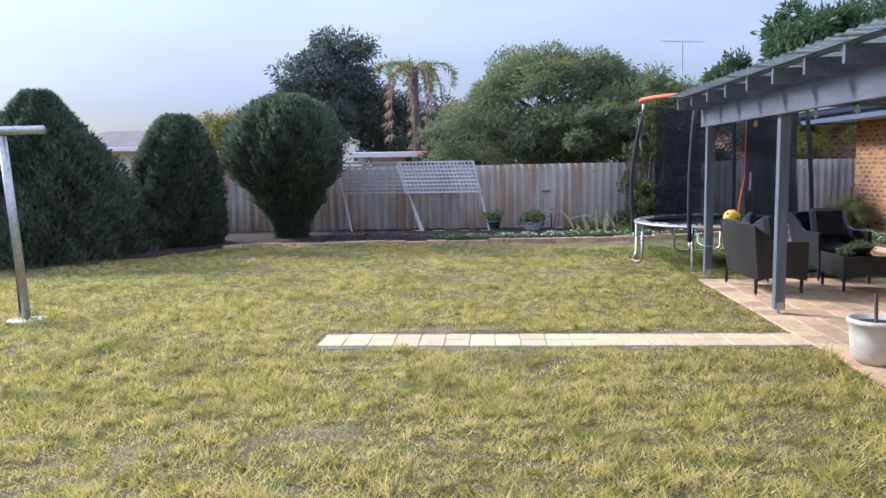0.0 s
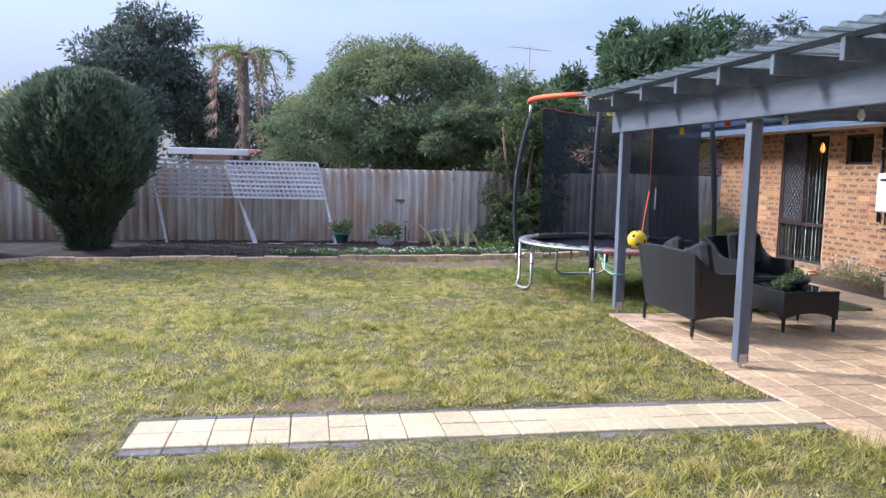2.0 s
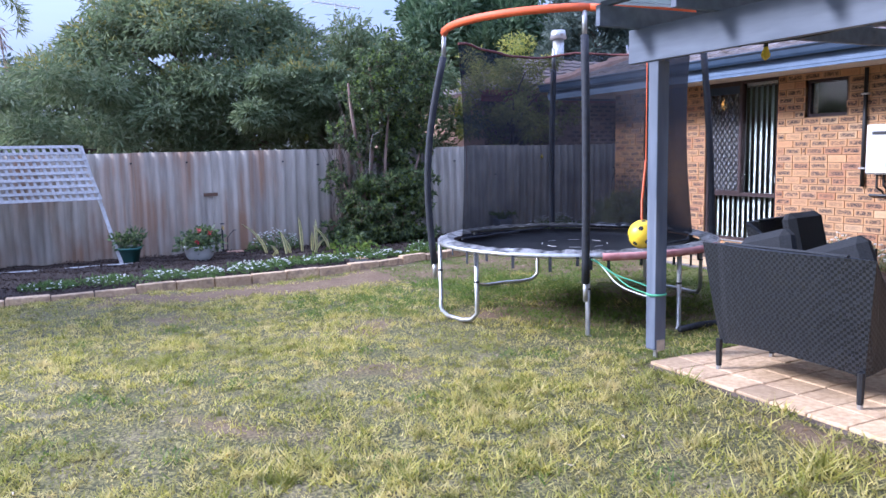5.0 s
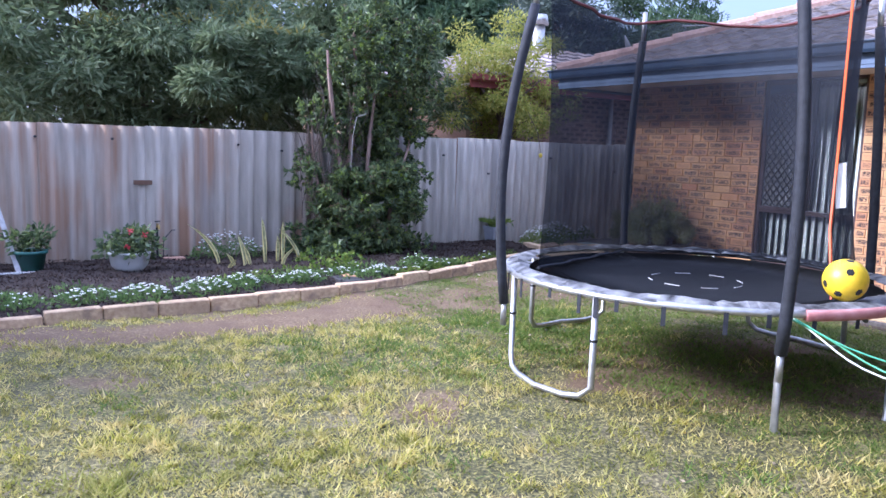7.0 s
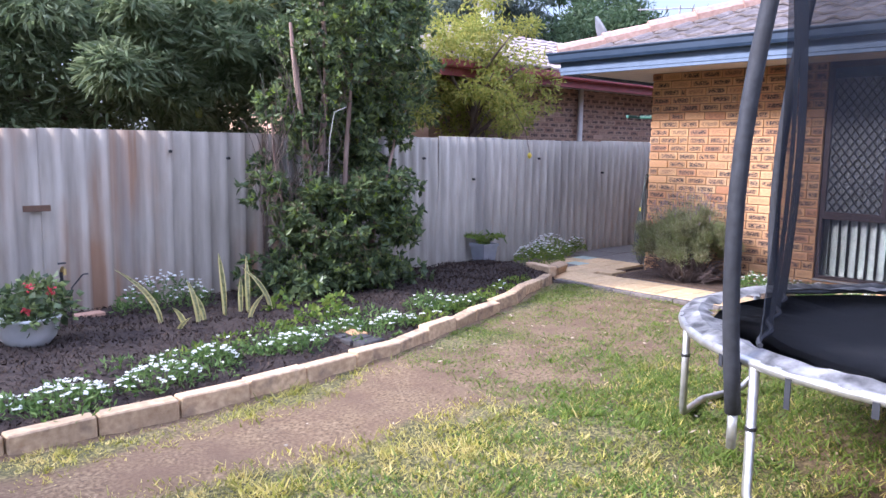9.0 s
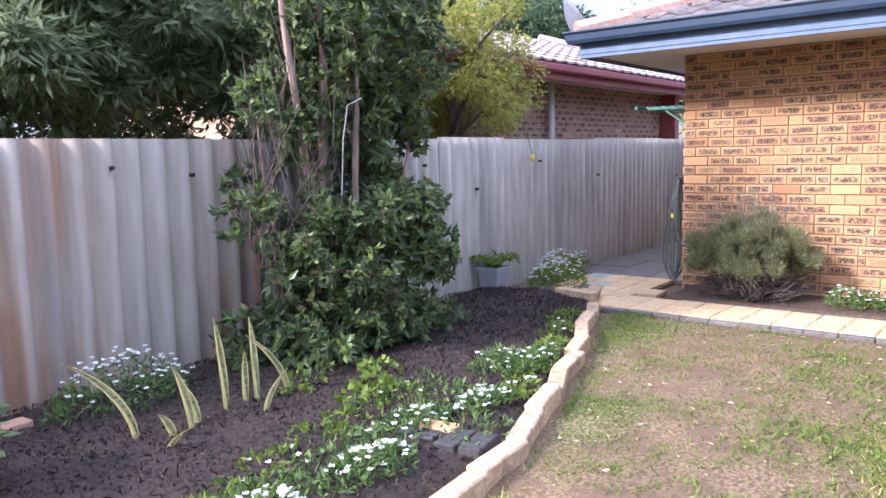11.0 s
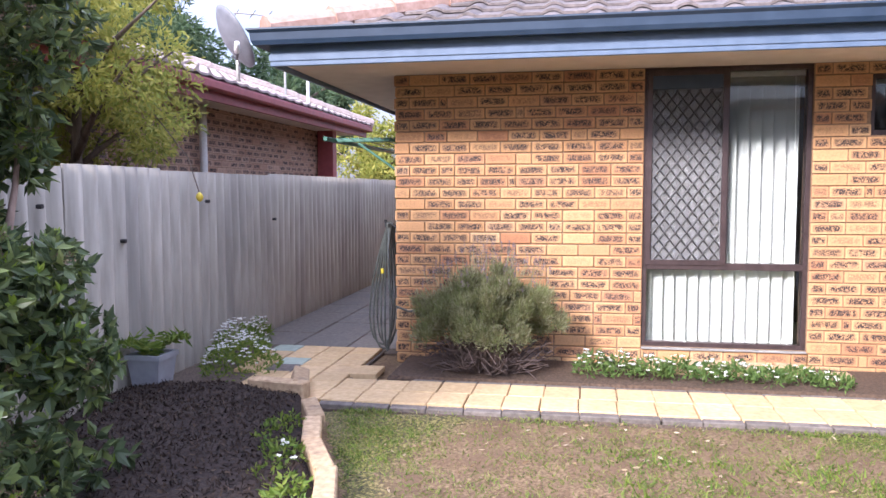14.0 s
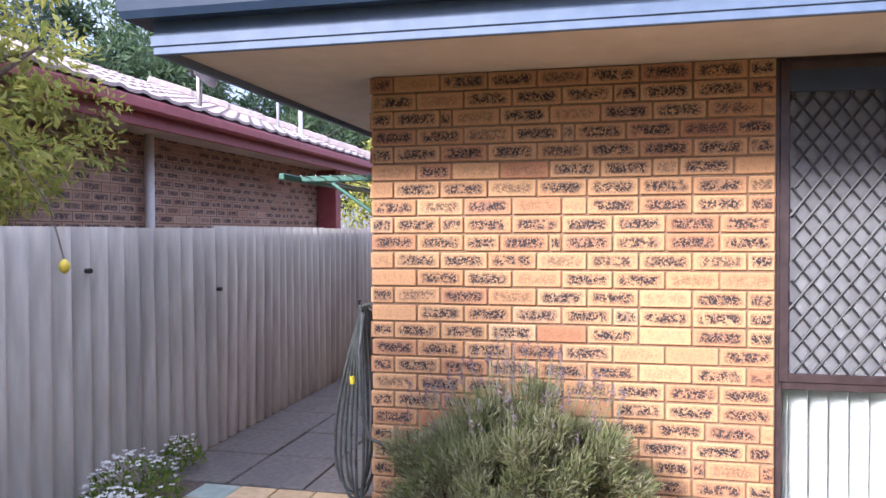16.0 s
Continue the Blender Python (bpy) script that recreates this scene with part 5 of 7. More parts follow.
def trampoline_rest(top):
    for c, sunk in ((176, 0.0), (90, 0.0), (256, 0.09), (0, 0.0)):
        a0, a1 = c - 18, c + 18
        pts = [around(TR, a0, TZ), around(TR, a0, 0.10 - sunk), around(TR + 0.01, a0 + 3, 0.04 - sunk), around(TR + 0.02, a0 + 8, 0.022 - sunk), around(TR + 0.04, c, 0.02 - sunk), around(TR + 0.02, a1 - 8, 0.022 - sunk), around(TR + 0.01, a1 - 3, 0.04 - sunk), around(TR, a1, 0.10 - sunk), around(TR, a1, TZ)]
        leg = part("leg", tube(BM(), pts, 0.019, 10), M_STEEL, top, "bent galvanised leg", True)
        for a in (a0, a1):
            part("sleeve", cyl(BM(), around(TR, a, 0.36), around(TR, a, 0.375), 0.0225, 0.0225, 10), M_BLACK, leg)
    for i, a in enumerate((156, 237, 336, 64)):
        bow = 0.07 - (0.08 if a == 336 else 0.0)
        pts, rs = [], []
        for z in np.linspace(0.42, 2.28, 12):
            t = (z - 0.42) / 1.86
            r = TR + 0.05 + bow * math.sin(math.pi * t) - 0.12 * t * t
            pts.append(around(r, a, z))
        p = part("pole", tube(BM(), pts, 0.031, 10), M_FOAM, top, "black foam sleeved pole", True)
        part("pole_end", tube(BM(), [around(TR + 0.05, a, 0.28), around(TR + 0.05, a, 0.44)], 0.019, 10), M_STEEL, p, "bare steel end", True)
        part("pole_tip", tube(BM(), [around(TR - 0.07, a, 2.26), around(TR - 0.08, a, 2.5)], 0.019, 10), M_STEEL, p, "pale steel tip", True)
    bm = tube(BM(), [around(TR - 0.08 + 0.03 * math.sin(math.pi * t), 156 + 83 * t, 2.49 + 0.0 * t) for t in np.linspace(0, 1, 12)], 0.032, 10)
    part("top_rail", bm, M_ORANGE, top, "orange foam sleeved top rail", True)
    part("top_rail", tube(BM(), [around(TR - 0.08 + 0.03 * math.sin(math.pi * t), 239 + 50 * t, 2.49) for t in np.linspace(0, 1, 9)], 0.036, 10), M_ORANGE, top, "orange foam sleeved top rail", True)
    # net hung from pole to pole round the far side, slack between them
    knots = [around(1.05, 146, 0), around(1.13, 68, 0), around(1.13, 20, 0), around(1.11, -22, 0), around(0.86, -81, 0)]
    runs = [math.dist(p[:2], q[:2]) for p, q in zip(knots, knots[1:])]

    def net_at(u, v):
        d = u * sum(runs)
        k = 0
        while k < len(runs) - 1 and d > runs[k]:
            d -= runs[k]
            k += 1
        f = d / runs[k]
        x, y = knots[k][0] * (1 - f) + knots[k + 1][0] * f, knots[k][1] * (1 - f) + knots[k + 1][1] * f
        ox, oy = x - TC[0], y - TC[1]
        push = (0.10 * (1 - v) if k else 0.0) * 4 * f * (1 - f) + 0.018 * math.sin(60 * u + 3 * v) - 0.05 * math.sin(math.pi * v)
        far = math.hypot(ox, oy)
        return x + ox / far * push, y + oy / far * push

    bm = BM()
    n, mrows = 84, 14
    rows = []
    for j in range(mrows + 1):
        v = j / mrows
        row = []
        for i in range(n + 1):
            u = i / n
            x, y = net_at(u, v)
            sag = 0.06 * abs(math.sin(math.pi * 2.6 * (u - 0.02)))
            row.append(bm.verts.new((x, y, TZ - 0.01 + v * (1.82 - sag))))
        rows.append(row)
    for j in range(mrows):
        for i in range(n):
            bm.faces.new((rows[j][i], rows[j][i + 1], rows[j + 1][i + 1], rows[j + 1][i]))
    net = part("safety_net", bm, M_NET, top, "sheer black safety net", True)
    edge = [(*net_at(u, 1.0), TZ + 1.81 - 0.06 * abs(math.sin(math.pi * 2.6 * (u - 0.02)))) for u in np.linspace(0, 1, 60)]
    part("net_hem", tube(BM(), edge, 0.012, 6), mat_plain("dark_red_webbing", (0.12, 0.03, 0.025), 0.7), net, "dark red hem")
    part("net_base_hem", tube(BM(), [(*net_at(u, 0.0), TZ + 0.0) for u in np.linspace(0, 1, 60)], 0.012, 6), M_FOAM, net)
    part("net_strap", box(BM(), (-0.012, -0.002, 0.0), (0.012, 0.002, 1.1)), M_ORANGE, net, "orange webbing strap").matrix_basis = pose(*around(0.83, -82, 1.33), 0, 0, 60)
    part("net_strap_tail", tube(BM(), [around(0.83, -82, 1.34), around(0.86, -87, 1.0), around(0.95, -92, TZ)], 0.009, 5), M_ORANGE, net)
    part("care_label", box(BM(), (-0.05, -0.002, 0), (0.05, 0.002, 0.26)), M_WHITE, net, "white care label").matrix_basis = pose(*around(0.85, -77, 1.12), 0, 8, 60)
    # torn spring pad
    bm = BM()
    rng = np.random.default_rng(4)
    n = 150
    ins, outs = [], []
    for i in range(n):
        a = 360 * i / n
        w = 0.02 * math.sin(0.31 * i) + 0.016 * rng.normal()
        ins.append(bm.verts.new(around(TR - 0.15 + w, a, TZ + 0.012 + 0.012 * rng.random())))
        outs.append((bm.verts.new(around(TR - 0.07, a, TZ + 0.028 + 0.02 * rng.random())), bm.verts.new(around(TR + 0.005 + 0.008 * rng.normal(), a, TZ + 0.018))))
    for i in range(n):
        k = (i + 1) % n
        bm.faces.new((ins[i], outs[i][0], outs[k][0], ins[k]))
        bm.faces.new((outs[i][0], outs[i][1], outs[k][1], outs[k][0]))
    bmesh.ops.solidify(bm, geom=bm.faces[:], thickness=0.006)
    part("spring_pad", bm, M_PAD, top, "torn white and black spring pad")
    bm = tube(BM(), [around(TR + 0.012, a, TZ - 0.006) for a in np.linspace(243, 300, 18)], 0.03, 8)
    part("pad_flap", bm, mat_rough("faded_red_pad", (0.42, 0.14, 0.13), (0.6, 0.3, 0.27), 12.0, 0.7), top, "faded red pad flap", True)
    for i in range(18):
        a = 150 + 9 * i + 4 * math.sin(5 * i)
        h = 0.05 + 0.07 * abs(math.sin(7.3 * i))
        part("torn_strip", box(BM(), (-0.012, -0.002, -h), (0.012, 0.002, 0.0)), M_FOAM, top).matrix_basis = pose(*around(TR + 0.02, a, TZ - 0.005), 0, 0, a + 90)
    for k in range(8):
        part("mat_mark", tube(BM(), ring(0.3, TZ - 0.047, 4, 0.785 * k, 0.785 * k + 0.35), 0.004, 4), M_LATTICE, top, "worn pale dash on the mat")


trampoline_rest(TRAMP)
bm = tube(BM(), [(3.45, 10.66, 0.04), (3.7, 10.7, 0.04), (4.1, 10.62, 0.04), (4.5, 10.72, 0.04)], 0.025, 12)
solid("foam_tube", bm, M_FOAM, "loose black foam sleeve lying on the ground", "foam tube", "", "", True)


def football():
    b = thing("football", "yellow ball with black pattern on the trampoline", "ball")
    at = (3.37, 11.0, 0.64 + 0.115)
    bm = BM()
    bmesh.ops.create_icosphere(bm, subdivisions=4, radius=0.115, matrix=Matrix.Translation(at))
    part("shell", bm, mat_plain("yellow_ball", (0.85, 0.58, 0.02), 0.4), b, "", True)
    for k, (a, e) in enumerate(((190, -35), (250, -25), (220, 30), (150, -10), (300, -5), (235, 75))):
        d = Vector((math.cos(radians(a)) * math.cos(radians(e)), math.sin(radians(a)) * math.cos(radians(e)), math.sin(radians(e))))
        p = Vector(at) + d * 0.113
        bm = lathe(BM(), [(0.001, 0.003), (0.014, 0.0025), (0.022, 0.0), (0.02, -0.004), (0.001, -0.005)], 6)
        part("patch", bm, M_BLACK if k % 2 else M_CUSHION, b).matrix_basis = Matrix.Translation(p) @ d.to_track_quat("Z", "Y").to_matrix().to_4x4()


football()

rope = thing("rope", "green and white ropes tied from trampoline to post", "rope")
for k, (c, dz) in enumerate((((0.12, 0.4, 0.2), 0.0), ((0.7, 0.72, 0.66), -0.03), ((0.08, 0.32, 0.18), 0.035))):
    a, b2 = Vector(around(TR + 0.03, 239, TZ - 0.02)), Vector((2.82, 10.33, 0.44 + dz))
    pts = [a.lerp(b2, t) + Vector((0.03 * math.sin(6 * t + k), 0, -0.02 * math.sin(math.pi * t) + 0.4 * dz * math.sin(math.pi * t))) for t in np.linspace(0, 1, 9)]
    part("strand", tube(BM(), pts, 0.0045, 6), mat_plain("rope_strand", c, 0.8), rope)
part("knot", tube(BM(), [(2.85 + 0.066 * math.cos(a), 10.27 + 0.062 * math.sin(a), 0.44) for a in np.linspace(0, 2 * math.pi, 14, endpoint=False)], 0.009, 6, True), mat_plain("rope_knot", (0.12, 0.38, 0.22), 0.8), rope)


# ---- trees ----
def acacia_tree():
    rng = np.random.default_rng(11)
    t = thing("acacia_tree", "large rounded acacia tree with drooping green foliage", "tree")
    part("trunk", limbs(BM(), (2.0, 21.5, 0), (2.0, 21.4, 2.8), 0.28, rng, 18, 1.7), M_BARK, t, "", True)
    # overlapping domed billows over a smooth rounded crown, dark between them
    c = []
    while len(c) < 92:
        d = rng.normal(size=3)
        d /= np.linalg.norm(d)
        if d[2] < -0.25 or d[1] > 0.55:
            continue
        k = rng.uniform(0.78, 0.98) * (1 + 0.05 * math.sin(5 * d[0] + 3 * d[2]))
        c.append((1.9 + 3.15 * k * d[0], 21.6 + 2.7 * k * d[1], 1.85 + 2.55 * k * d[2], rng.uniform(0.4, 0.85)))
    c += [(x, rng.uniform(18.9, 19.8), rng.uniform(1.5, 2.9), rng.uniform(0.4, 0.6)) for x in np.linspace(-1.4, 4.6, 26)]
    c += [(x, rng.uniform(18.15, 18.5), rng.uniform(1.75, 2.7), rng.uniform(0.22, 0.34)) for x in np.linspace(2.0, 3.7, 16)]
    c += [(4.9, 21.0, 2.6, 0.9), (5.3, 21.8, 2.2, 0.9), (4.6, 20.2, 1.9, 0.8)]
    c += [(x, rng.uniform(18.9, 20.2), rng.uniform(1.5, 3.6), rng.uniform(0.38, 0.55)) for x in np.linspace(3.4, 6.3, 26)]
    p, d = clump_points(rng, [k for k in c if k[1] > 20.2], 1250, 0.66, 0.84)
    near, way = clump_points(rng, [k for k in c if k[1] <= 20.2], 800, 0.95, 0.25)
    p, d = np.concatenate([p, near]), np.concatenate([d, way])
    ok = d[:, 2] > -0.25
    leaf_mesh("crown", p[ok], d[ok], 0.14, 0.036, M_ACACIA, t, rng, 0.7, 0.55)
    inner = crown_clumps(rng, (1.9, 21.7, 1.9), (2.7, 2.3, 2.1), 60, 0.8, -0.4, 0.4)
    p, d = clump_points(rng, inner, 200, 0.8, 0.3)
    leaf_mesh("inner_foliage", p, d, 0.16, 0.06, M_ACACIA, t, rng, 0.5, 0.8)
    # sun highlights put in as colour: olive leaves on upper, sunward clump tops
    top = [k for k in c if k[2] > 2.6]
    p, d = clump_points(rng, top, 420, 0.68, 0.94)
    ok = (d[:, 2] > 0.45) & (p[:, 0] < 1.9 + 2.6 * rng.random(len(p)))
    leaf_mesh("sun_tinted_foliage", p[ok], d[ok], 0.10, 0.03, M_OLIVE, t, rng, 0.15, 0.6)


def conifer(name_label, x, y, r, z0, z1, seed, waist=0.0, cone=False):
    rng = np.random.default_rng(seed)
    t = thing("conifer", name_label, "tree", "clipped conifers")
    part("trunk", tube(BM(), [(x, y, -0.02), (x + 0.03, y, z0 + 0.5), (x, y, z1 - 0.3)], [0.09, 0.07, 0.02], 8), M_BARK, t, "", True)
    n = 52000
    u = rng.random(n)
    z = z0 + (z1 - z0) * u
    if waist:
        ball = np.sqrt(np.clip(1 - ((u - 0.64) / 0.37) ** 2, 0.0, 1))
        neck = np.clip(0.24 + 0.55 * (u / 0.34) ** 2, 0, 0.6)
        prof = np.maximum(ball, np.where(u < 0.4, neck, 0.05))
    else:
        prof = np.sqrt(np.clip(1 - ((u - 0.38) / 0.64) ** 2, 0.01, 1))
    if cone:
        prof = np.clip(1.05 - 0.95 * u ** 1.5, 0.03, 1)
    a = rng.uniform(0, 2 * math.pi, n)
    lump = 1 + 0.10 * np.sin(3 * a + 4 * u + seed) + 0.08 * np.sin(7 * a - 9 * u) + 0.05 * np.sin(15 * a + 22 * u)
    rad = r * prof * lump * np.sqrt(rng.uniform(0.3, 1.06, n))
    p = np.stack([x + rad * np.cos(a), y + rad * np.sin(a), z], 1)
    d = np.stack([np.cos(a) * 0.7, np.sin(a) * 0.7, np.full(n, 0.9)], 1)
    leaf_mesh("crown", p, d, 0.13, 0.04, M_CONIFER, t, rng, 0.0, 0.35)


def leafy_tree(name, label, at, top, trunk_r, centre, radii, clumps, size, per, mat, leaf, seed, bark=None, low=-0.4, squash=0.75, droop=0.2, inner=0.25):
    rng = np.random.default_rng(seed)
    t = thing(name, label, "tree")
    part("trunk", limbs(BM(), at, top, trunk_r, rng, 14, max(radii) * 0.7), bark or M_BARK, t, "", True)
    c = crown_clumps(rng, centre, radii, clumps, size, low, inner)
    p, d = clump_points(rng, c, per, squash, 0.4)
    leaf_mesh("crown", p, d, leaf[0], leaf[1], mat, t, rng, droop, 0.7)
    return t


acacia_tree()
conifer("big dark clipped conifer beside the clothesline", -8.0, 13.3, 1.75, 0.0, 2.9, 31, 0.0, True)
conifer("egg-shaped dark green conifer in the bed", -6.1, 14.75, 0.74, 0.0, 2.52, 32)
conifer("bulging dark conifer on a narrow stem", -4.26, 15.95, 1.14, 0.02, 2.98, 33, 1.0)
leafy_tree("gum_tree", "tall grey-green tree behind the back fence", (-5.6, 27, 0), (-5.5, 27, 5.2), 0.25, (-5.5, 27, 3.9), (1.9, 1.9, 2.15), 120, 0.55, 300, M_DARKTREE, (0.16, 0.06), 41, low=-0.7)
leafy_tree("gum_tree", "low dark leafy tree beside the dying palm", (-2.9, 28, 0), (-3.0, 28, 3.2), 0.2, (-2.6, 28, 2.7), (2.3, 1.6, 1.8), 60, 0.6, 240, M_DARKTREE, (0.16, 0.06), 42, low=-0.6)
leafy_tree("pine_tree", "broad dark green pine beyond the roofs", (14.0, 33, 0), (14.0, 33, 7.0), 0.4, (14.7, 33, 5.5), (3.3, 2.8, 2.6), 110, 0.9, 260, M_PINE, (0.32, 0.12), 43, low=-0.5, droop=-0.2)
leafy_tree("pine_tree", "small dark pine beyond the roofs", (10.1, 34, 0), (10.1, 34, 4.9), 0.2, (10.1, 34, 4.5), (0.8, 0.8, 1.2), 24, 0.5, 200, M_PINE, (0.25, 0.1), 44, droop=-0.1)
leafy_tree("citrus_tree", "sparse yellow-green lemon tree over the side fence", (7.1, 19.0, 0), (7.1, 18.9, 2.7), 0.07, (7.0, 18.8, 2.4), (1.35, 0.7, 1.05), 84, 0.26, 165, M_LEMON, (0.075, 0.026), 45, low=-0.8, droop=0.35, inner=0.5)
leafy_tree("gum_tree", "feathery dark tree behind the neighbour roof", (19.0, 25.8, 0), (19, 25.8, 5.0), 0.25, (19.0, 25.8, 4.3), (2.6, 2.0, 2.3), 90, 0.6, 230, M_PINE, (0.24, 0.06), 46, low=-0.7)
leafy_tree("gum_tree", "dark tree mass behind the neighbour roof", (24.3, 23.8, 0), (24.3, 23.8, 4.3), 0.25, (24.3, 23.8, 3.6), (2.9, 1.8, 2.0), 80, 0.6, 220, M_PINE, (0.24, 0.07), 47, low=-0.7)
leafy_tree("gum_tree", "tall dark tree behind the tiled roof", (15.6, 27.0, 0), (15.6, 27, 5.0), 0.25, (15.6, 27.0, 4.6), (2.2, 1.6, 2.2), 70, 0.6, 220, M_DARKTREE, (0.22, 0.07), 51, low=-0.7)
leafy_tree("shrub_tree", "pale green tree at the end of the side path", (18.6, 19.4, 0), (18.6, 19.4, 2.2), 0.1, (18.6, 19.3, 2.0), (1.4, 0.9, 1.2), 40, 0.4, 200, M_LEMON, (0.12, 0.05), 48, low=-0.8)
leafy_tree("gum_tree", "low dark tree over the west fence", (-12.5, 15, 0), (-12.5, 15, 2.4), 0.2, (-12.2, 14.8, 2.2), (1.8, 2.4, 1.5), 50, 0.6, 220, M_DARKTREE, (0.16, 0.06), 49)
leafy_tree("gum_tree", "small pale tree between the conifers and roofs", (-8.0, 21.5, 0), (-8.0, 21.5, 2.2), 0.1, (-7.6, 21.5, 2.2), (1.1, 0.9, 0.9), 30, 0.4, 200, M_OLIVE, (0.14, 0.05), 50)


def hanging_lemon(x, y, z):
    t = thing("lemon", "yellow lemon hanging over the grey fence", "fruit", "lemons")
    part("fruit", lathe(BM(), [(0.003, 0), (0.02, 0.012), (0.03, 0.035), (0.022, 0.06), (0.004, 0.075)], 12, (x, y, z)), mat_plain("lemon_skin", (0.72, 0.56, 0.06), 0.5), t, "", True)
    part("stalk", tube(BM(), [(x, y, z + 0.07), (x + 0.02, y + 0.1, z + 0.35), (x + 0.05, y + 0.4, z + 0.7)], 0.005, 5), M_TWIG, t)


hanging_lemon(7.02, 17.78, 1.3)


def dying_palm():
    rng = np.random.default_rng(61)
    x, y = -2.25, 23.0
    t = thing("palm_tree", "palm with dry brown drooping fronds", "tree")
    part("trunk", tube(BM(), [(x, y, 0), (x + 0.05, y, 2), (x, y, 4.3)], [0.15, 0.12, 0.11], 10), M_BARK, t, "", True)
    for k in range(14):
        dry = k < 7
        a = 2 * math.pi * k / 7 + rng.uniform(-0.2, 0.2)
        reach = rng.uniform(0.4, 0.95) if dry else rng.uniform(0.6, 1.15)
        drop = rng.uniform(1.7, 2.5) if dry else rng.uniform(-0.1, 0.7)
        pts = []
        for u in np.linspace(0, 1, 12):
            pts.append(np.array([x + math.cos(a) * reach * math.sin(min(1, 1.4 * u) * 1.57), y + math.sin(a) * reach * math.sin(min(1, 1.4 * u) * 1.57), 4.36 + 0.35 * math.sin(3 * u) * (1 - u) - drop * u ** 2.2]))
        f = part("frond", tube(BM(), pts, [0.03 * (1.1 - u) for u in np.linspace(0, 1, 12)], 5), M_FROND if dry else M_FROND_GREEN, t)
        p = np.repeat(np.array(pts[2:]), 16, 0) + rng.normal(0, 0.02, (160, 3))
        d = np.tile(np.array([0, 0, -0.7 if dry else -0.15]), (160, 1)) + np.array([math.cos(a), math.sin(a), 0]) * 0.3
        leaf_mesh("foliage", p, d, 0.26, 0.022, M_FROND if dry else M_FROND_GREEN, f, rng, 0.3 if dry else 0.1, 0.4)


dying_palm()


def shrub_viburnum():
    rng = np.random.default_rng(71)
    t = thing("viburnum_shrub", "tall dark green shrub with glossy leaf rosettes and bare stems", "shrub")
    for k, (bx, by, tx, ty, h, r) in enumerate(((3.42, 17.25, 3.30, 17.35, 2.5, 0.042), (3.30, 17.35, 3.12, 17.45, 1.7, 0.022), (3.75, 17.15, 3.85, 17.3, 2.2, 0.036), (4.0, 17.15, 4.4, 17.3, 1.8, 0.026), (3.55, 17.3, 3.62, 17.45, 2.8, 0.045))):
        pts = [Vector((bx, by, 0)).lerp(Vector((tx, ty, h)), u) + Vector((0.05 * math.sin(5 * u + k), 0.04 * math.cos(4 * u), 0)) for u in np.linspace(0, 1, 10)]
        part("stem", tube(BM(), pts, [r * (1.1 - 0.7 * u + 0.1 * math.sin(17 * u + k)) for u in np.linspace(0, 1, 10)], 9), M_BARK_RED, t, "peeling reddish brown stem", True)
    c = []
    while len(c) < 120:
        x, z = rng.uniform(2.8, 4.7), rng.uniform(0.12, 1.1)
        if abs(x - 3.72) > 0.98 - 0.5 * (z / 1.1):
            continue
        c.append((x, 17.15 + rng.uniform(-0.42, 0.35) * (1 - 0.3 * z), z, rng.uniform(0.10, 0.2)))
    while len(c) < 180:
        z = rng.uniform(0.9, 2.0)
        x = rng.uniform(3.8, 4.55) if rng.random() < 0.8 else rng.uniform(3.0, 3.8)
        c.append((x, 17.42 + rng.uniform(-0.25, 0.25), z, rng.uniform(0.1, 0.19)))
    while len(c) < 300:
        d = rng.normal(size=3)
        d /= np.linalg.norm(d)
        p = np.array((4.08, 17.5, 2.4)) + d * rng.uniform(0.45, 1.0) * np.array((0.95, 0.55, 0.95))
        c.append((*p, rng.uniform(0.14, 0.24)))
    # leaves stand in rosettes round the shoot tips
    p, d = clump_points(rng, c, 15, 0.9, 0.45)
    q, e = np.repeat(p, 8, 0), np.repeat(d, 8, 0)
    side = rng.normal(size=q.shape)
    side -= e * (side * e).sum(1)[:, None]
    side /= np.linalg.norm(side, axis=1)[:, None]
    leaf_mesh("leaves", q, 0.55 * e + side + np.array([0, 0, 0.1]), 0.078, 0.038, M_VIB, t, rng, 0.25, 0.15)
    tips = p[rng.random(len(p)) < 0.22]
    tips = np.repeat(tips, 5, 0)
    way = rng.normal(size=tips.shape) + np.array([0, -0.2, 0.9])
    leaf_mesh("young_leaves", tips, way, 0.05, 0.024, mat_leaf("young_shrub_leaf", [(0.2, 0.29, 0.04), (0.29, 0.38, 0.06), (0.14, 0.22, 0.04)], 0.4, 0.4), t, rng, 0, 0.2)
    tw = BM()
    for k in range(85):
        x, z = rng.uniform(2.9, 3.7), rng.uniform(0.2, 1.6)
        g = (x + rng.uniform(-0.3, 0.15), 17.3 + rng.uniform(-0.25, 0.15), z + rng.uniform(0.3, 0.9))
        tube(tw, [(x, 17.35, z), ((x + g[0]) / 2 + 0.04, g[1], (z + g[2]) / 2), g], [0.005, 0.0035, 0.0018], 5)
    tagged(part("twig_cluster", tw, M_TWIG, t, "bare grey twigs"), kind="stuff")
    part("dead_stick", tube(BM(), [(3.42, 17.0, 1.15), (3.43, 16.98, 1.5), (3.47, 16.97, 1.72), (3.6, 16.97, 1.77)], 0.0042, 6), mat_plain("pale_dead_wood", (0.34, 0.32, 0.29), 0.8), t, "pale dead stick")
    heads = p[(rng.random(len(p)) < 0.2) & (p[:, 2] > 0.25)]
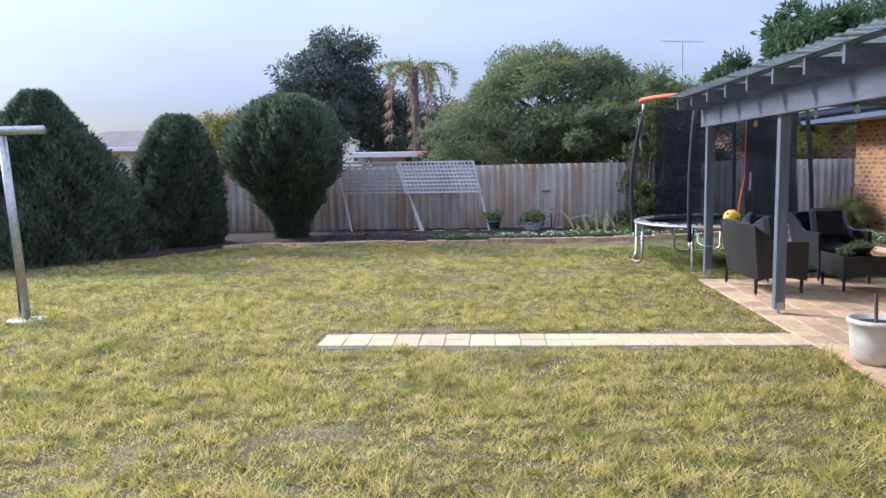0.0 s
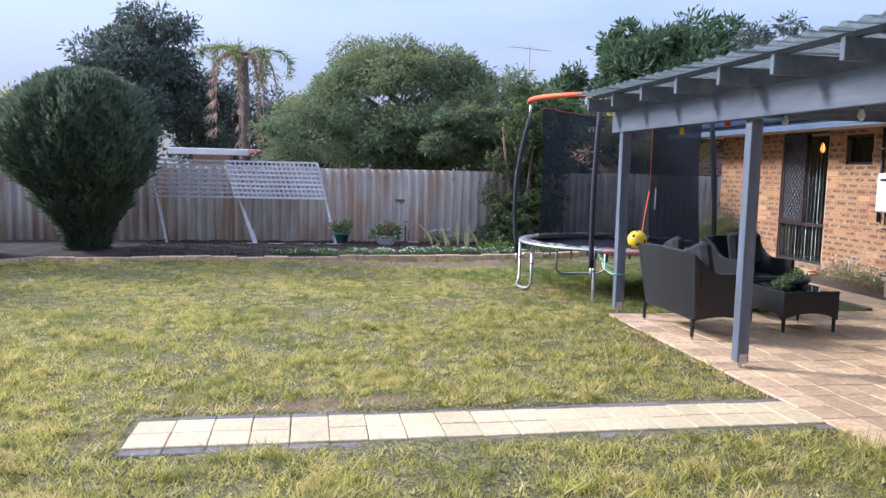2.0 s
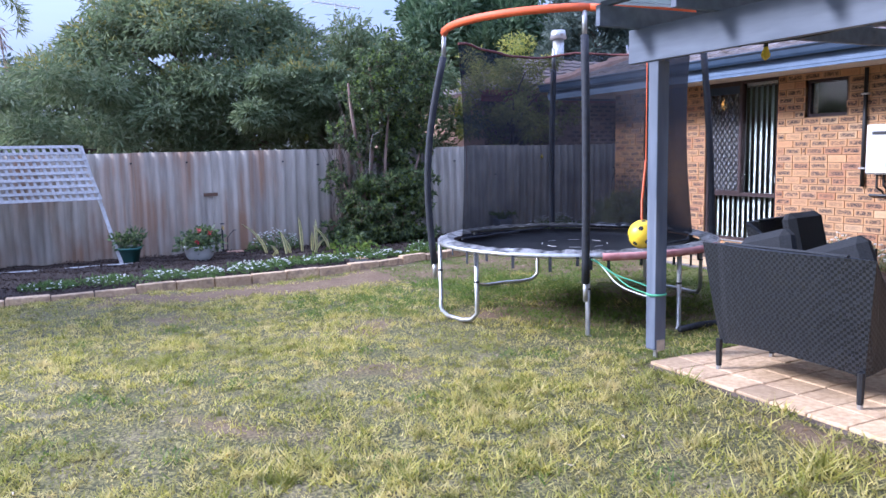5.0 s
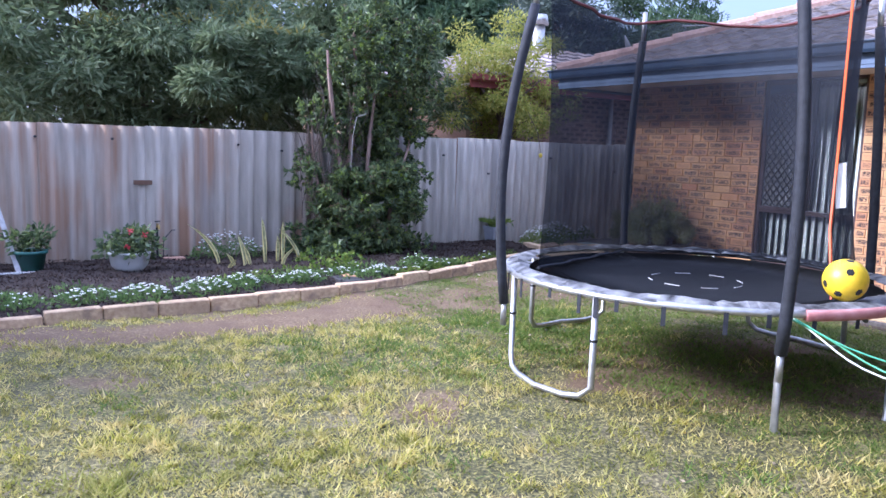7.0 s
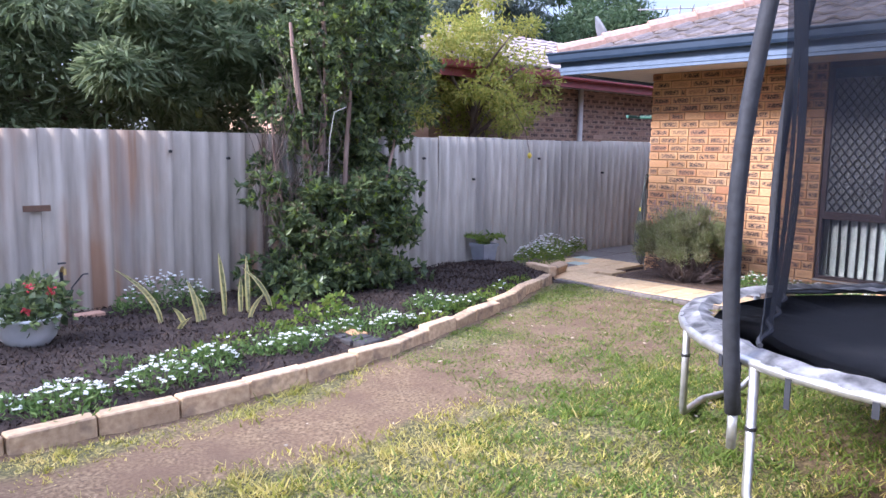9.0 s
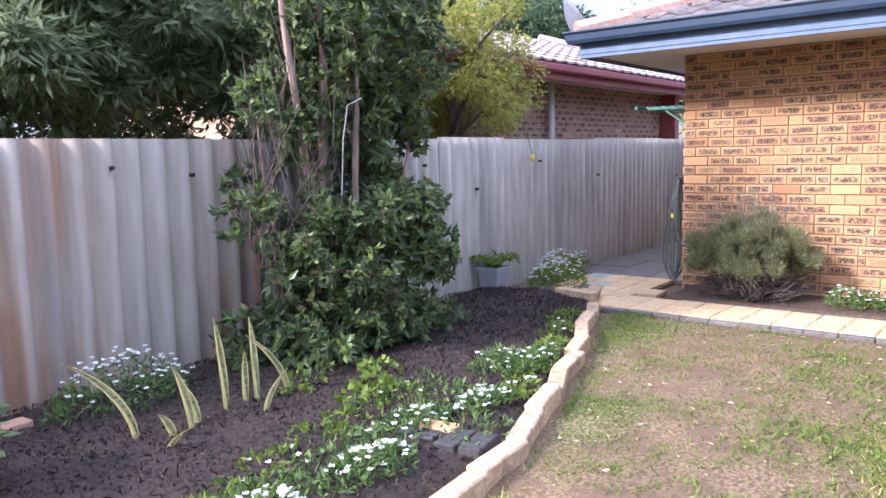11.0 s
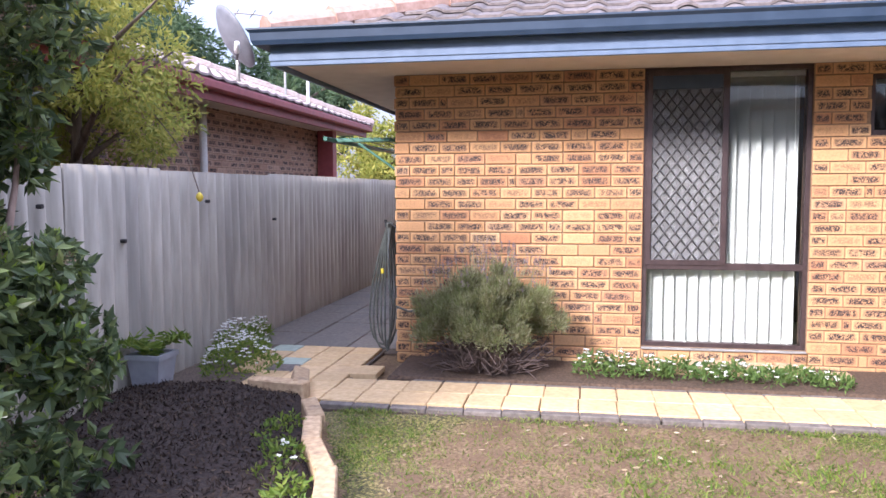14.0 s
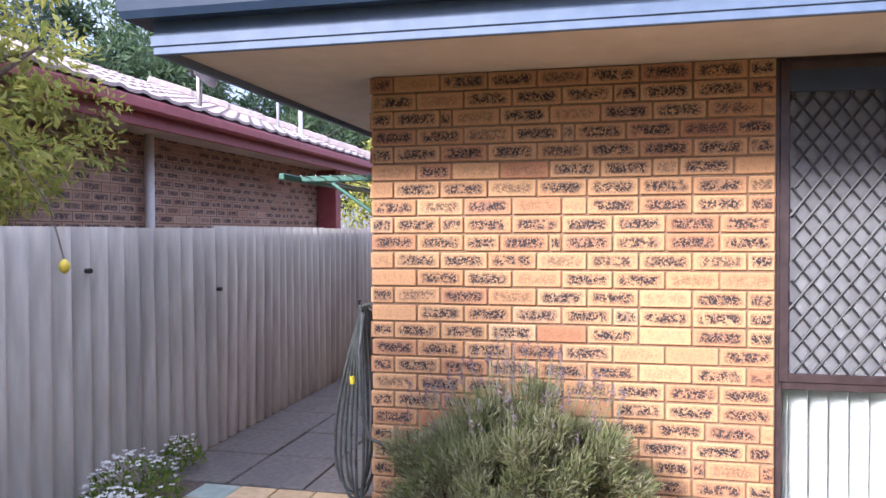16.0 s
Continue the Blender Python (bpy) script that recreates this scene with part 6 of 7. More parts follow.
    pts = np.repeat(heads, 40, 0) + rng.normal(0, 0.02, (len(heads) * 40, 3)) * np.array([1, 1, 0.5]) + np.array([0, 0, 0.03])
    seeds = leaf_mesh("seed_cluster", pts, rng.normal(size=pts.shape), 0.012, 0.009, mat_leaf("brown_seed_heads", [(0.10, 0.065, 0.04), (0.2, 0.14, 0.09), (0.26, 0.19, 0.13)], 0.1), t, rng, 0, 0.5)
    tagged(seeds, kind="stuff")


shrub_viburnum()


BLOOM_RNG = random.Random(77)


def flower_patch(label, cx, cy, rx, ry, height, flowers, seed, group="white flower clumps", z=0.06, leaf_mat=None, cat="flowers", dens=1700, leaf=(0.05, 0.016)):
    rng = np.random.default_rng(seed)
    t = thing("flower_clump", label, cat, group)
    n = int(dens * rx * ry * 3.14) + (160 if dens > 1000 else 45)
    a, r = rng.uniform(0, 6.283, n), np.sqrt(rng.random(n))
    x, y = cx + rx * r * np.cos(a), cy + ry * r * np.sin(a)
    h = height * (1 - 0.7 * r ** 2) * rng.uniform(0.2, 1.0, n)
    p = np.stack([x, y, z + h], 1)
    d = np.stack([0.5 * np.cos(a), 0.5 * np.sin(a), np.full(n, 0.6)], 1)
    leaf_mesh("foliage", p, d, leaf[0], leaf[1], leaf_mat or M_BEDWEED, t, rng, 0, 0.7)
    if flowers:
        m = flowers
        a, r = rng.uniform(0, 6.283, m), np.sqrt(rng.random(m))
        q = np.stack([cx + rx * r * np.cos(a), cy + ry * r * np.sin(a), z + height * (1.12 - 0.65 * r ** 2) * rng.uniform(0.85, 1.1, m)], 1)
        q = np.repeat(q, 6, 0)
        k = np.tile(np.arange(6) * 1.047, m)
        d = np.stack([np.cos(k), np.sin(k), np.full(len(k), 0.25)], 1)
        leaf_mesh("blossoms", q, d, 0.017, 0.014, M_PETAL, t, rng, 0, 0.12)
    return t


for i, (x, y, rx, ry, h, f) in enumerate(((0.72, 15.42, 0.22, 0.18, 0.12, 64), (1.22, 15.42, 0.24, 0.16, 0.13, 72), (1.62, 15.62, 0.16, 0.14, 0.12, 40), (2.18, 15.62, 0.26, 0.14, 0.11, 48), (2.75, 15.85, 0.2, 0.14, 0.08, 24), (3.15, 15.72, 0.22, 0.10, 0.10, 44), (0.3, 15.5, 0.25, 0.2, 0.1, 44), (-0.3, 15.6, 0.3, 0.25, 0.08, 30), (-0.9, 15.5, 0.3, 0.2, 0.08, 22), (4.0, 15.95, 0.35, 0.1, 0.1, 18), (3.75, 16.0, 0.2, 0.2, 0.16, 16), (2.05, 17.35, 0.42, 0.25, 0.28, 80))):
    flower_patch("low white alyssum flowers in the bed", x, y, rx, ry, h, f, 100 + i)
for i, (x, y, rx, ry, h, f) in enumerate(((6.72, 17.32, 0.34, 0.28, 0.26, 100), (7.25, 17.58, 0.36, 0.22, 0.28, 90), (7.98, 17.74, 0.2, 0.1, 0.2, 30))):
    flower_patch("white flowering bush against the grey fence", x, y, rx, ry, h, f, 130 + i, "side flower bushes", 0.02, M_WEED)
for i in range(9):
    flower_patch("small white daisies along the brick wall", 6.98 + 0.06 * math.sin(3 * i), 14.72 - 0.2 * i, 0.16, 0.14, 0.17 - 0.012 * i, 20 if i < 6 else 9, 150 + i, "daisies by the wall", 0.05)
for i in range(5):
    flower_patch("leafy flowering plants beside the patio wall", 7.1, 12.3 - 0.36 * i, 0.24, 0.22, 0.32 + 0.04 * math.sin(2 * i), 34, 170 + i, "plants by the patio", 0.05, M_LAV)
for i in range(11):
    x = -1.0 + 0.42 * i
    flower_patch("low green weeds on the bed soil", x, float(edge_y(x)) + 0.5 + 0.35 * math.sin(2.7 * i), 0.22, 0.16, 0.07, 0, 190 + i, "bed weeds", 0.07, M_BEDWEED, "weeds", 350)
for i, (x, y) in enumerate(((2.95, 16.35), (3.2, 16.5), (2.75, 16.7), (2.7, 16.2))):
    flower_patch("broad-leaved green weeds below the shrub", x, y, 0.15, 0.12, 0.15, 0, 220 + i, "broad-leaved weeds", 0.07, M_WEED, "weeds", 10, (0.05, 0.05))
for i in range(13):
    x = 3.35 + 0.17 * i
    flower_patch("bright green weeds along the edging stones", x, float(edge_y(x)) + 0.24 + 0.05 * math.sin(4.1 * i), 0.13, 0.1, 0.07 + 0.03 * math.sin(2.3 * i), 5 if i % 4 == 1 else 0, 240 + i, "edging weeds", 0.05, M_WEED, "weeds", 900, (0.042, 0.018))


for i in range(11):
    x = 1.45 + 0.17 * i
    flower_patch("spreading green groundcover between the flowers", x, 15.78 + 0.05 * i * 0.6 + 0.16 * math.sin(2.9 * i), 0.2, 0.15, 0.09, 6 if i % 3 == 0 else 0, 280 + i, "bed groundcover", 0.06, M_WEED if i % 2 else M_BEDWEED, "weeds", 800, (0.045, 0.018))


def snake_plant():
    t = thing("snake_plant", "variegated yellow-edged snake plant leaves in the bed", "plant")
    edge = mat_leaf("yellow_leaf_margin", [(0.80, 0.76, 0.40), (0.86, 0.81, 0.52)], 0.3)
    core = mat_rough("banded_green_leaf", (0.16, 0.22, 0.09), (0.80, 0.78, 0.52), 38.0, 0.5, 0, 0.1, 6.0, None, 0.5, 0.6, (0.3, 0.3, 1.6))
    rng = random.Random(5)
    for k, (x, y, h, lx, ly) in enumerate(((1.72, 16.5, 0.62, -0.34, 0.02), (1.98, 16.45, 0.46, -0.07, 0.05), (2.05, 16.5, 0.36, -0.12, 0.0), (2.22, 16.5, 0.68, -0.03, 0.04), (2.42, 16.5, 0.62, 0.04, 0.1), (2.6, 16.45, 0.52, -0.22, 0.1), (2.38, 16.55, 0.42, 0.0, 0.0), (1.85, 16.4, 0.26, -0.12, -0.05), (2.35, 16.35, 0.3, 0.16, 0.0), (1.75, 16.3, 0.2, 0.05, -0.12))):
        x, y, lx, h = x + 0.05, y + 0.22, 0.95 * lx, 0.92 * h
        for name, w, m, off in (("leaf", 0.015, core, 0.0), ("margin", 0.026, edge, 0.004)):
            bm = BM()
            rows = []
            for u in np.linspace(0, 1, 9):
                ww = w * (0.55 + 1.1 * u - 1.6 * u ** 3) if u < 1 else 0.002
                ww = max(0.002, ww)
                c = Vector((x + lx * u * u, y + ly * u * u + off, 0.04 + h * (u - 0.12 * u * u)))
                rows.append([bm.verts.new(c + Vector((-ww, 0.012 * (1 - u), 0))), bm.verts.new(c + Vector((0, -0.012 * (1 - u), 0))), bm.verts.new(c + Vector((ww, 0.012 * (1 - u), 0)))])
            for a, b in zip(rows, rows[1:]):
                bm.faces.new((a[0], a[1], b[1], b[0]))
                bm.faces.new((a[1], a[2], b[2], b[1]))
            bmesh.ops.solidify(bm, geom=bm.faces[:], thickness=0.003)
            if name == "leaf":
                leaf = part("leaf", bm, m, t, "", True)
            else:
                part("margin", bm, m, leaf, "yellow leaf margin", True)


snake_plant()


def lavender():
    rng = np.random.default_rng(81)
    t = thing("lavender_bush", "rounded grey-green lavender bush against the brick wall", "shrub")
    cx, cy = 7.0, 15.5
    bm = BM()
    for k in range(520):
        a, r = rng.uniform(0, 6.283), rng.uniform(0.1, 1.0)
        bx, by = cx + 0.12 * r * math.cos(a), cy + 0.2 * r * math.sin(a)
        ex, ey, ez = cx + 0.42 * r * math.cos(a), cy + 0.56 * r * math.sin(a), 0.06 + 0.36 * (1 - 0.5 * r) * rng.uniform(0.2, 1)
        jx, jy = rng.normal(0, 0.05, 2)
        tube(bm, [(bx, by, 0.03), ((bx + ex) / 2 + jx, (by + ey) / 2 + jy, ez * rng.uniform(0.5, 1.3)), (ex, ey, max(0.05, ez + rng.normal(0, 0.05)))], [0.006, 0.004, 0.0022], 4)
    woody = part("stem_cluster", bm, mat_rough("dark_lavender_wood", (0.05, 0.035, 0.03), (0.15, 0.11, 0.10), 30.0, 0.95), t, "brown woody stems")
    tagged(woody, kind="stuff")
    c = []
    while len(c) < 125:
        d = rng.normal(size=3)
        d /= np.linalg.norm(d)
        if d[2] < -0.15:
            continue
        q = rng.uniform(0.6, 1.0) * (1 + 0.16 * math.sin(6 * d[0] + 5 * d[1]))
        c.append((cx + 0.36 * q * d[0], cy + 0.52 * q * d[1], 0.36 + 0.40 * q * d[2], rng.uniform(0.06, 0.10)))
    p, d = clump_points(rng, c, 300, 1.0, 0.2)
    leaf_mesh("leaves", p, d * 0.5 + np.array([0, 0, 0.7]) + 0.8 * (p - np.array([cx, cy, 0.3])), 0.046, 0.0075, M_LAV, t, rng, 0, 0.4)
    k = 150
    a, r = rng.uniform(0, 6.283, k), np.sqrt(rng.random(k)) * 0.85
    q = np.stack([cx + 0.36 * r * np.cos(a), cy + 0.5 * r * np.sin(a), 0.30 + 0.50 * np.sqrt(1 - r ** 2)], 1)
    bm = BM()
    tips = []
    for i in range(k):
        e = q[i] + np.array([0.06 * math.cos(a[i]) * r[i], 0.08 * math.sin(a[i]) * r[i], rng.uniform(0.08, 0.2)])
        tube(bm, [tuple(q[i]), tuple(e)], 0.0016, 4)
        tips.append(e)
    tagged(part("stalks", bm, M_LAV, t), kind="stuff")
    pts = np.repeat(np.array(tips), 12, 0) + np.tile(np.stack([np.zeros(12), np.zeros(12), np.linspace(0, 0.045, 12)], 1), (k, 1))
    spikes = leaf_mesh("flower_spikes", pts, np.tile(np.array([0, 0, 0.5]), (len(pts), 1)), 0.014, 0.008, M_LAVFLOWER, t, rng, 0, 0.8)
    tagged(spikes, kind="stuff")


lavender()


def ferny_leaves(parent, name, x, y, z, count, length, mat, seed, up=0.8, width=0.02):
    rng = np.random.default_rng(seed)
    pts, ways = [], []
    for k in range(count):
        a = rng.uniform(0, 6.283)
        for u in np.linspace(0.1, 1, 9):
            c = np.array([x + length * u * math.cos(a) * 0.7, y + length * u * math.sin(a) * 0.7, z + length * up * (u - 0.6 * u * u)])
            for s in (-1, 1):
                pts.append(c)
                ways.append([-math.sin(a) * s, math.cos(a) * s, 0.3])
    return leaf_mesh(name, np.array(pts), np.array(ways), length * 0.25, width, mat, parent, rng, 0, 0.25)


def planter_box(x, y):
    t = thing("planter_box", "small grey square planter with a leafy fern", "planter")
    m = mat_rough("grey_plastic_planter", (0.28, 0.3, 0.33), (0.4, 0.42, 0.45), 10.0, 0.5)
    bm = BM()
    lathe(bm, [(0.13, 0), (0.165, 0.2), (0.18, 0.2), (0.18, 0.235), (0.15, 0.235), (0.14, 0.19), (0.02, 0.19)], 4)
    part("box", bm, m, t).matrix_basis = pose(x, y, 0.05, 0, 0, 45)
    ferny_leaves(t, "fern_leaves", x, y, 0.25, 26, 0.34, M_WEED, 91)


planter_box(6.14, 17.7)


def white_pot(x, y):
    t = thing("flower_pot", "white bowl pot with a dark leafy geranium", "plant pot")
    part("pot", lathe(BM(), [(0.10, 0), (0.17, 0.08), (0.2, 0.2), (0.21, 0.21), (0.19, 0.22), (0.16, 0.19), (0.02, 0.19)], 22, (x, y, 0.07)), mat_rough("chipped_white_glaze", (0.55, 0.55, 0.53), (0.75, 0.75, 0.73), 9.0, 0.4), t, "", True)
    rng = np.random.default_rng(92)
    p, d = clump_points(rng, [(x, y, 0.38, 0.2), (x - 0.15, y, 0.33, 0.16), (x + 0.17, y + 0.03, 0.34, 0.16), (x, y - 0.12, 0.3, 0.14), (x + 0.1, y + 0.1, 0.44, 0.13)], 150, 0.8, 0.3)
    leaf_mesh("leaves", p, d, 0.06, 0.05, M_VIB, t, rng, 0.1, 0.6)
    leaf_mesh("red_blooms", np.repeat(np.array([(x - 0.02, y - 0.16, 0.5), (x - 0.05, y - 0.17, 0.35), (x + 0.12, y - 0.1, 0.45)]), 14, 0) + rng.normal(0, 0.012, (42, 3)), np.tile(np.array([0, -0.3, 0.3]), (42, 1)), 0.03, 0.025, mat_leaf("red_petals", [(0.5, 0.05, 0.07), (0.6, 0.1, 0.12)], 0.3), t, rng, 0, 0.7)


white_pot(0.88, 16.75)


def green_pot(x, y):
    t = thing("flower_pot", "dark green plastic pot with a leafy plant", "plant pot")
    part("pot", lathe(BM(), [(0.1, 0), (0.14, 0.2), (0.155, 0.2), (0.155, 0.23), (0.13, 0.23), (0.12, 0.19), (0.02, 0.19)], 18, (x, y, 0.06)), mat_plain("dark_green_plastic", (0.03, 0.12, 0.1), 0.5), t, "", True)
    rng = np.random.default_rng(93)
    p, d = clump_points(rng, [(x, y, 0.36, 0.16), (x + 0.1, y, 0.42, 0.14), (x - 0.1, y, 0.4, 0.13)], 110, 0.9, 0.3)
    leaf_mesh("leaves", p, d, 0.07, 0.035, M_VIB, t, rng, 0, 0.6)


green_pot(0.05, 17.1)


def garden_tap(x, y):
    t = thing("garden_tap", "thin standpipe with a brass garden tap", "tap")
    part("standpipe", tube(BM(), [(x, y, 0), (x, y, 0.42)], 0.014, 8), M_BLACK, t)
    part("tap_body", tube(BM(), [(x, y, 0.42), (x, y - 0.03, 0.45), (x, y - 0.08, 0.44), (x, y - 0.09, 0.40)], 0.014, 8), mat_plain("brass", (0.45, 0.32, 0.12), 0.35, 0.9), t)
    part("tap_handle", tube(BM(), [(x - 0.03, y - 0.02, 0.485), (x + 0.03, y - 0.02, 0.485)], 0.008, 6), M_BLACK, t)
    part("sprinkler_hook", tube(BM(), [(x + 0.06, y, 0.0), (x + 0.07, y, 0.28), (x + 0.16, y, 0.38), (x + 0.2, y, 0.38)], 0.006, 6), M_BLACK, t)


garden_tap(1.36, 17.66)
LOOSE_BRICKS = [(1.5, 17.5, 5, M_BRICK_FAR, "loose red-brown brick lying by the tap"), (2.74, 15.70, -80, M_BRICK, "orange brick laid flat on the bed soil")]
M_CHARCOAL = mat_rough("charcoal_brick", (0.025, 0.023, 0.023), (0.07, 0.064, 0.062), 30.0, 0.9, 0, 0.3, 2.0)
LOOSE_BRICKS += [(x, y, a, M_CHARCOAL, "charcoal brick laid flat beside the edging") for x, y, a in ((2.61, 15.72, -80), (2.66, 15.535, 8), (2.68, 15.415, 11))]
for x, y, a, m, say in LOOSE_BRICKS:
    b = solid("loose_brick", box(BM(), (-0.11, -0.055, 0), (0.11, 0.055, 0.05), 0.006), m, say, "brick", "loose bricks")
    b.matrix_basis = pose(x, y, 0.045, 0, 0, a)


lantern = thing("hanging_lantern", "small green glass lantern with dark frame hung in the tree", "lantern", at=pose(2.95, 18.55, 1.68))
part("glass", lathe(BM(), [(0.004, 0), (0.036, 0.004), (0.04, 0.06), (0.036, 0.11), (0.004, 0.115)], 6), mat_rough("yellow_green_glass", (0.12, 0.14, 0.03), (0.28, 0.30, 0.09), 30.0, 0.25), lantern, "", True)
part("cap", lathe(BM(), [(0.05, 0.11), (0.025, 0.145), (0.004, 0.16)], 6), M_BLACK, lantern, "", True)
part("hook", tube(BM(), [(0, 0, 0.15), (0, 0, 0.45)], 0.004, 5), M_BLACK, lantern)

fence_bits = thing("gate_latch", "rusty bolt and strap on the back fence", "latch")
part("strap", box(BM(), (1.16, 17.845, 0.88), (1.36, 17.865, 0.93), 0.003), mat_plain("rusty_iron", (0.14, 0.08, 0.05), 0.8), fence_bits)
for k, (x, z) in enumerate(((0.95, 1.38), (2.35, 1.36), (2.9, 1.3), (0.2, 1.38), (5.3, 1.3), (6.1, 1.05), (7.3, 1.3), (8.7, 1.1))):
    b = solid("fence_bolt", cyl(BM(), (x, 17.84, z), (x, 17.875, z), 0.014, 0.014, 8), M_BLACK, "dark bolt head on the corrugated fence", "bolt", "fence bolts")


# ---- patio furniture ----
def wicker_shell(bm, hw, depth, back, arm, z0):
    """Curved tub: back and arms in one swept wall with thickness, flaring upwards."""
    n = 28
    rings = []
    for i in range(n + 1):
        u = i / n
        s = 2 * u - 1
        if abs(s) > 0.55:
            k = (abs(s) - 0.55) / 0.45
            x, y = 0.08 + (depth - 0.08) * k, math.copysign(hw, s)
        else:
            ang = s / 0.55 * math.pi / 2
            x, y = 0.08 * (1 - math.cos(ang)), hw * math.sin(ang) ** 1.0
            y = hw * (math.sin(ang) * 0.55 + 0.45 * (s / 0.55))
        h = back if abs(s) < 0.5 else arm + (back - arm) * max(0, 1 - (abs(s) - 0.5) / 0.2) ** 1.5
        flare = 0.085 if abs(s) < 0.55 else 0.02
        d = Vector((-1 if abs(s) < 0.55 else 0, 0 if abs(s) < 0.5 else math.copysign(1, s), 0))
        base, top = Vector((x, y, z0)), Vector((x, y, h)) + d * flare
        nrm = Vector((-1, 0, 0)) if abs(s) < 0.5 else Vector((0, math.copysign(1, s), 0))
        arch = 0.04 * math.sin(math.pi * ((s / 0.5 + 1) / 2 if abs(s) < 0.5 else (abs(s) - 0.5) / 0.5))
        base.z += arch
        rings.append([bm.verts.new(base), bm.verts.new(base.lerp(top, 0.5) + d * 0.004), bm.verts.new(top), bm.verts.new(top - nrm * 0.05), bm.verts.new(base - nrm * 0.05)])
    for a, b in zip(rings, rings[1:]):
        for k in range(5):
            bm.faces.new((a[k], a[(k + 1) % 5], b[(k + 1) % 5], b[k]))
    bm.faces.new(rings[0][::-1])
    bm.faces.new(rings[-1])
    return bm


M_WEAVE, nt, b = material("woven_wicker")
tc = nt.nodes.new("ShaderNodeTexCoord")
ck = nt.nodes.new("ShaderNodeTexChecker")
ck.inputs["Scale"].default_value = 57.3
ck.inputs["Color1"].default_value, ck.inputs["Color2"].default_value = (0.002, 0.0025, 0.004, 1), (0.026, 0.028, 0.034, 1)
nt.links.new(tc.outputs["Object"], ck.inputs["Vector"])
nz = noise_node(nt, 40.0, 3.0)
nt.links.new(mix(nt, ck.outputs["Color"], (0.01, 0.011, 0.013), span(nt, nz.outputs["Fac"], 0.4, 0.7, 0.0, 0.25)), b.inputs["Base Color"])
b.inputs["Roughness"].default_value = 0.42
bump(nt, b, ck.outputs["Fac"], 0.5, 0.004)


def wicker_seat(label, hw, depth, back, arm, at, cat, cushions):
    t = thing("wicker_armchair" if hw < 0.4 else "wicker_loveseat", label, cat, "patio wicker set", "", at)
    part("shell", wicker_shell(BM(), hw, depth, back, arm, 0.17), M_WEAVE, t)
    part("seat", box(BM(), (0.06, -hw + 0.05, 0.22), (depth - 0.03, hw - 0.05, 0.33), 0.01), M_WEAVE, t)
    part("top_rim", tube(BM(), [(0.0, y, back) for y in np.linspace(-hw * 0.8, hw * 0.8, 8)], 0.014, 6), M_WICKER, t)
    for x in (0.05, depth - 0.05):
        for y in (-hw + 0.03, hw - 0.03):
            l = part("leg", cyl(BM(), (x, y, 0.025), (x, y, 0.2), 0.018, 0.022, 8), M_WICKER, t)
            part("foot", cyl(BM(), (x, y, -0.008), (x, y, 0.025), 0.016, 0.016, 8), M_STEEL, l, "pale metal foot")
    part("seat_cushion", box(BM(), (0.1, -hw + 0.06, 0.335), (depth - 0.02, hw - 0.06, 0.43), 0.03), M_CUSHION, t)
    return t


def cushion(label, m):
    t = solid("cushion", box(BM(), (-0.22, -0.06, -0.2), (0.22, 0.06, 0.2), 0.045), M_CUSHION, label, "cushion", "patio cushions")
    t.matrix_basis = m


wicker_seat("black wicker loveseat with its back to the lawn", 0.50, 0.62, 0.82, 0.62, pose(2.93, 9.33, 0.012, 0, 0, 3), "loveseat", 2)
wicker_seat("black wicker armchair beside the low table", 0.34, 0.62, 0.84, 0.62, pose(4.35, 10.55, 0.012, 0, 0, -80), "armchair", 1)
cushion("dark cushion propped on the wicker loveseat", pose(3.14, 9.58, 0.70, 0, 14, 80))
cushion("dark cushion slumped on the wicker loveseat", pose(3.16, 9.12, 0.68, 0, 20, 95))
cushion("dark cushion on the wicker armchair", pose(4.38, 10.30, 0.72, -14, 0, 8))


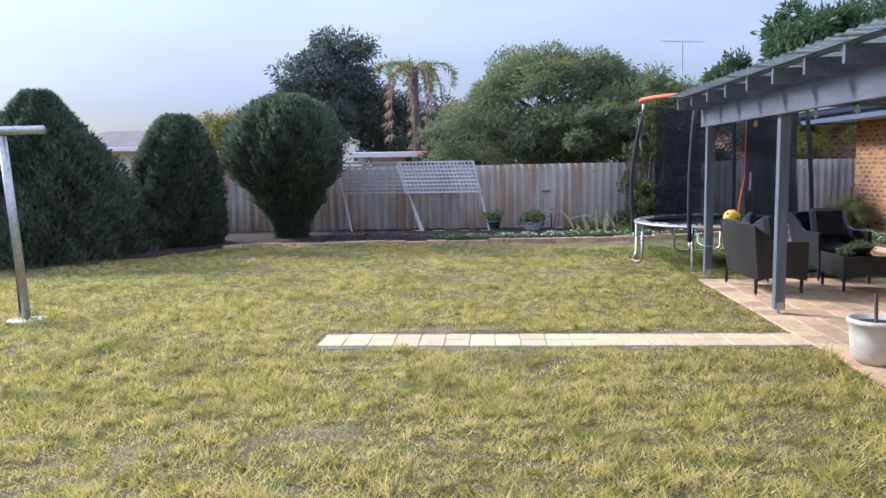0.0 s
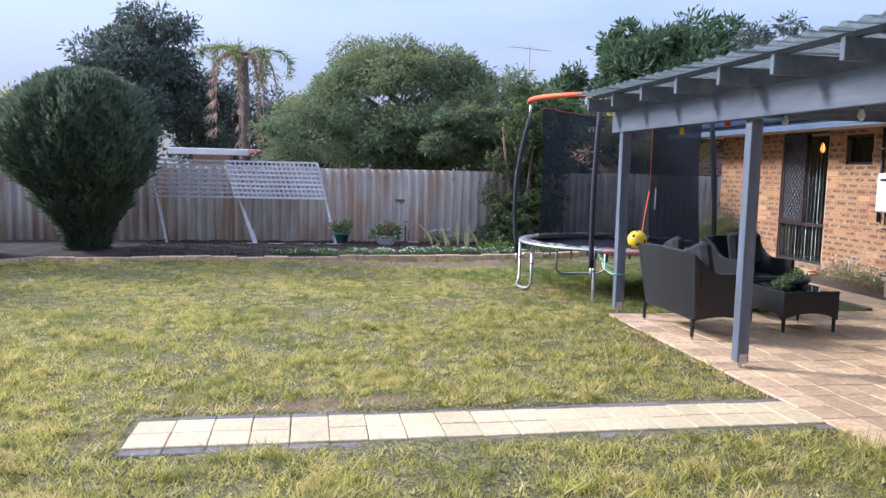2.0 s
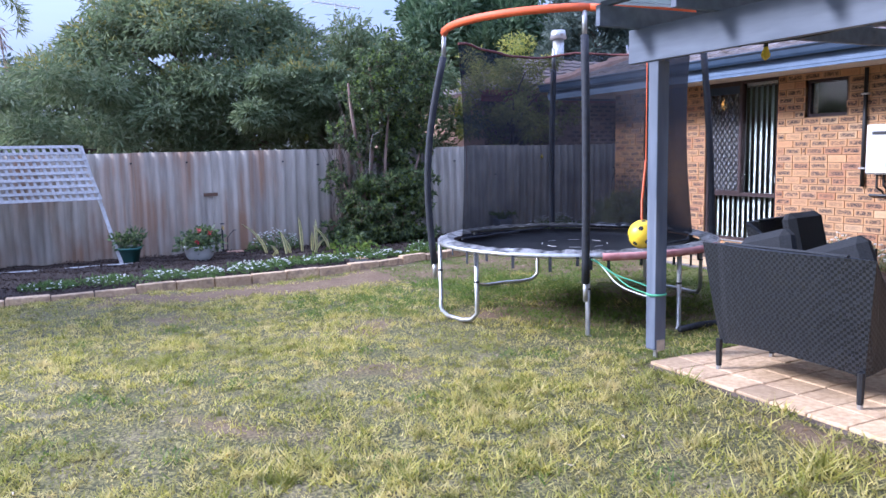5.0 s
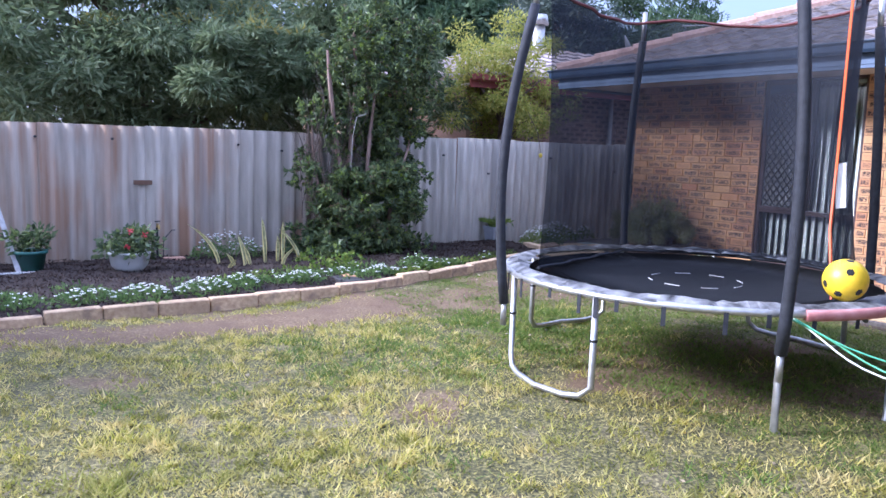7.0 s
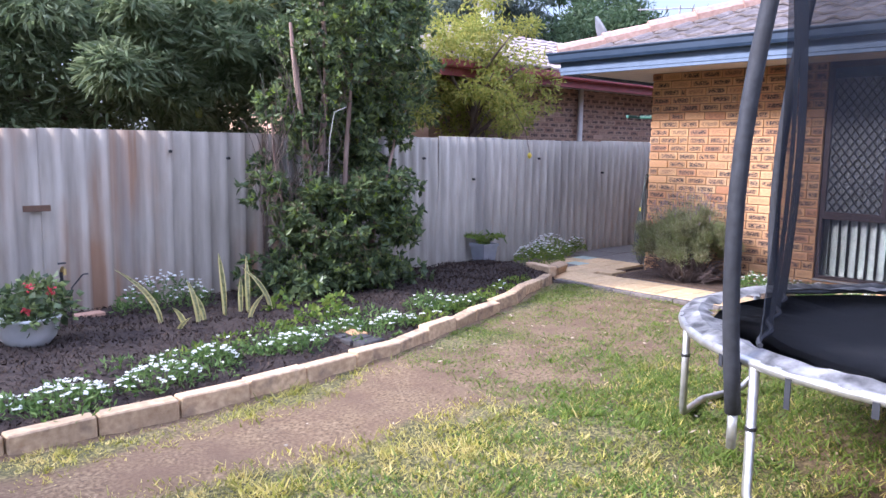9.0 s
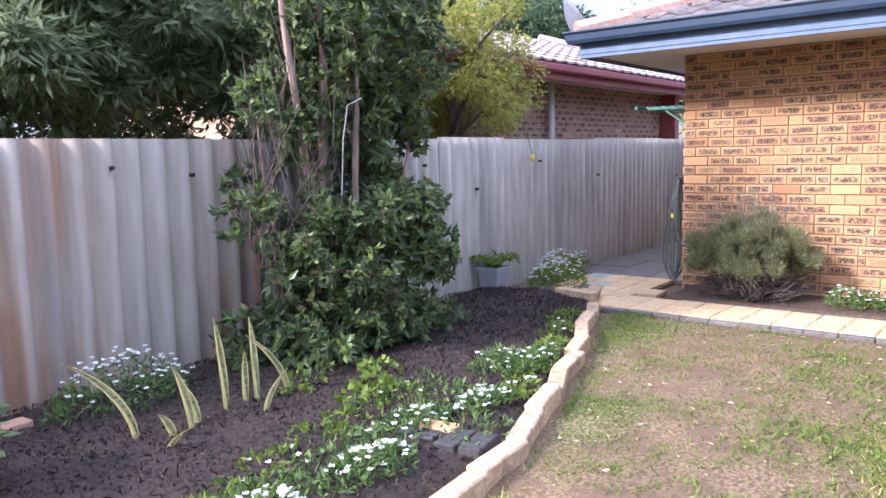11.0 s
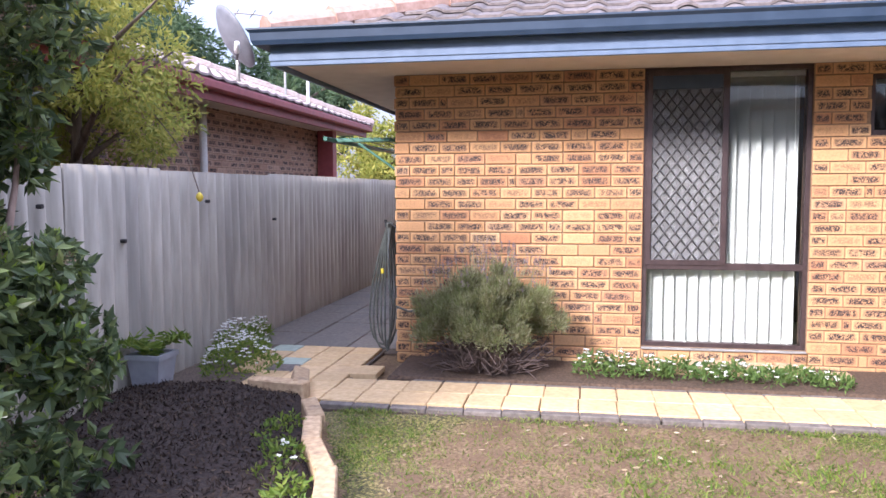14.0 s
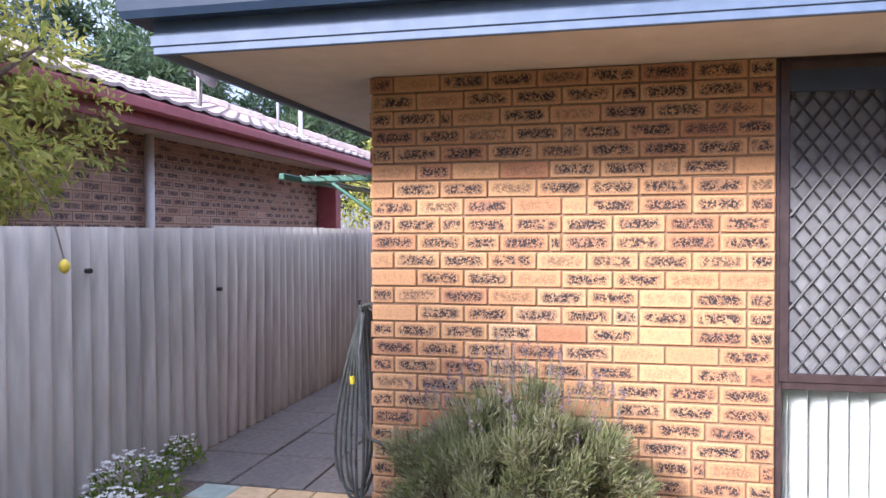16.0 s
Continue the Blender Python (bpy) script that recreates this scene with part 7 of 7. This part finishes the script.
def low_table():
    t = thing("wicker_table", "black wicker coffee table with a glass top", "coffee table", "", "", pose(4.02, 8.98, 0.012))
    W, D, H = 0.60, 0.62, 0.42
    for x0, y0, x1, y1 in ((0, 0, W, 0.03), (0, D - 0.03, W, D), (0, 0.03, 0.03, D - 0.03), (W - 0.03, 0.03, W, D - 0.03)):
        bm = BM()
        n = 12
        along_x = x1 - x0 > y1 - y0
        cols = []
        for k in range(n + 1):
            u = k / n
            z = 0.14 + 0.07 * math.sin(math.pi * u) ** 0.7
            row = []
            for w, zz in ((0, z), (0, H - 0.01), (1, H - 0.01), (1, z)):
                row.append(bm.verts.new((x0 + (x1 - x0) * u, y0 + (y1 - y0) * w, zz) if along_x else (x0 + (x1 - x0) * w, y0 + (y1 - y0) * u, zz)))
            cols.append(row)
        for a, b in zip(cols, cols[1:]):
            for k in range(4):
                bm.faces.new((a[k], a[(k + 1) % 4], b[(k + 1) % 4], b[k]))
        bm.faces.new(cols[0])
        bm.faces.new(cols[-1][::-1])
        bmesh.ops.recalc_face_normals(bm, faces=bm.faces)
        part("side_panel", bm, M_WEAVE, t)
    for x in (0.025, W - 0.025):
        for y in (0.025, D - 0.025):
            l = part("leg", cyl(BM(), (x, y, 0.02), (x, y, 0.2), 0.016, 0.02, 8), M_WICKER, t)
            part("foot", cyl(BM(), (x, y, -0.008), (x, y, 0.02), 0.015, 0.015, 8), M_STEEL, l, "pale metal foot")
    part("under_top", box(BM(), (-0.008, -0.008, H - 0.008), (W + 0.008, D + 0.008, H + 0.004), 0.004), M_WEAVE, t)
    part("glass_top", box(BM(), (0.0, 0.0, H + 0.006), (W, D, H + 0.012), 0.001), mat_glass("table_glass", (0.8, 0.85, 0.85)), t)
    pl = thing("succulent_bowl", "dark bowl of trailing succulents on the table", "plant")
    part("bowl", lathe(BM(), [(0.05, 0), (0.12, 0.03), (0.15, 0.075), (0.14, 0.08), (0.03, 0.06)], 18, (4.34, 9.3, 0.445)), M_BLACK, pl, "", True)
    rng = np.random.default_rng(97)
    p, d = clump_points(rng, [(4.34, 9.3, 0.53, 0.1), (4.22, 9.26, 0.5, 0.09), (4.12, 9.2, 0.47, 0.07), (4.45, 9.36, 0.5, 0.08)], 120, 0.6, 0.3)
    leaf_mesh("leaves", p, d + np.array([0, 0, 0.4]), 0.05, 0.02, M_VIB, pl, rng, 0, 0.6)


low_table()


def round_pot():
    t = thing("garden_pot", "cream round pot with soil and a stake", "plant pot")
    x, y = 2.93, 5.92
    part("pot", lathe(BM(), [(0.14, 0), (0.185, 0.06), (0.2, 0.2), (0.205, 0.3), (0.225, 0.31), (0.225, 0.34), (0.2, 0.345), (0.185, 0.3), (0.02, 0.29)], 26, (x, y, 0.012)), mat_rough("cream_pot", (0.5, 0.46, 0.39), (0.64, 0.6, 0.52), 12.0, 0.55), t, "", True)
    part("stake", tube(BM(), [(x - 0.02, y, 0.29), (x - 0.03, y, 0.55)], 0.014, 6), M_BARK, t)
    part("soil", lathe(BM(), [(0.01, 0.300), (0.1, 0.306), (0.18, 0.302)], 16, (x, y, 0.012)), M_BED, t)


round_pot()


def trough():
    t = thing("stone_trough", "tan stone trough planter with dry plants", "planter")
    m = mat_rough("tan_stone_trough", (0.36, 0.27, 0.17), (0.52, 0.42, 0.3), 16.0, 0.85)
    bm = BM()
    box(bm, (6.78, 10.22, 0.0), (7.16, 10.98, 0.24), 0.02)
    box(bm, (6.75, 10.19, 0.24), (7.19, 11.01, 0.3), 0.015)
    part("body", bm, m, t)
    rng = np.random.default_rng(98)
    p, d = clump_points(rng, [(6.97, y, 0.36, 0.13) for y in np.linspace(10.3, 10.9, 6)], 90, 0.7, 0.3)
    leaf_mesh("plants", p, d, 0.06, 0.022, M_FROND, t, rng, 0, 0.6)


trough()


# ---- wall fittings ----
def water_heater():
    t = thing("water_heater", "white gas water heater box on the brick wall", "water heater")
    x0, y0, y1, z0, z1 = 7.24, 11.42, 11.80, 1.10, 1.64
    part("casing", box(BM(), (x0, y0, z0), (WX + 0.004, y1, z1), 0.012), M_WHITE, t)
    part("front_cover", box(BM(), (x0 - 0.012, y0 + 0.015, z0 + 0.015), (x0 + 0.002, y1 - 0.015, z1 - 0.015), 0.005), M_WHITE, t)
    part("flue_slot", box(BM(), (x0 - 0.02, y0 + 0.08, z1 - 0.11), (x0 - 0.011, y1 - 0.08, z1 - 0.075), 0.002), M_BLACK, t, "black flue slot")
    part("sticker", box(BM(), (x0 - 0.0145, y0 + 0.05, z0 + 0.08), (x0 - 0.0125, y0 + 0.14, z0 + 0.2)), mat_plain("grey_sticker", (0.45, 0.46, 0.48), 0.5), t, "grey sticker")
    for k, y in enumerate((11.48, 11.56, 11.64, 11.72)):
        part("pipe", tube(BM(), [(7.34, y, z0 + 0.01), (7.34, y, z0 - 0.12 - 0.03 * (k % 2)), (7.42, y - 0.02, z0 - 0.2), (7.435, y - 0.02, z0 - 0.26)], 0.013, 8), M_BLACK, t)
    part("pipe_run", tube(BM(), [(7.425, 11.4, z0 - 0.24), (7.425, 11.86, z0 - 0.24)], 0.016, 8), M_BLACK, t)


water_heater()
for x, y, z0, z1, lab in ((7.42, 11.95, 0.95, 2.28, "black vertical pipe on the brick wall"), (7.425, 11.28, 0.9, 2.28, "dark brown conduit on the brick wall")):
    t = thing("wall_pipe", lab, "pipe", "wall pipes")
    part("pipe", tube(BM(), [(x, y, z0), (x, y, z1)], 0.022, 10), M_FRAME if y < 11.5 else M_BLACK, t, "", True)
    for z in (z0 + 0.2, z1 - 0.3):
        part("clip", box(BM(), (x - 0.026, y - 0.04, z), (WX - 0.001, y + 0.04, z + 0.02), 0.003), M_STEEL, t)
t = thing("wall_sensor", "small white sensor light on the brick wall", "light")
part("base", cyl(BM(), (WX - 0.03, 11.1, 1.42), (WX + 0.003, 11.1, 1.42), 0.045, 0.05, 14), M_WHITE, t)
part("head", lathe(BM(), [(0.01, -0.05), (0.035, -0.03), (0.04, 0.0), (0.02, 0.03)], 12, (WX - 0.06, 11.1, 1.42)), M_WHITE, t)


def festoon():
    t = thing("string_lights", "festoon cable with coloured bulbs under the beam", "string lights")
    pts = [(3.25, 10.2 - 0.22 * k, 2.10 - 0.04 * abs(math.sin(0.55 * k))) for k in range(36)]
    part("cable", tube(BM(), pts, 0.005, 5), M_BLACK, t)
    cols = [((0.7, 0.5, 0.03), "yellow"), ((0.55, 0.05, 0.04), "red"), ((0.5, 0.55, 0.6), "clear"), ((0.5, 0.55, 0.6), "clear")]
    for k in range(2, 36, 4):
        x, y, z = pts[k]
        c, n = cols[(k // 4) % 4]
        b = part("bulb", lathe(BM(), [(0.004, -0.085), (0.022, -0.07), (0.03, -0.05), (0.018, -0.02), (0.012, 0.0)], 12, (x, y, z - 0.02)), mat_plain(n + "_bulb", c, 0.2), t, n + " glass bulb", True)
        part("socket", cyl(BM(), (x, y, z - 0.022), (x, y, z + 0.012), 0.014, 0.014, 8), M_BLACK, b)


festoon()


# ---- clothesline post, far roofs ----
def clothes_post():
    t = thing("clothesline_post", "grey steel T-shaped clothesline post in the lawn", "clothesline")
    x, y = -4.88, 7.62
    part("upright", tube(BM(), [(x, y, -0.02), (x - 0.06, y, 1.0), (x - 0.12, y, 1.93)], 0.045, 12), M_STEEL, t, "", True)
    part("cross_arm", tube(BM(), [(-6.9, y, 1.98), (-4.55, y, 1.99)], 0.045, 12), M_STEEL, t, "", True)
    part("stay", tube(BM(), [(x - 0.1, y + 0.05, 0.0), (x - 0.13, y + 0.05, 1.95)], 0.012, 6), M_BLACK, t)
    part("footing", lathe(BM(), [(0.2, -0.02), (0.19, 0.03), (0.1, 0.04)], 14, (x, y, 0)), mat_rough("pale_footing", (0.5, 0.48, 0.45), (0.65, 0.63, 0.6), 14.0), t)
    flower_patch("tufts of long grass round the post", x + 0.15, y + 0.1, 0.35, 0.25, 0.12, 0, 260, "post grass", 0.0, M_GRASS, "grass", 1500)


clothes_post()


def far_house(label, x0, x1, y, eave, ridge, roof_mat, depth=7.0):
    h = thing("far_house", label, "house")
    part("wall", box(BM(), (x0 + 0.4, y + 0.4, 0), (x1 - 0.4, y + depth - 0.4, eave)), M_SOFFIT, h)
    bm = BM()
    v = [bm.verts.new(c) for c in ((x0, y, eave), (x1, y, eave), (x1, y + depth, eave), (x0, y + depth, eave), (x0 + 2, y + depth / 2, ridge), (x1 - 2, y + depth / 2, ridge))]
    for f in ((0, 1, 5, 4), (1, 2, 5), (2, 3, 4, 5), (3, 0, 4), (3, 2, 1, 0)):
        bm.faces.new([v[i] for i in f])
    part("roof", bm, roof_mat, h)
    part("gutter", box(BM(), (x0 - 0.05, y - 0.1, eave - 0.02), (x1 + 0.05, y, eave + 0.12), 0.01), M_WHITE, h)
    for k in range(2):
        xx = x0 + 1.2 + 1.6 * k
        w = part("window", box(BM(), (xx, y + 0.36, eave - 0.75), (xx + 0.9, y + 0.4, eave - 0.15), 0.01), M_FRAME, h)
        part("pane", box(BM(), (xx + 0.06, y + 0.345, eave - 0.69), (xx + 0.84, y + 0.358, eave - 0.21)), M_GLASS, w)


far_house("pale low house with a grey tiled roof over the fence", -17.0, -9.8, 26.0, 2.2, 3.05, M_TILE)
far_house("pale metal shed behind the conifers", -9.9, -6.4, 22.2, 1.9, 2.2, M_CORR, 3.0)
far_house("white shed with a red roof behind the lattice", -3.55, -1.95, 19.9, 1.78, 1.92, mat_plain("brick_red_roof", (0.4, 0.14, 0.11), 0.7), 1.6)


# ---- roof tiles and bricks ----
def roof_tile_mesh():
    bm = BM()
    n = 12
    rows = []
    for x, lift in ((0.0, 0.03), (0.0, 0.05), (0.34, 0.022)):
        rows.append([bm.verts.new((x, -0.15 + 0.30 * k / n, lift + 0.028 * max(0.0, math.sin(2 * math.pi * k / n)) + x * PITCH)) for k in range(n + 1)])
    for a, b in zip(rows, rows[1:]):
        for k in range(n):
            bm.faces.new((a[k], b[k], b[k + 1], a[k + 1]))
    me = bpy.data.meshes.new("roof_tile")
    bm.to_mesh(me)
    bm.free()
    me.materials.append(M_TILE)
    return me


def tile_roof():
    me = roof_tile_mesh()
    base = np.array([v.co[:] for v in me.vertices])
    fs = np.array([p.vertices[:] for p in me.polygons])
    vs, ff, count = [], [], 0
    r = random.Random(6)
    for i in range(15):
        x = EVX - 0.07 + 0.32 * i
        for j in range(46):
            y = EVY - 0.1 - 0.3 * j
            if y > EVY - 0.05 - 0.32 * i - 0.1:
                continue
            if i < 10 and 10.0 < y and count < 200:
                ob = new("roof_tile", me)
                ob.parent = ROOF
                ob.matrix_basis = pose(x, y, roof_z(x) - 0.02 + r.uniform(-0.003, 0.003), r.uniform(-0.7, 0.7), 0, r.uniform(-0.5, 0.5))
                count += 1
            else:
                ff.append(fs + len(vs) * len(base))
                vs.append(base + np.array([x, y, roof_z(x) - 0.02]))
    tagged(fast_mesh("far_roof_tiles", np.concatenate(vs), np.concatenate(ff), M_TILE, ROOF), kind="stuff")


tile_roof()


def brickwork():
    rng = random.Random(12)
    near = brick_rows(14.35, NY, -0.03, 2.31, rng)
    for y, z, k in near:
        ob = new("brick", BRICK_SET[k])
        ob.parent = wall_w
        ob.matrix_basis = pose(WX + rng.uniform(-0.0015, 0.0015), y, z + rng.uniform(-0.0012, 0.0012), 0, 0, rng.uniform(-0.25, 0.25))
    far = brick_rows(-3.4, 13.15, -0.03, 2.31, rng) + brick_rows(13.15, 14.35, -0.03, 0.16, rng)
    cut = []
    for y, z, k in far:
        pieces = [(y - BRICK * k / 2 + 0.0055, y + BRICK * k / 2 - 0.0055)]
        for h0, h1, z0, z1 in OPEN[1:]:
            if z0 - 0.02 < z < z1 + 0.02:
                pieces = [q for a, b in pieces for q in ((a, min(b, h0)), (max(a, h1), b)) if q[1] - q[0] > 0.03]
        cut += [((WX + 0.03, (a + b) / 2, z), (0.06, b - a, COURSE - 0.011)) for a, b in pieces]
    boxes_mesh("far_bricks", cut, M_BRICK, wall_w)
    side = []
    for i in range(26):
        z = -0.027 + (i + 0.5) * COURSE
        x = WX + (0.004 if i % 2 else 0.124)
        while x < 11.5:
            side.append(((x + 0.117, NY - 0.012, z), (0.232, 0.03, COURSE - 0.011)))
            x += BRICK
        side.append(((11.575, 16.39, z), (0.06, 0.215, COURSE - 0.011)))
    boxes_mesh("side_bricks", side, M_BRICK, wall_n, "y")


brickwork()
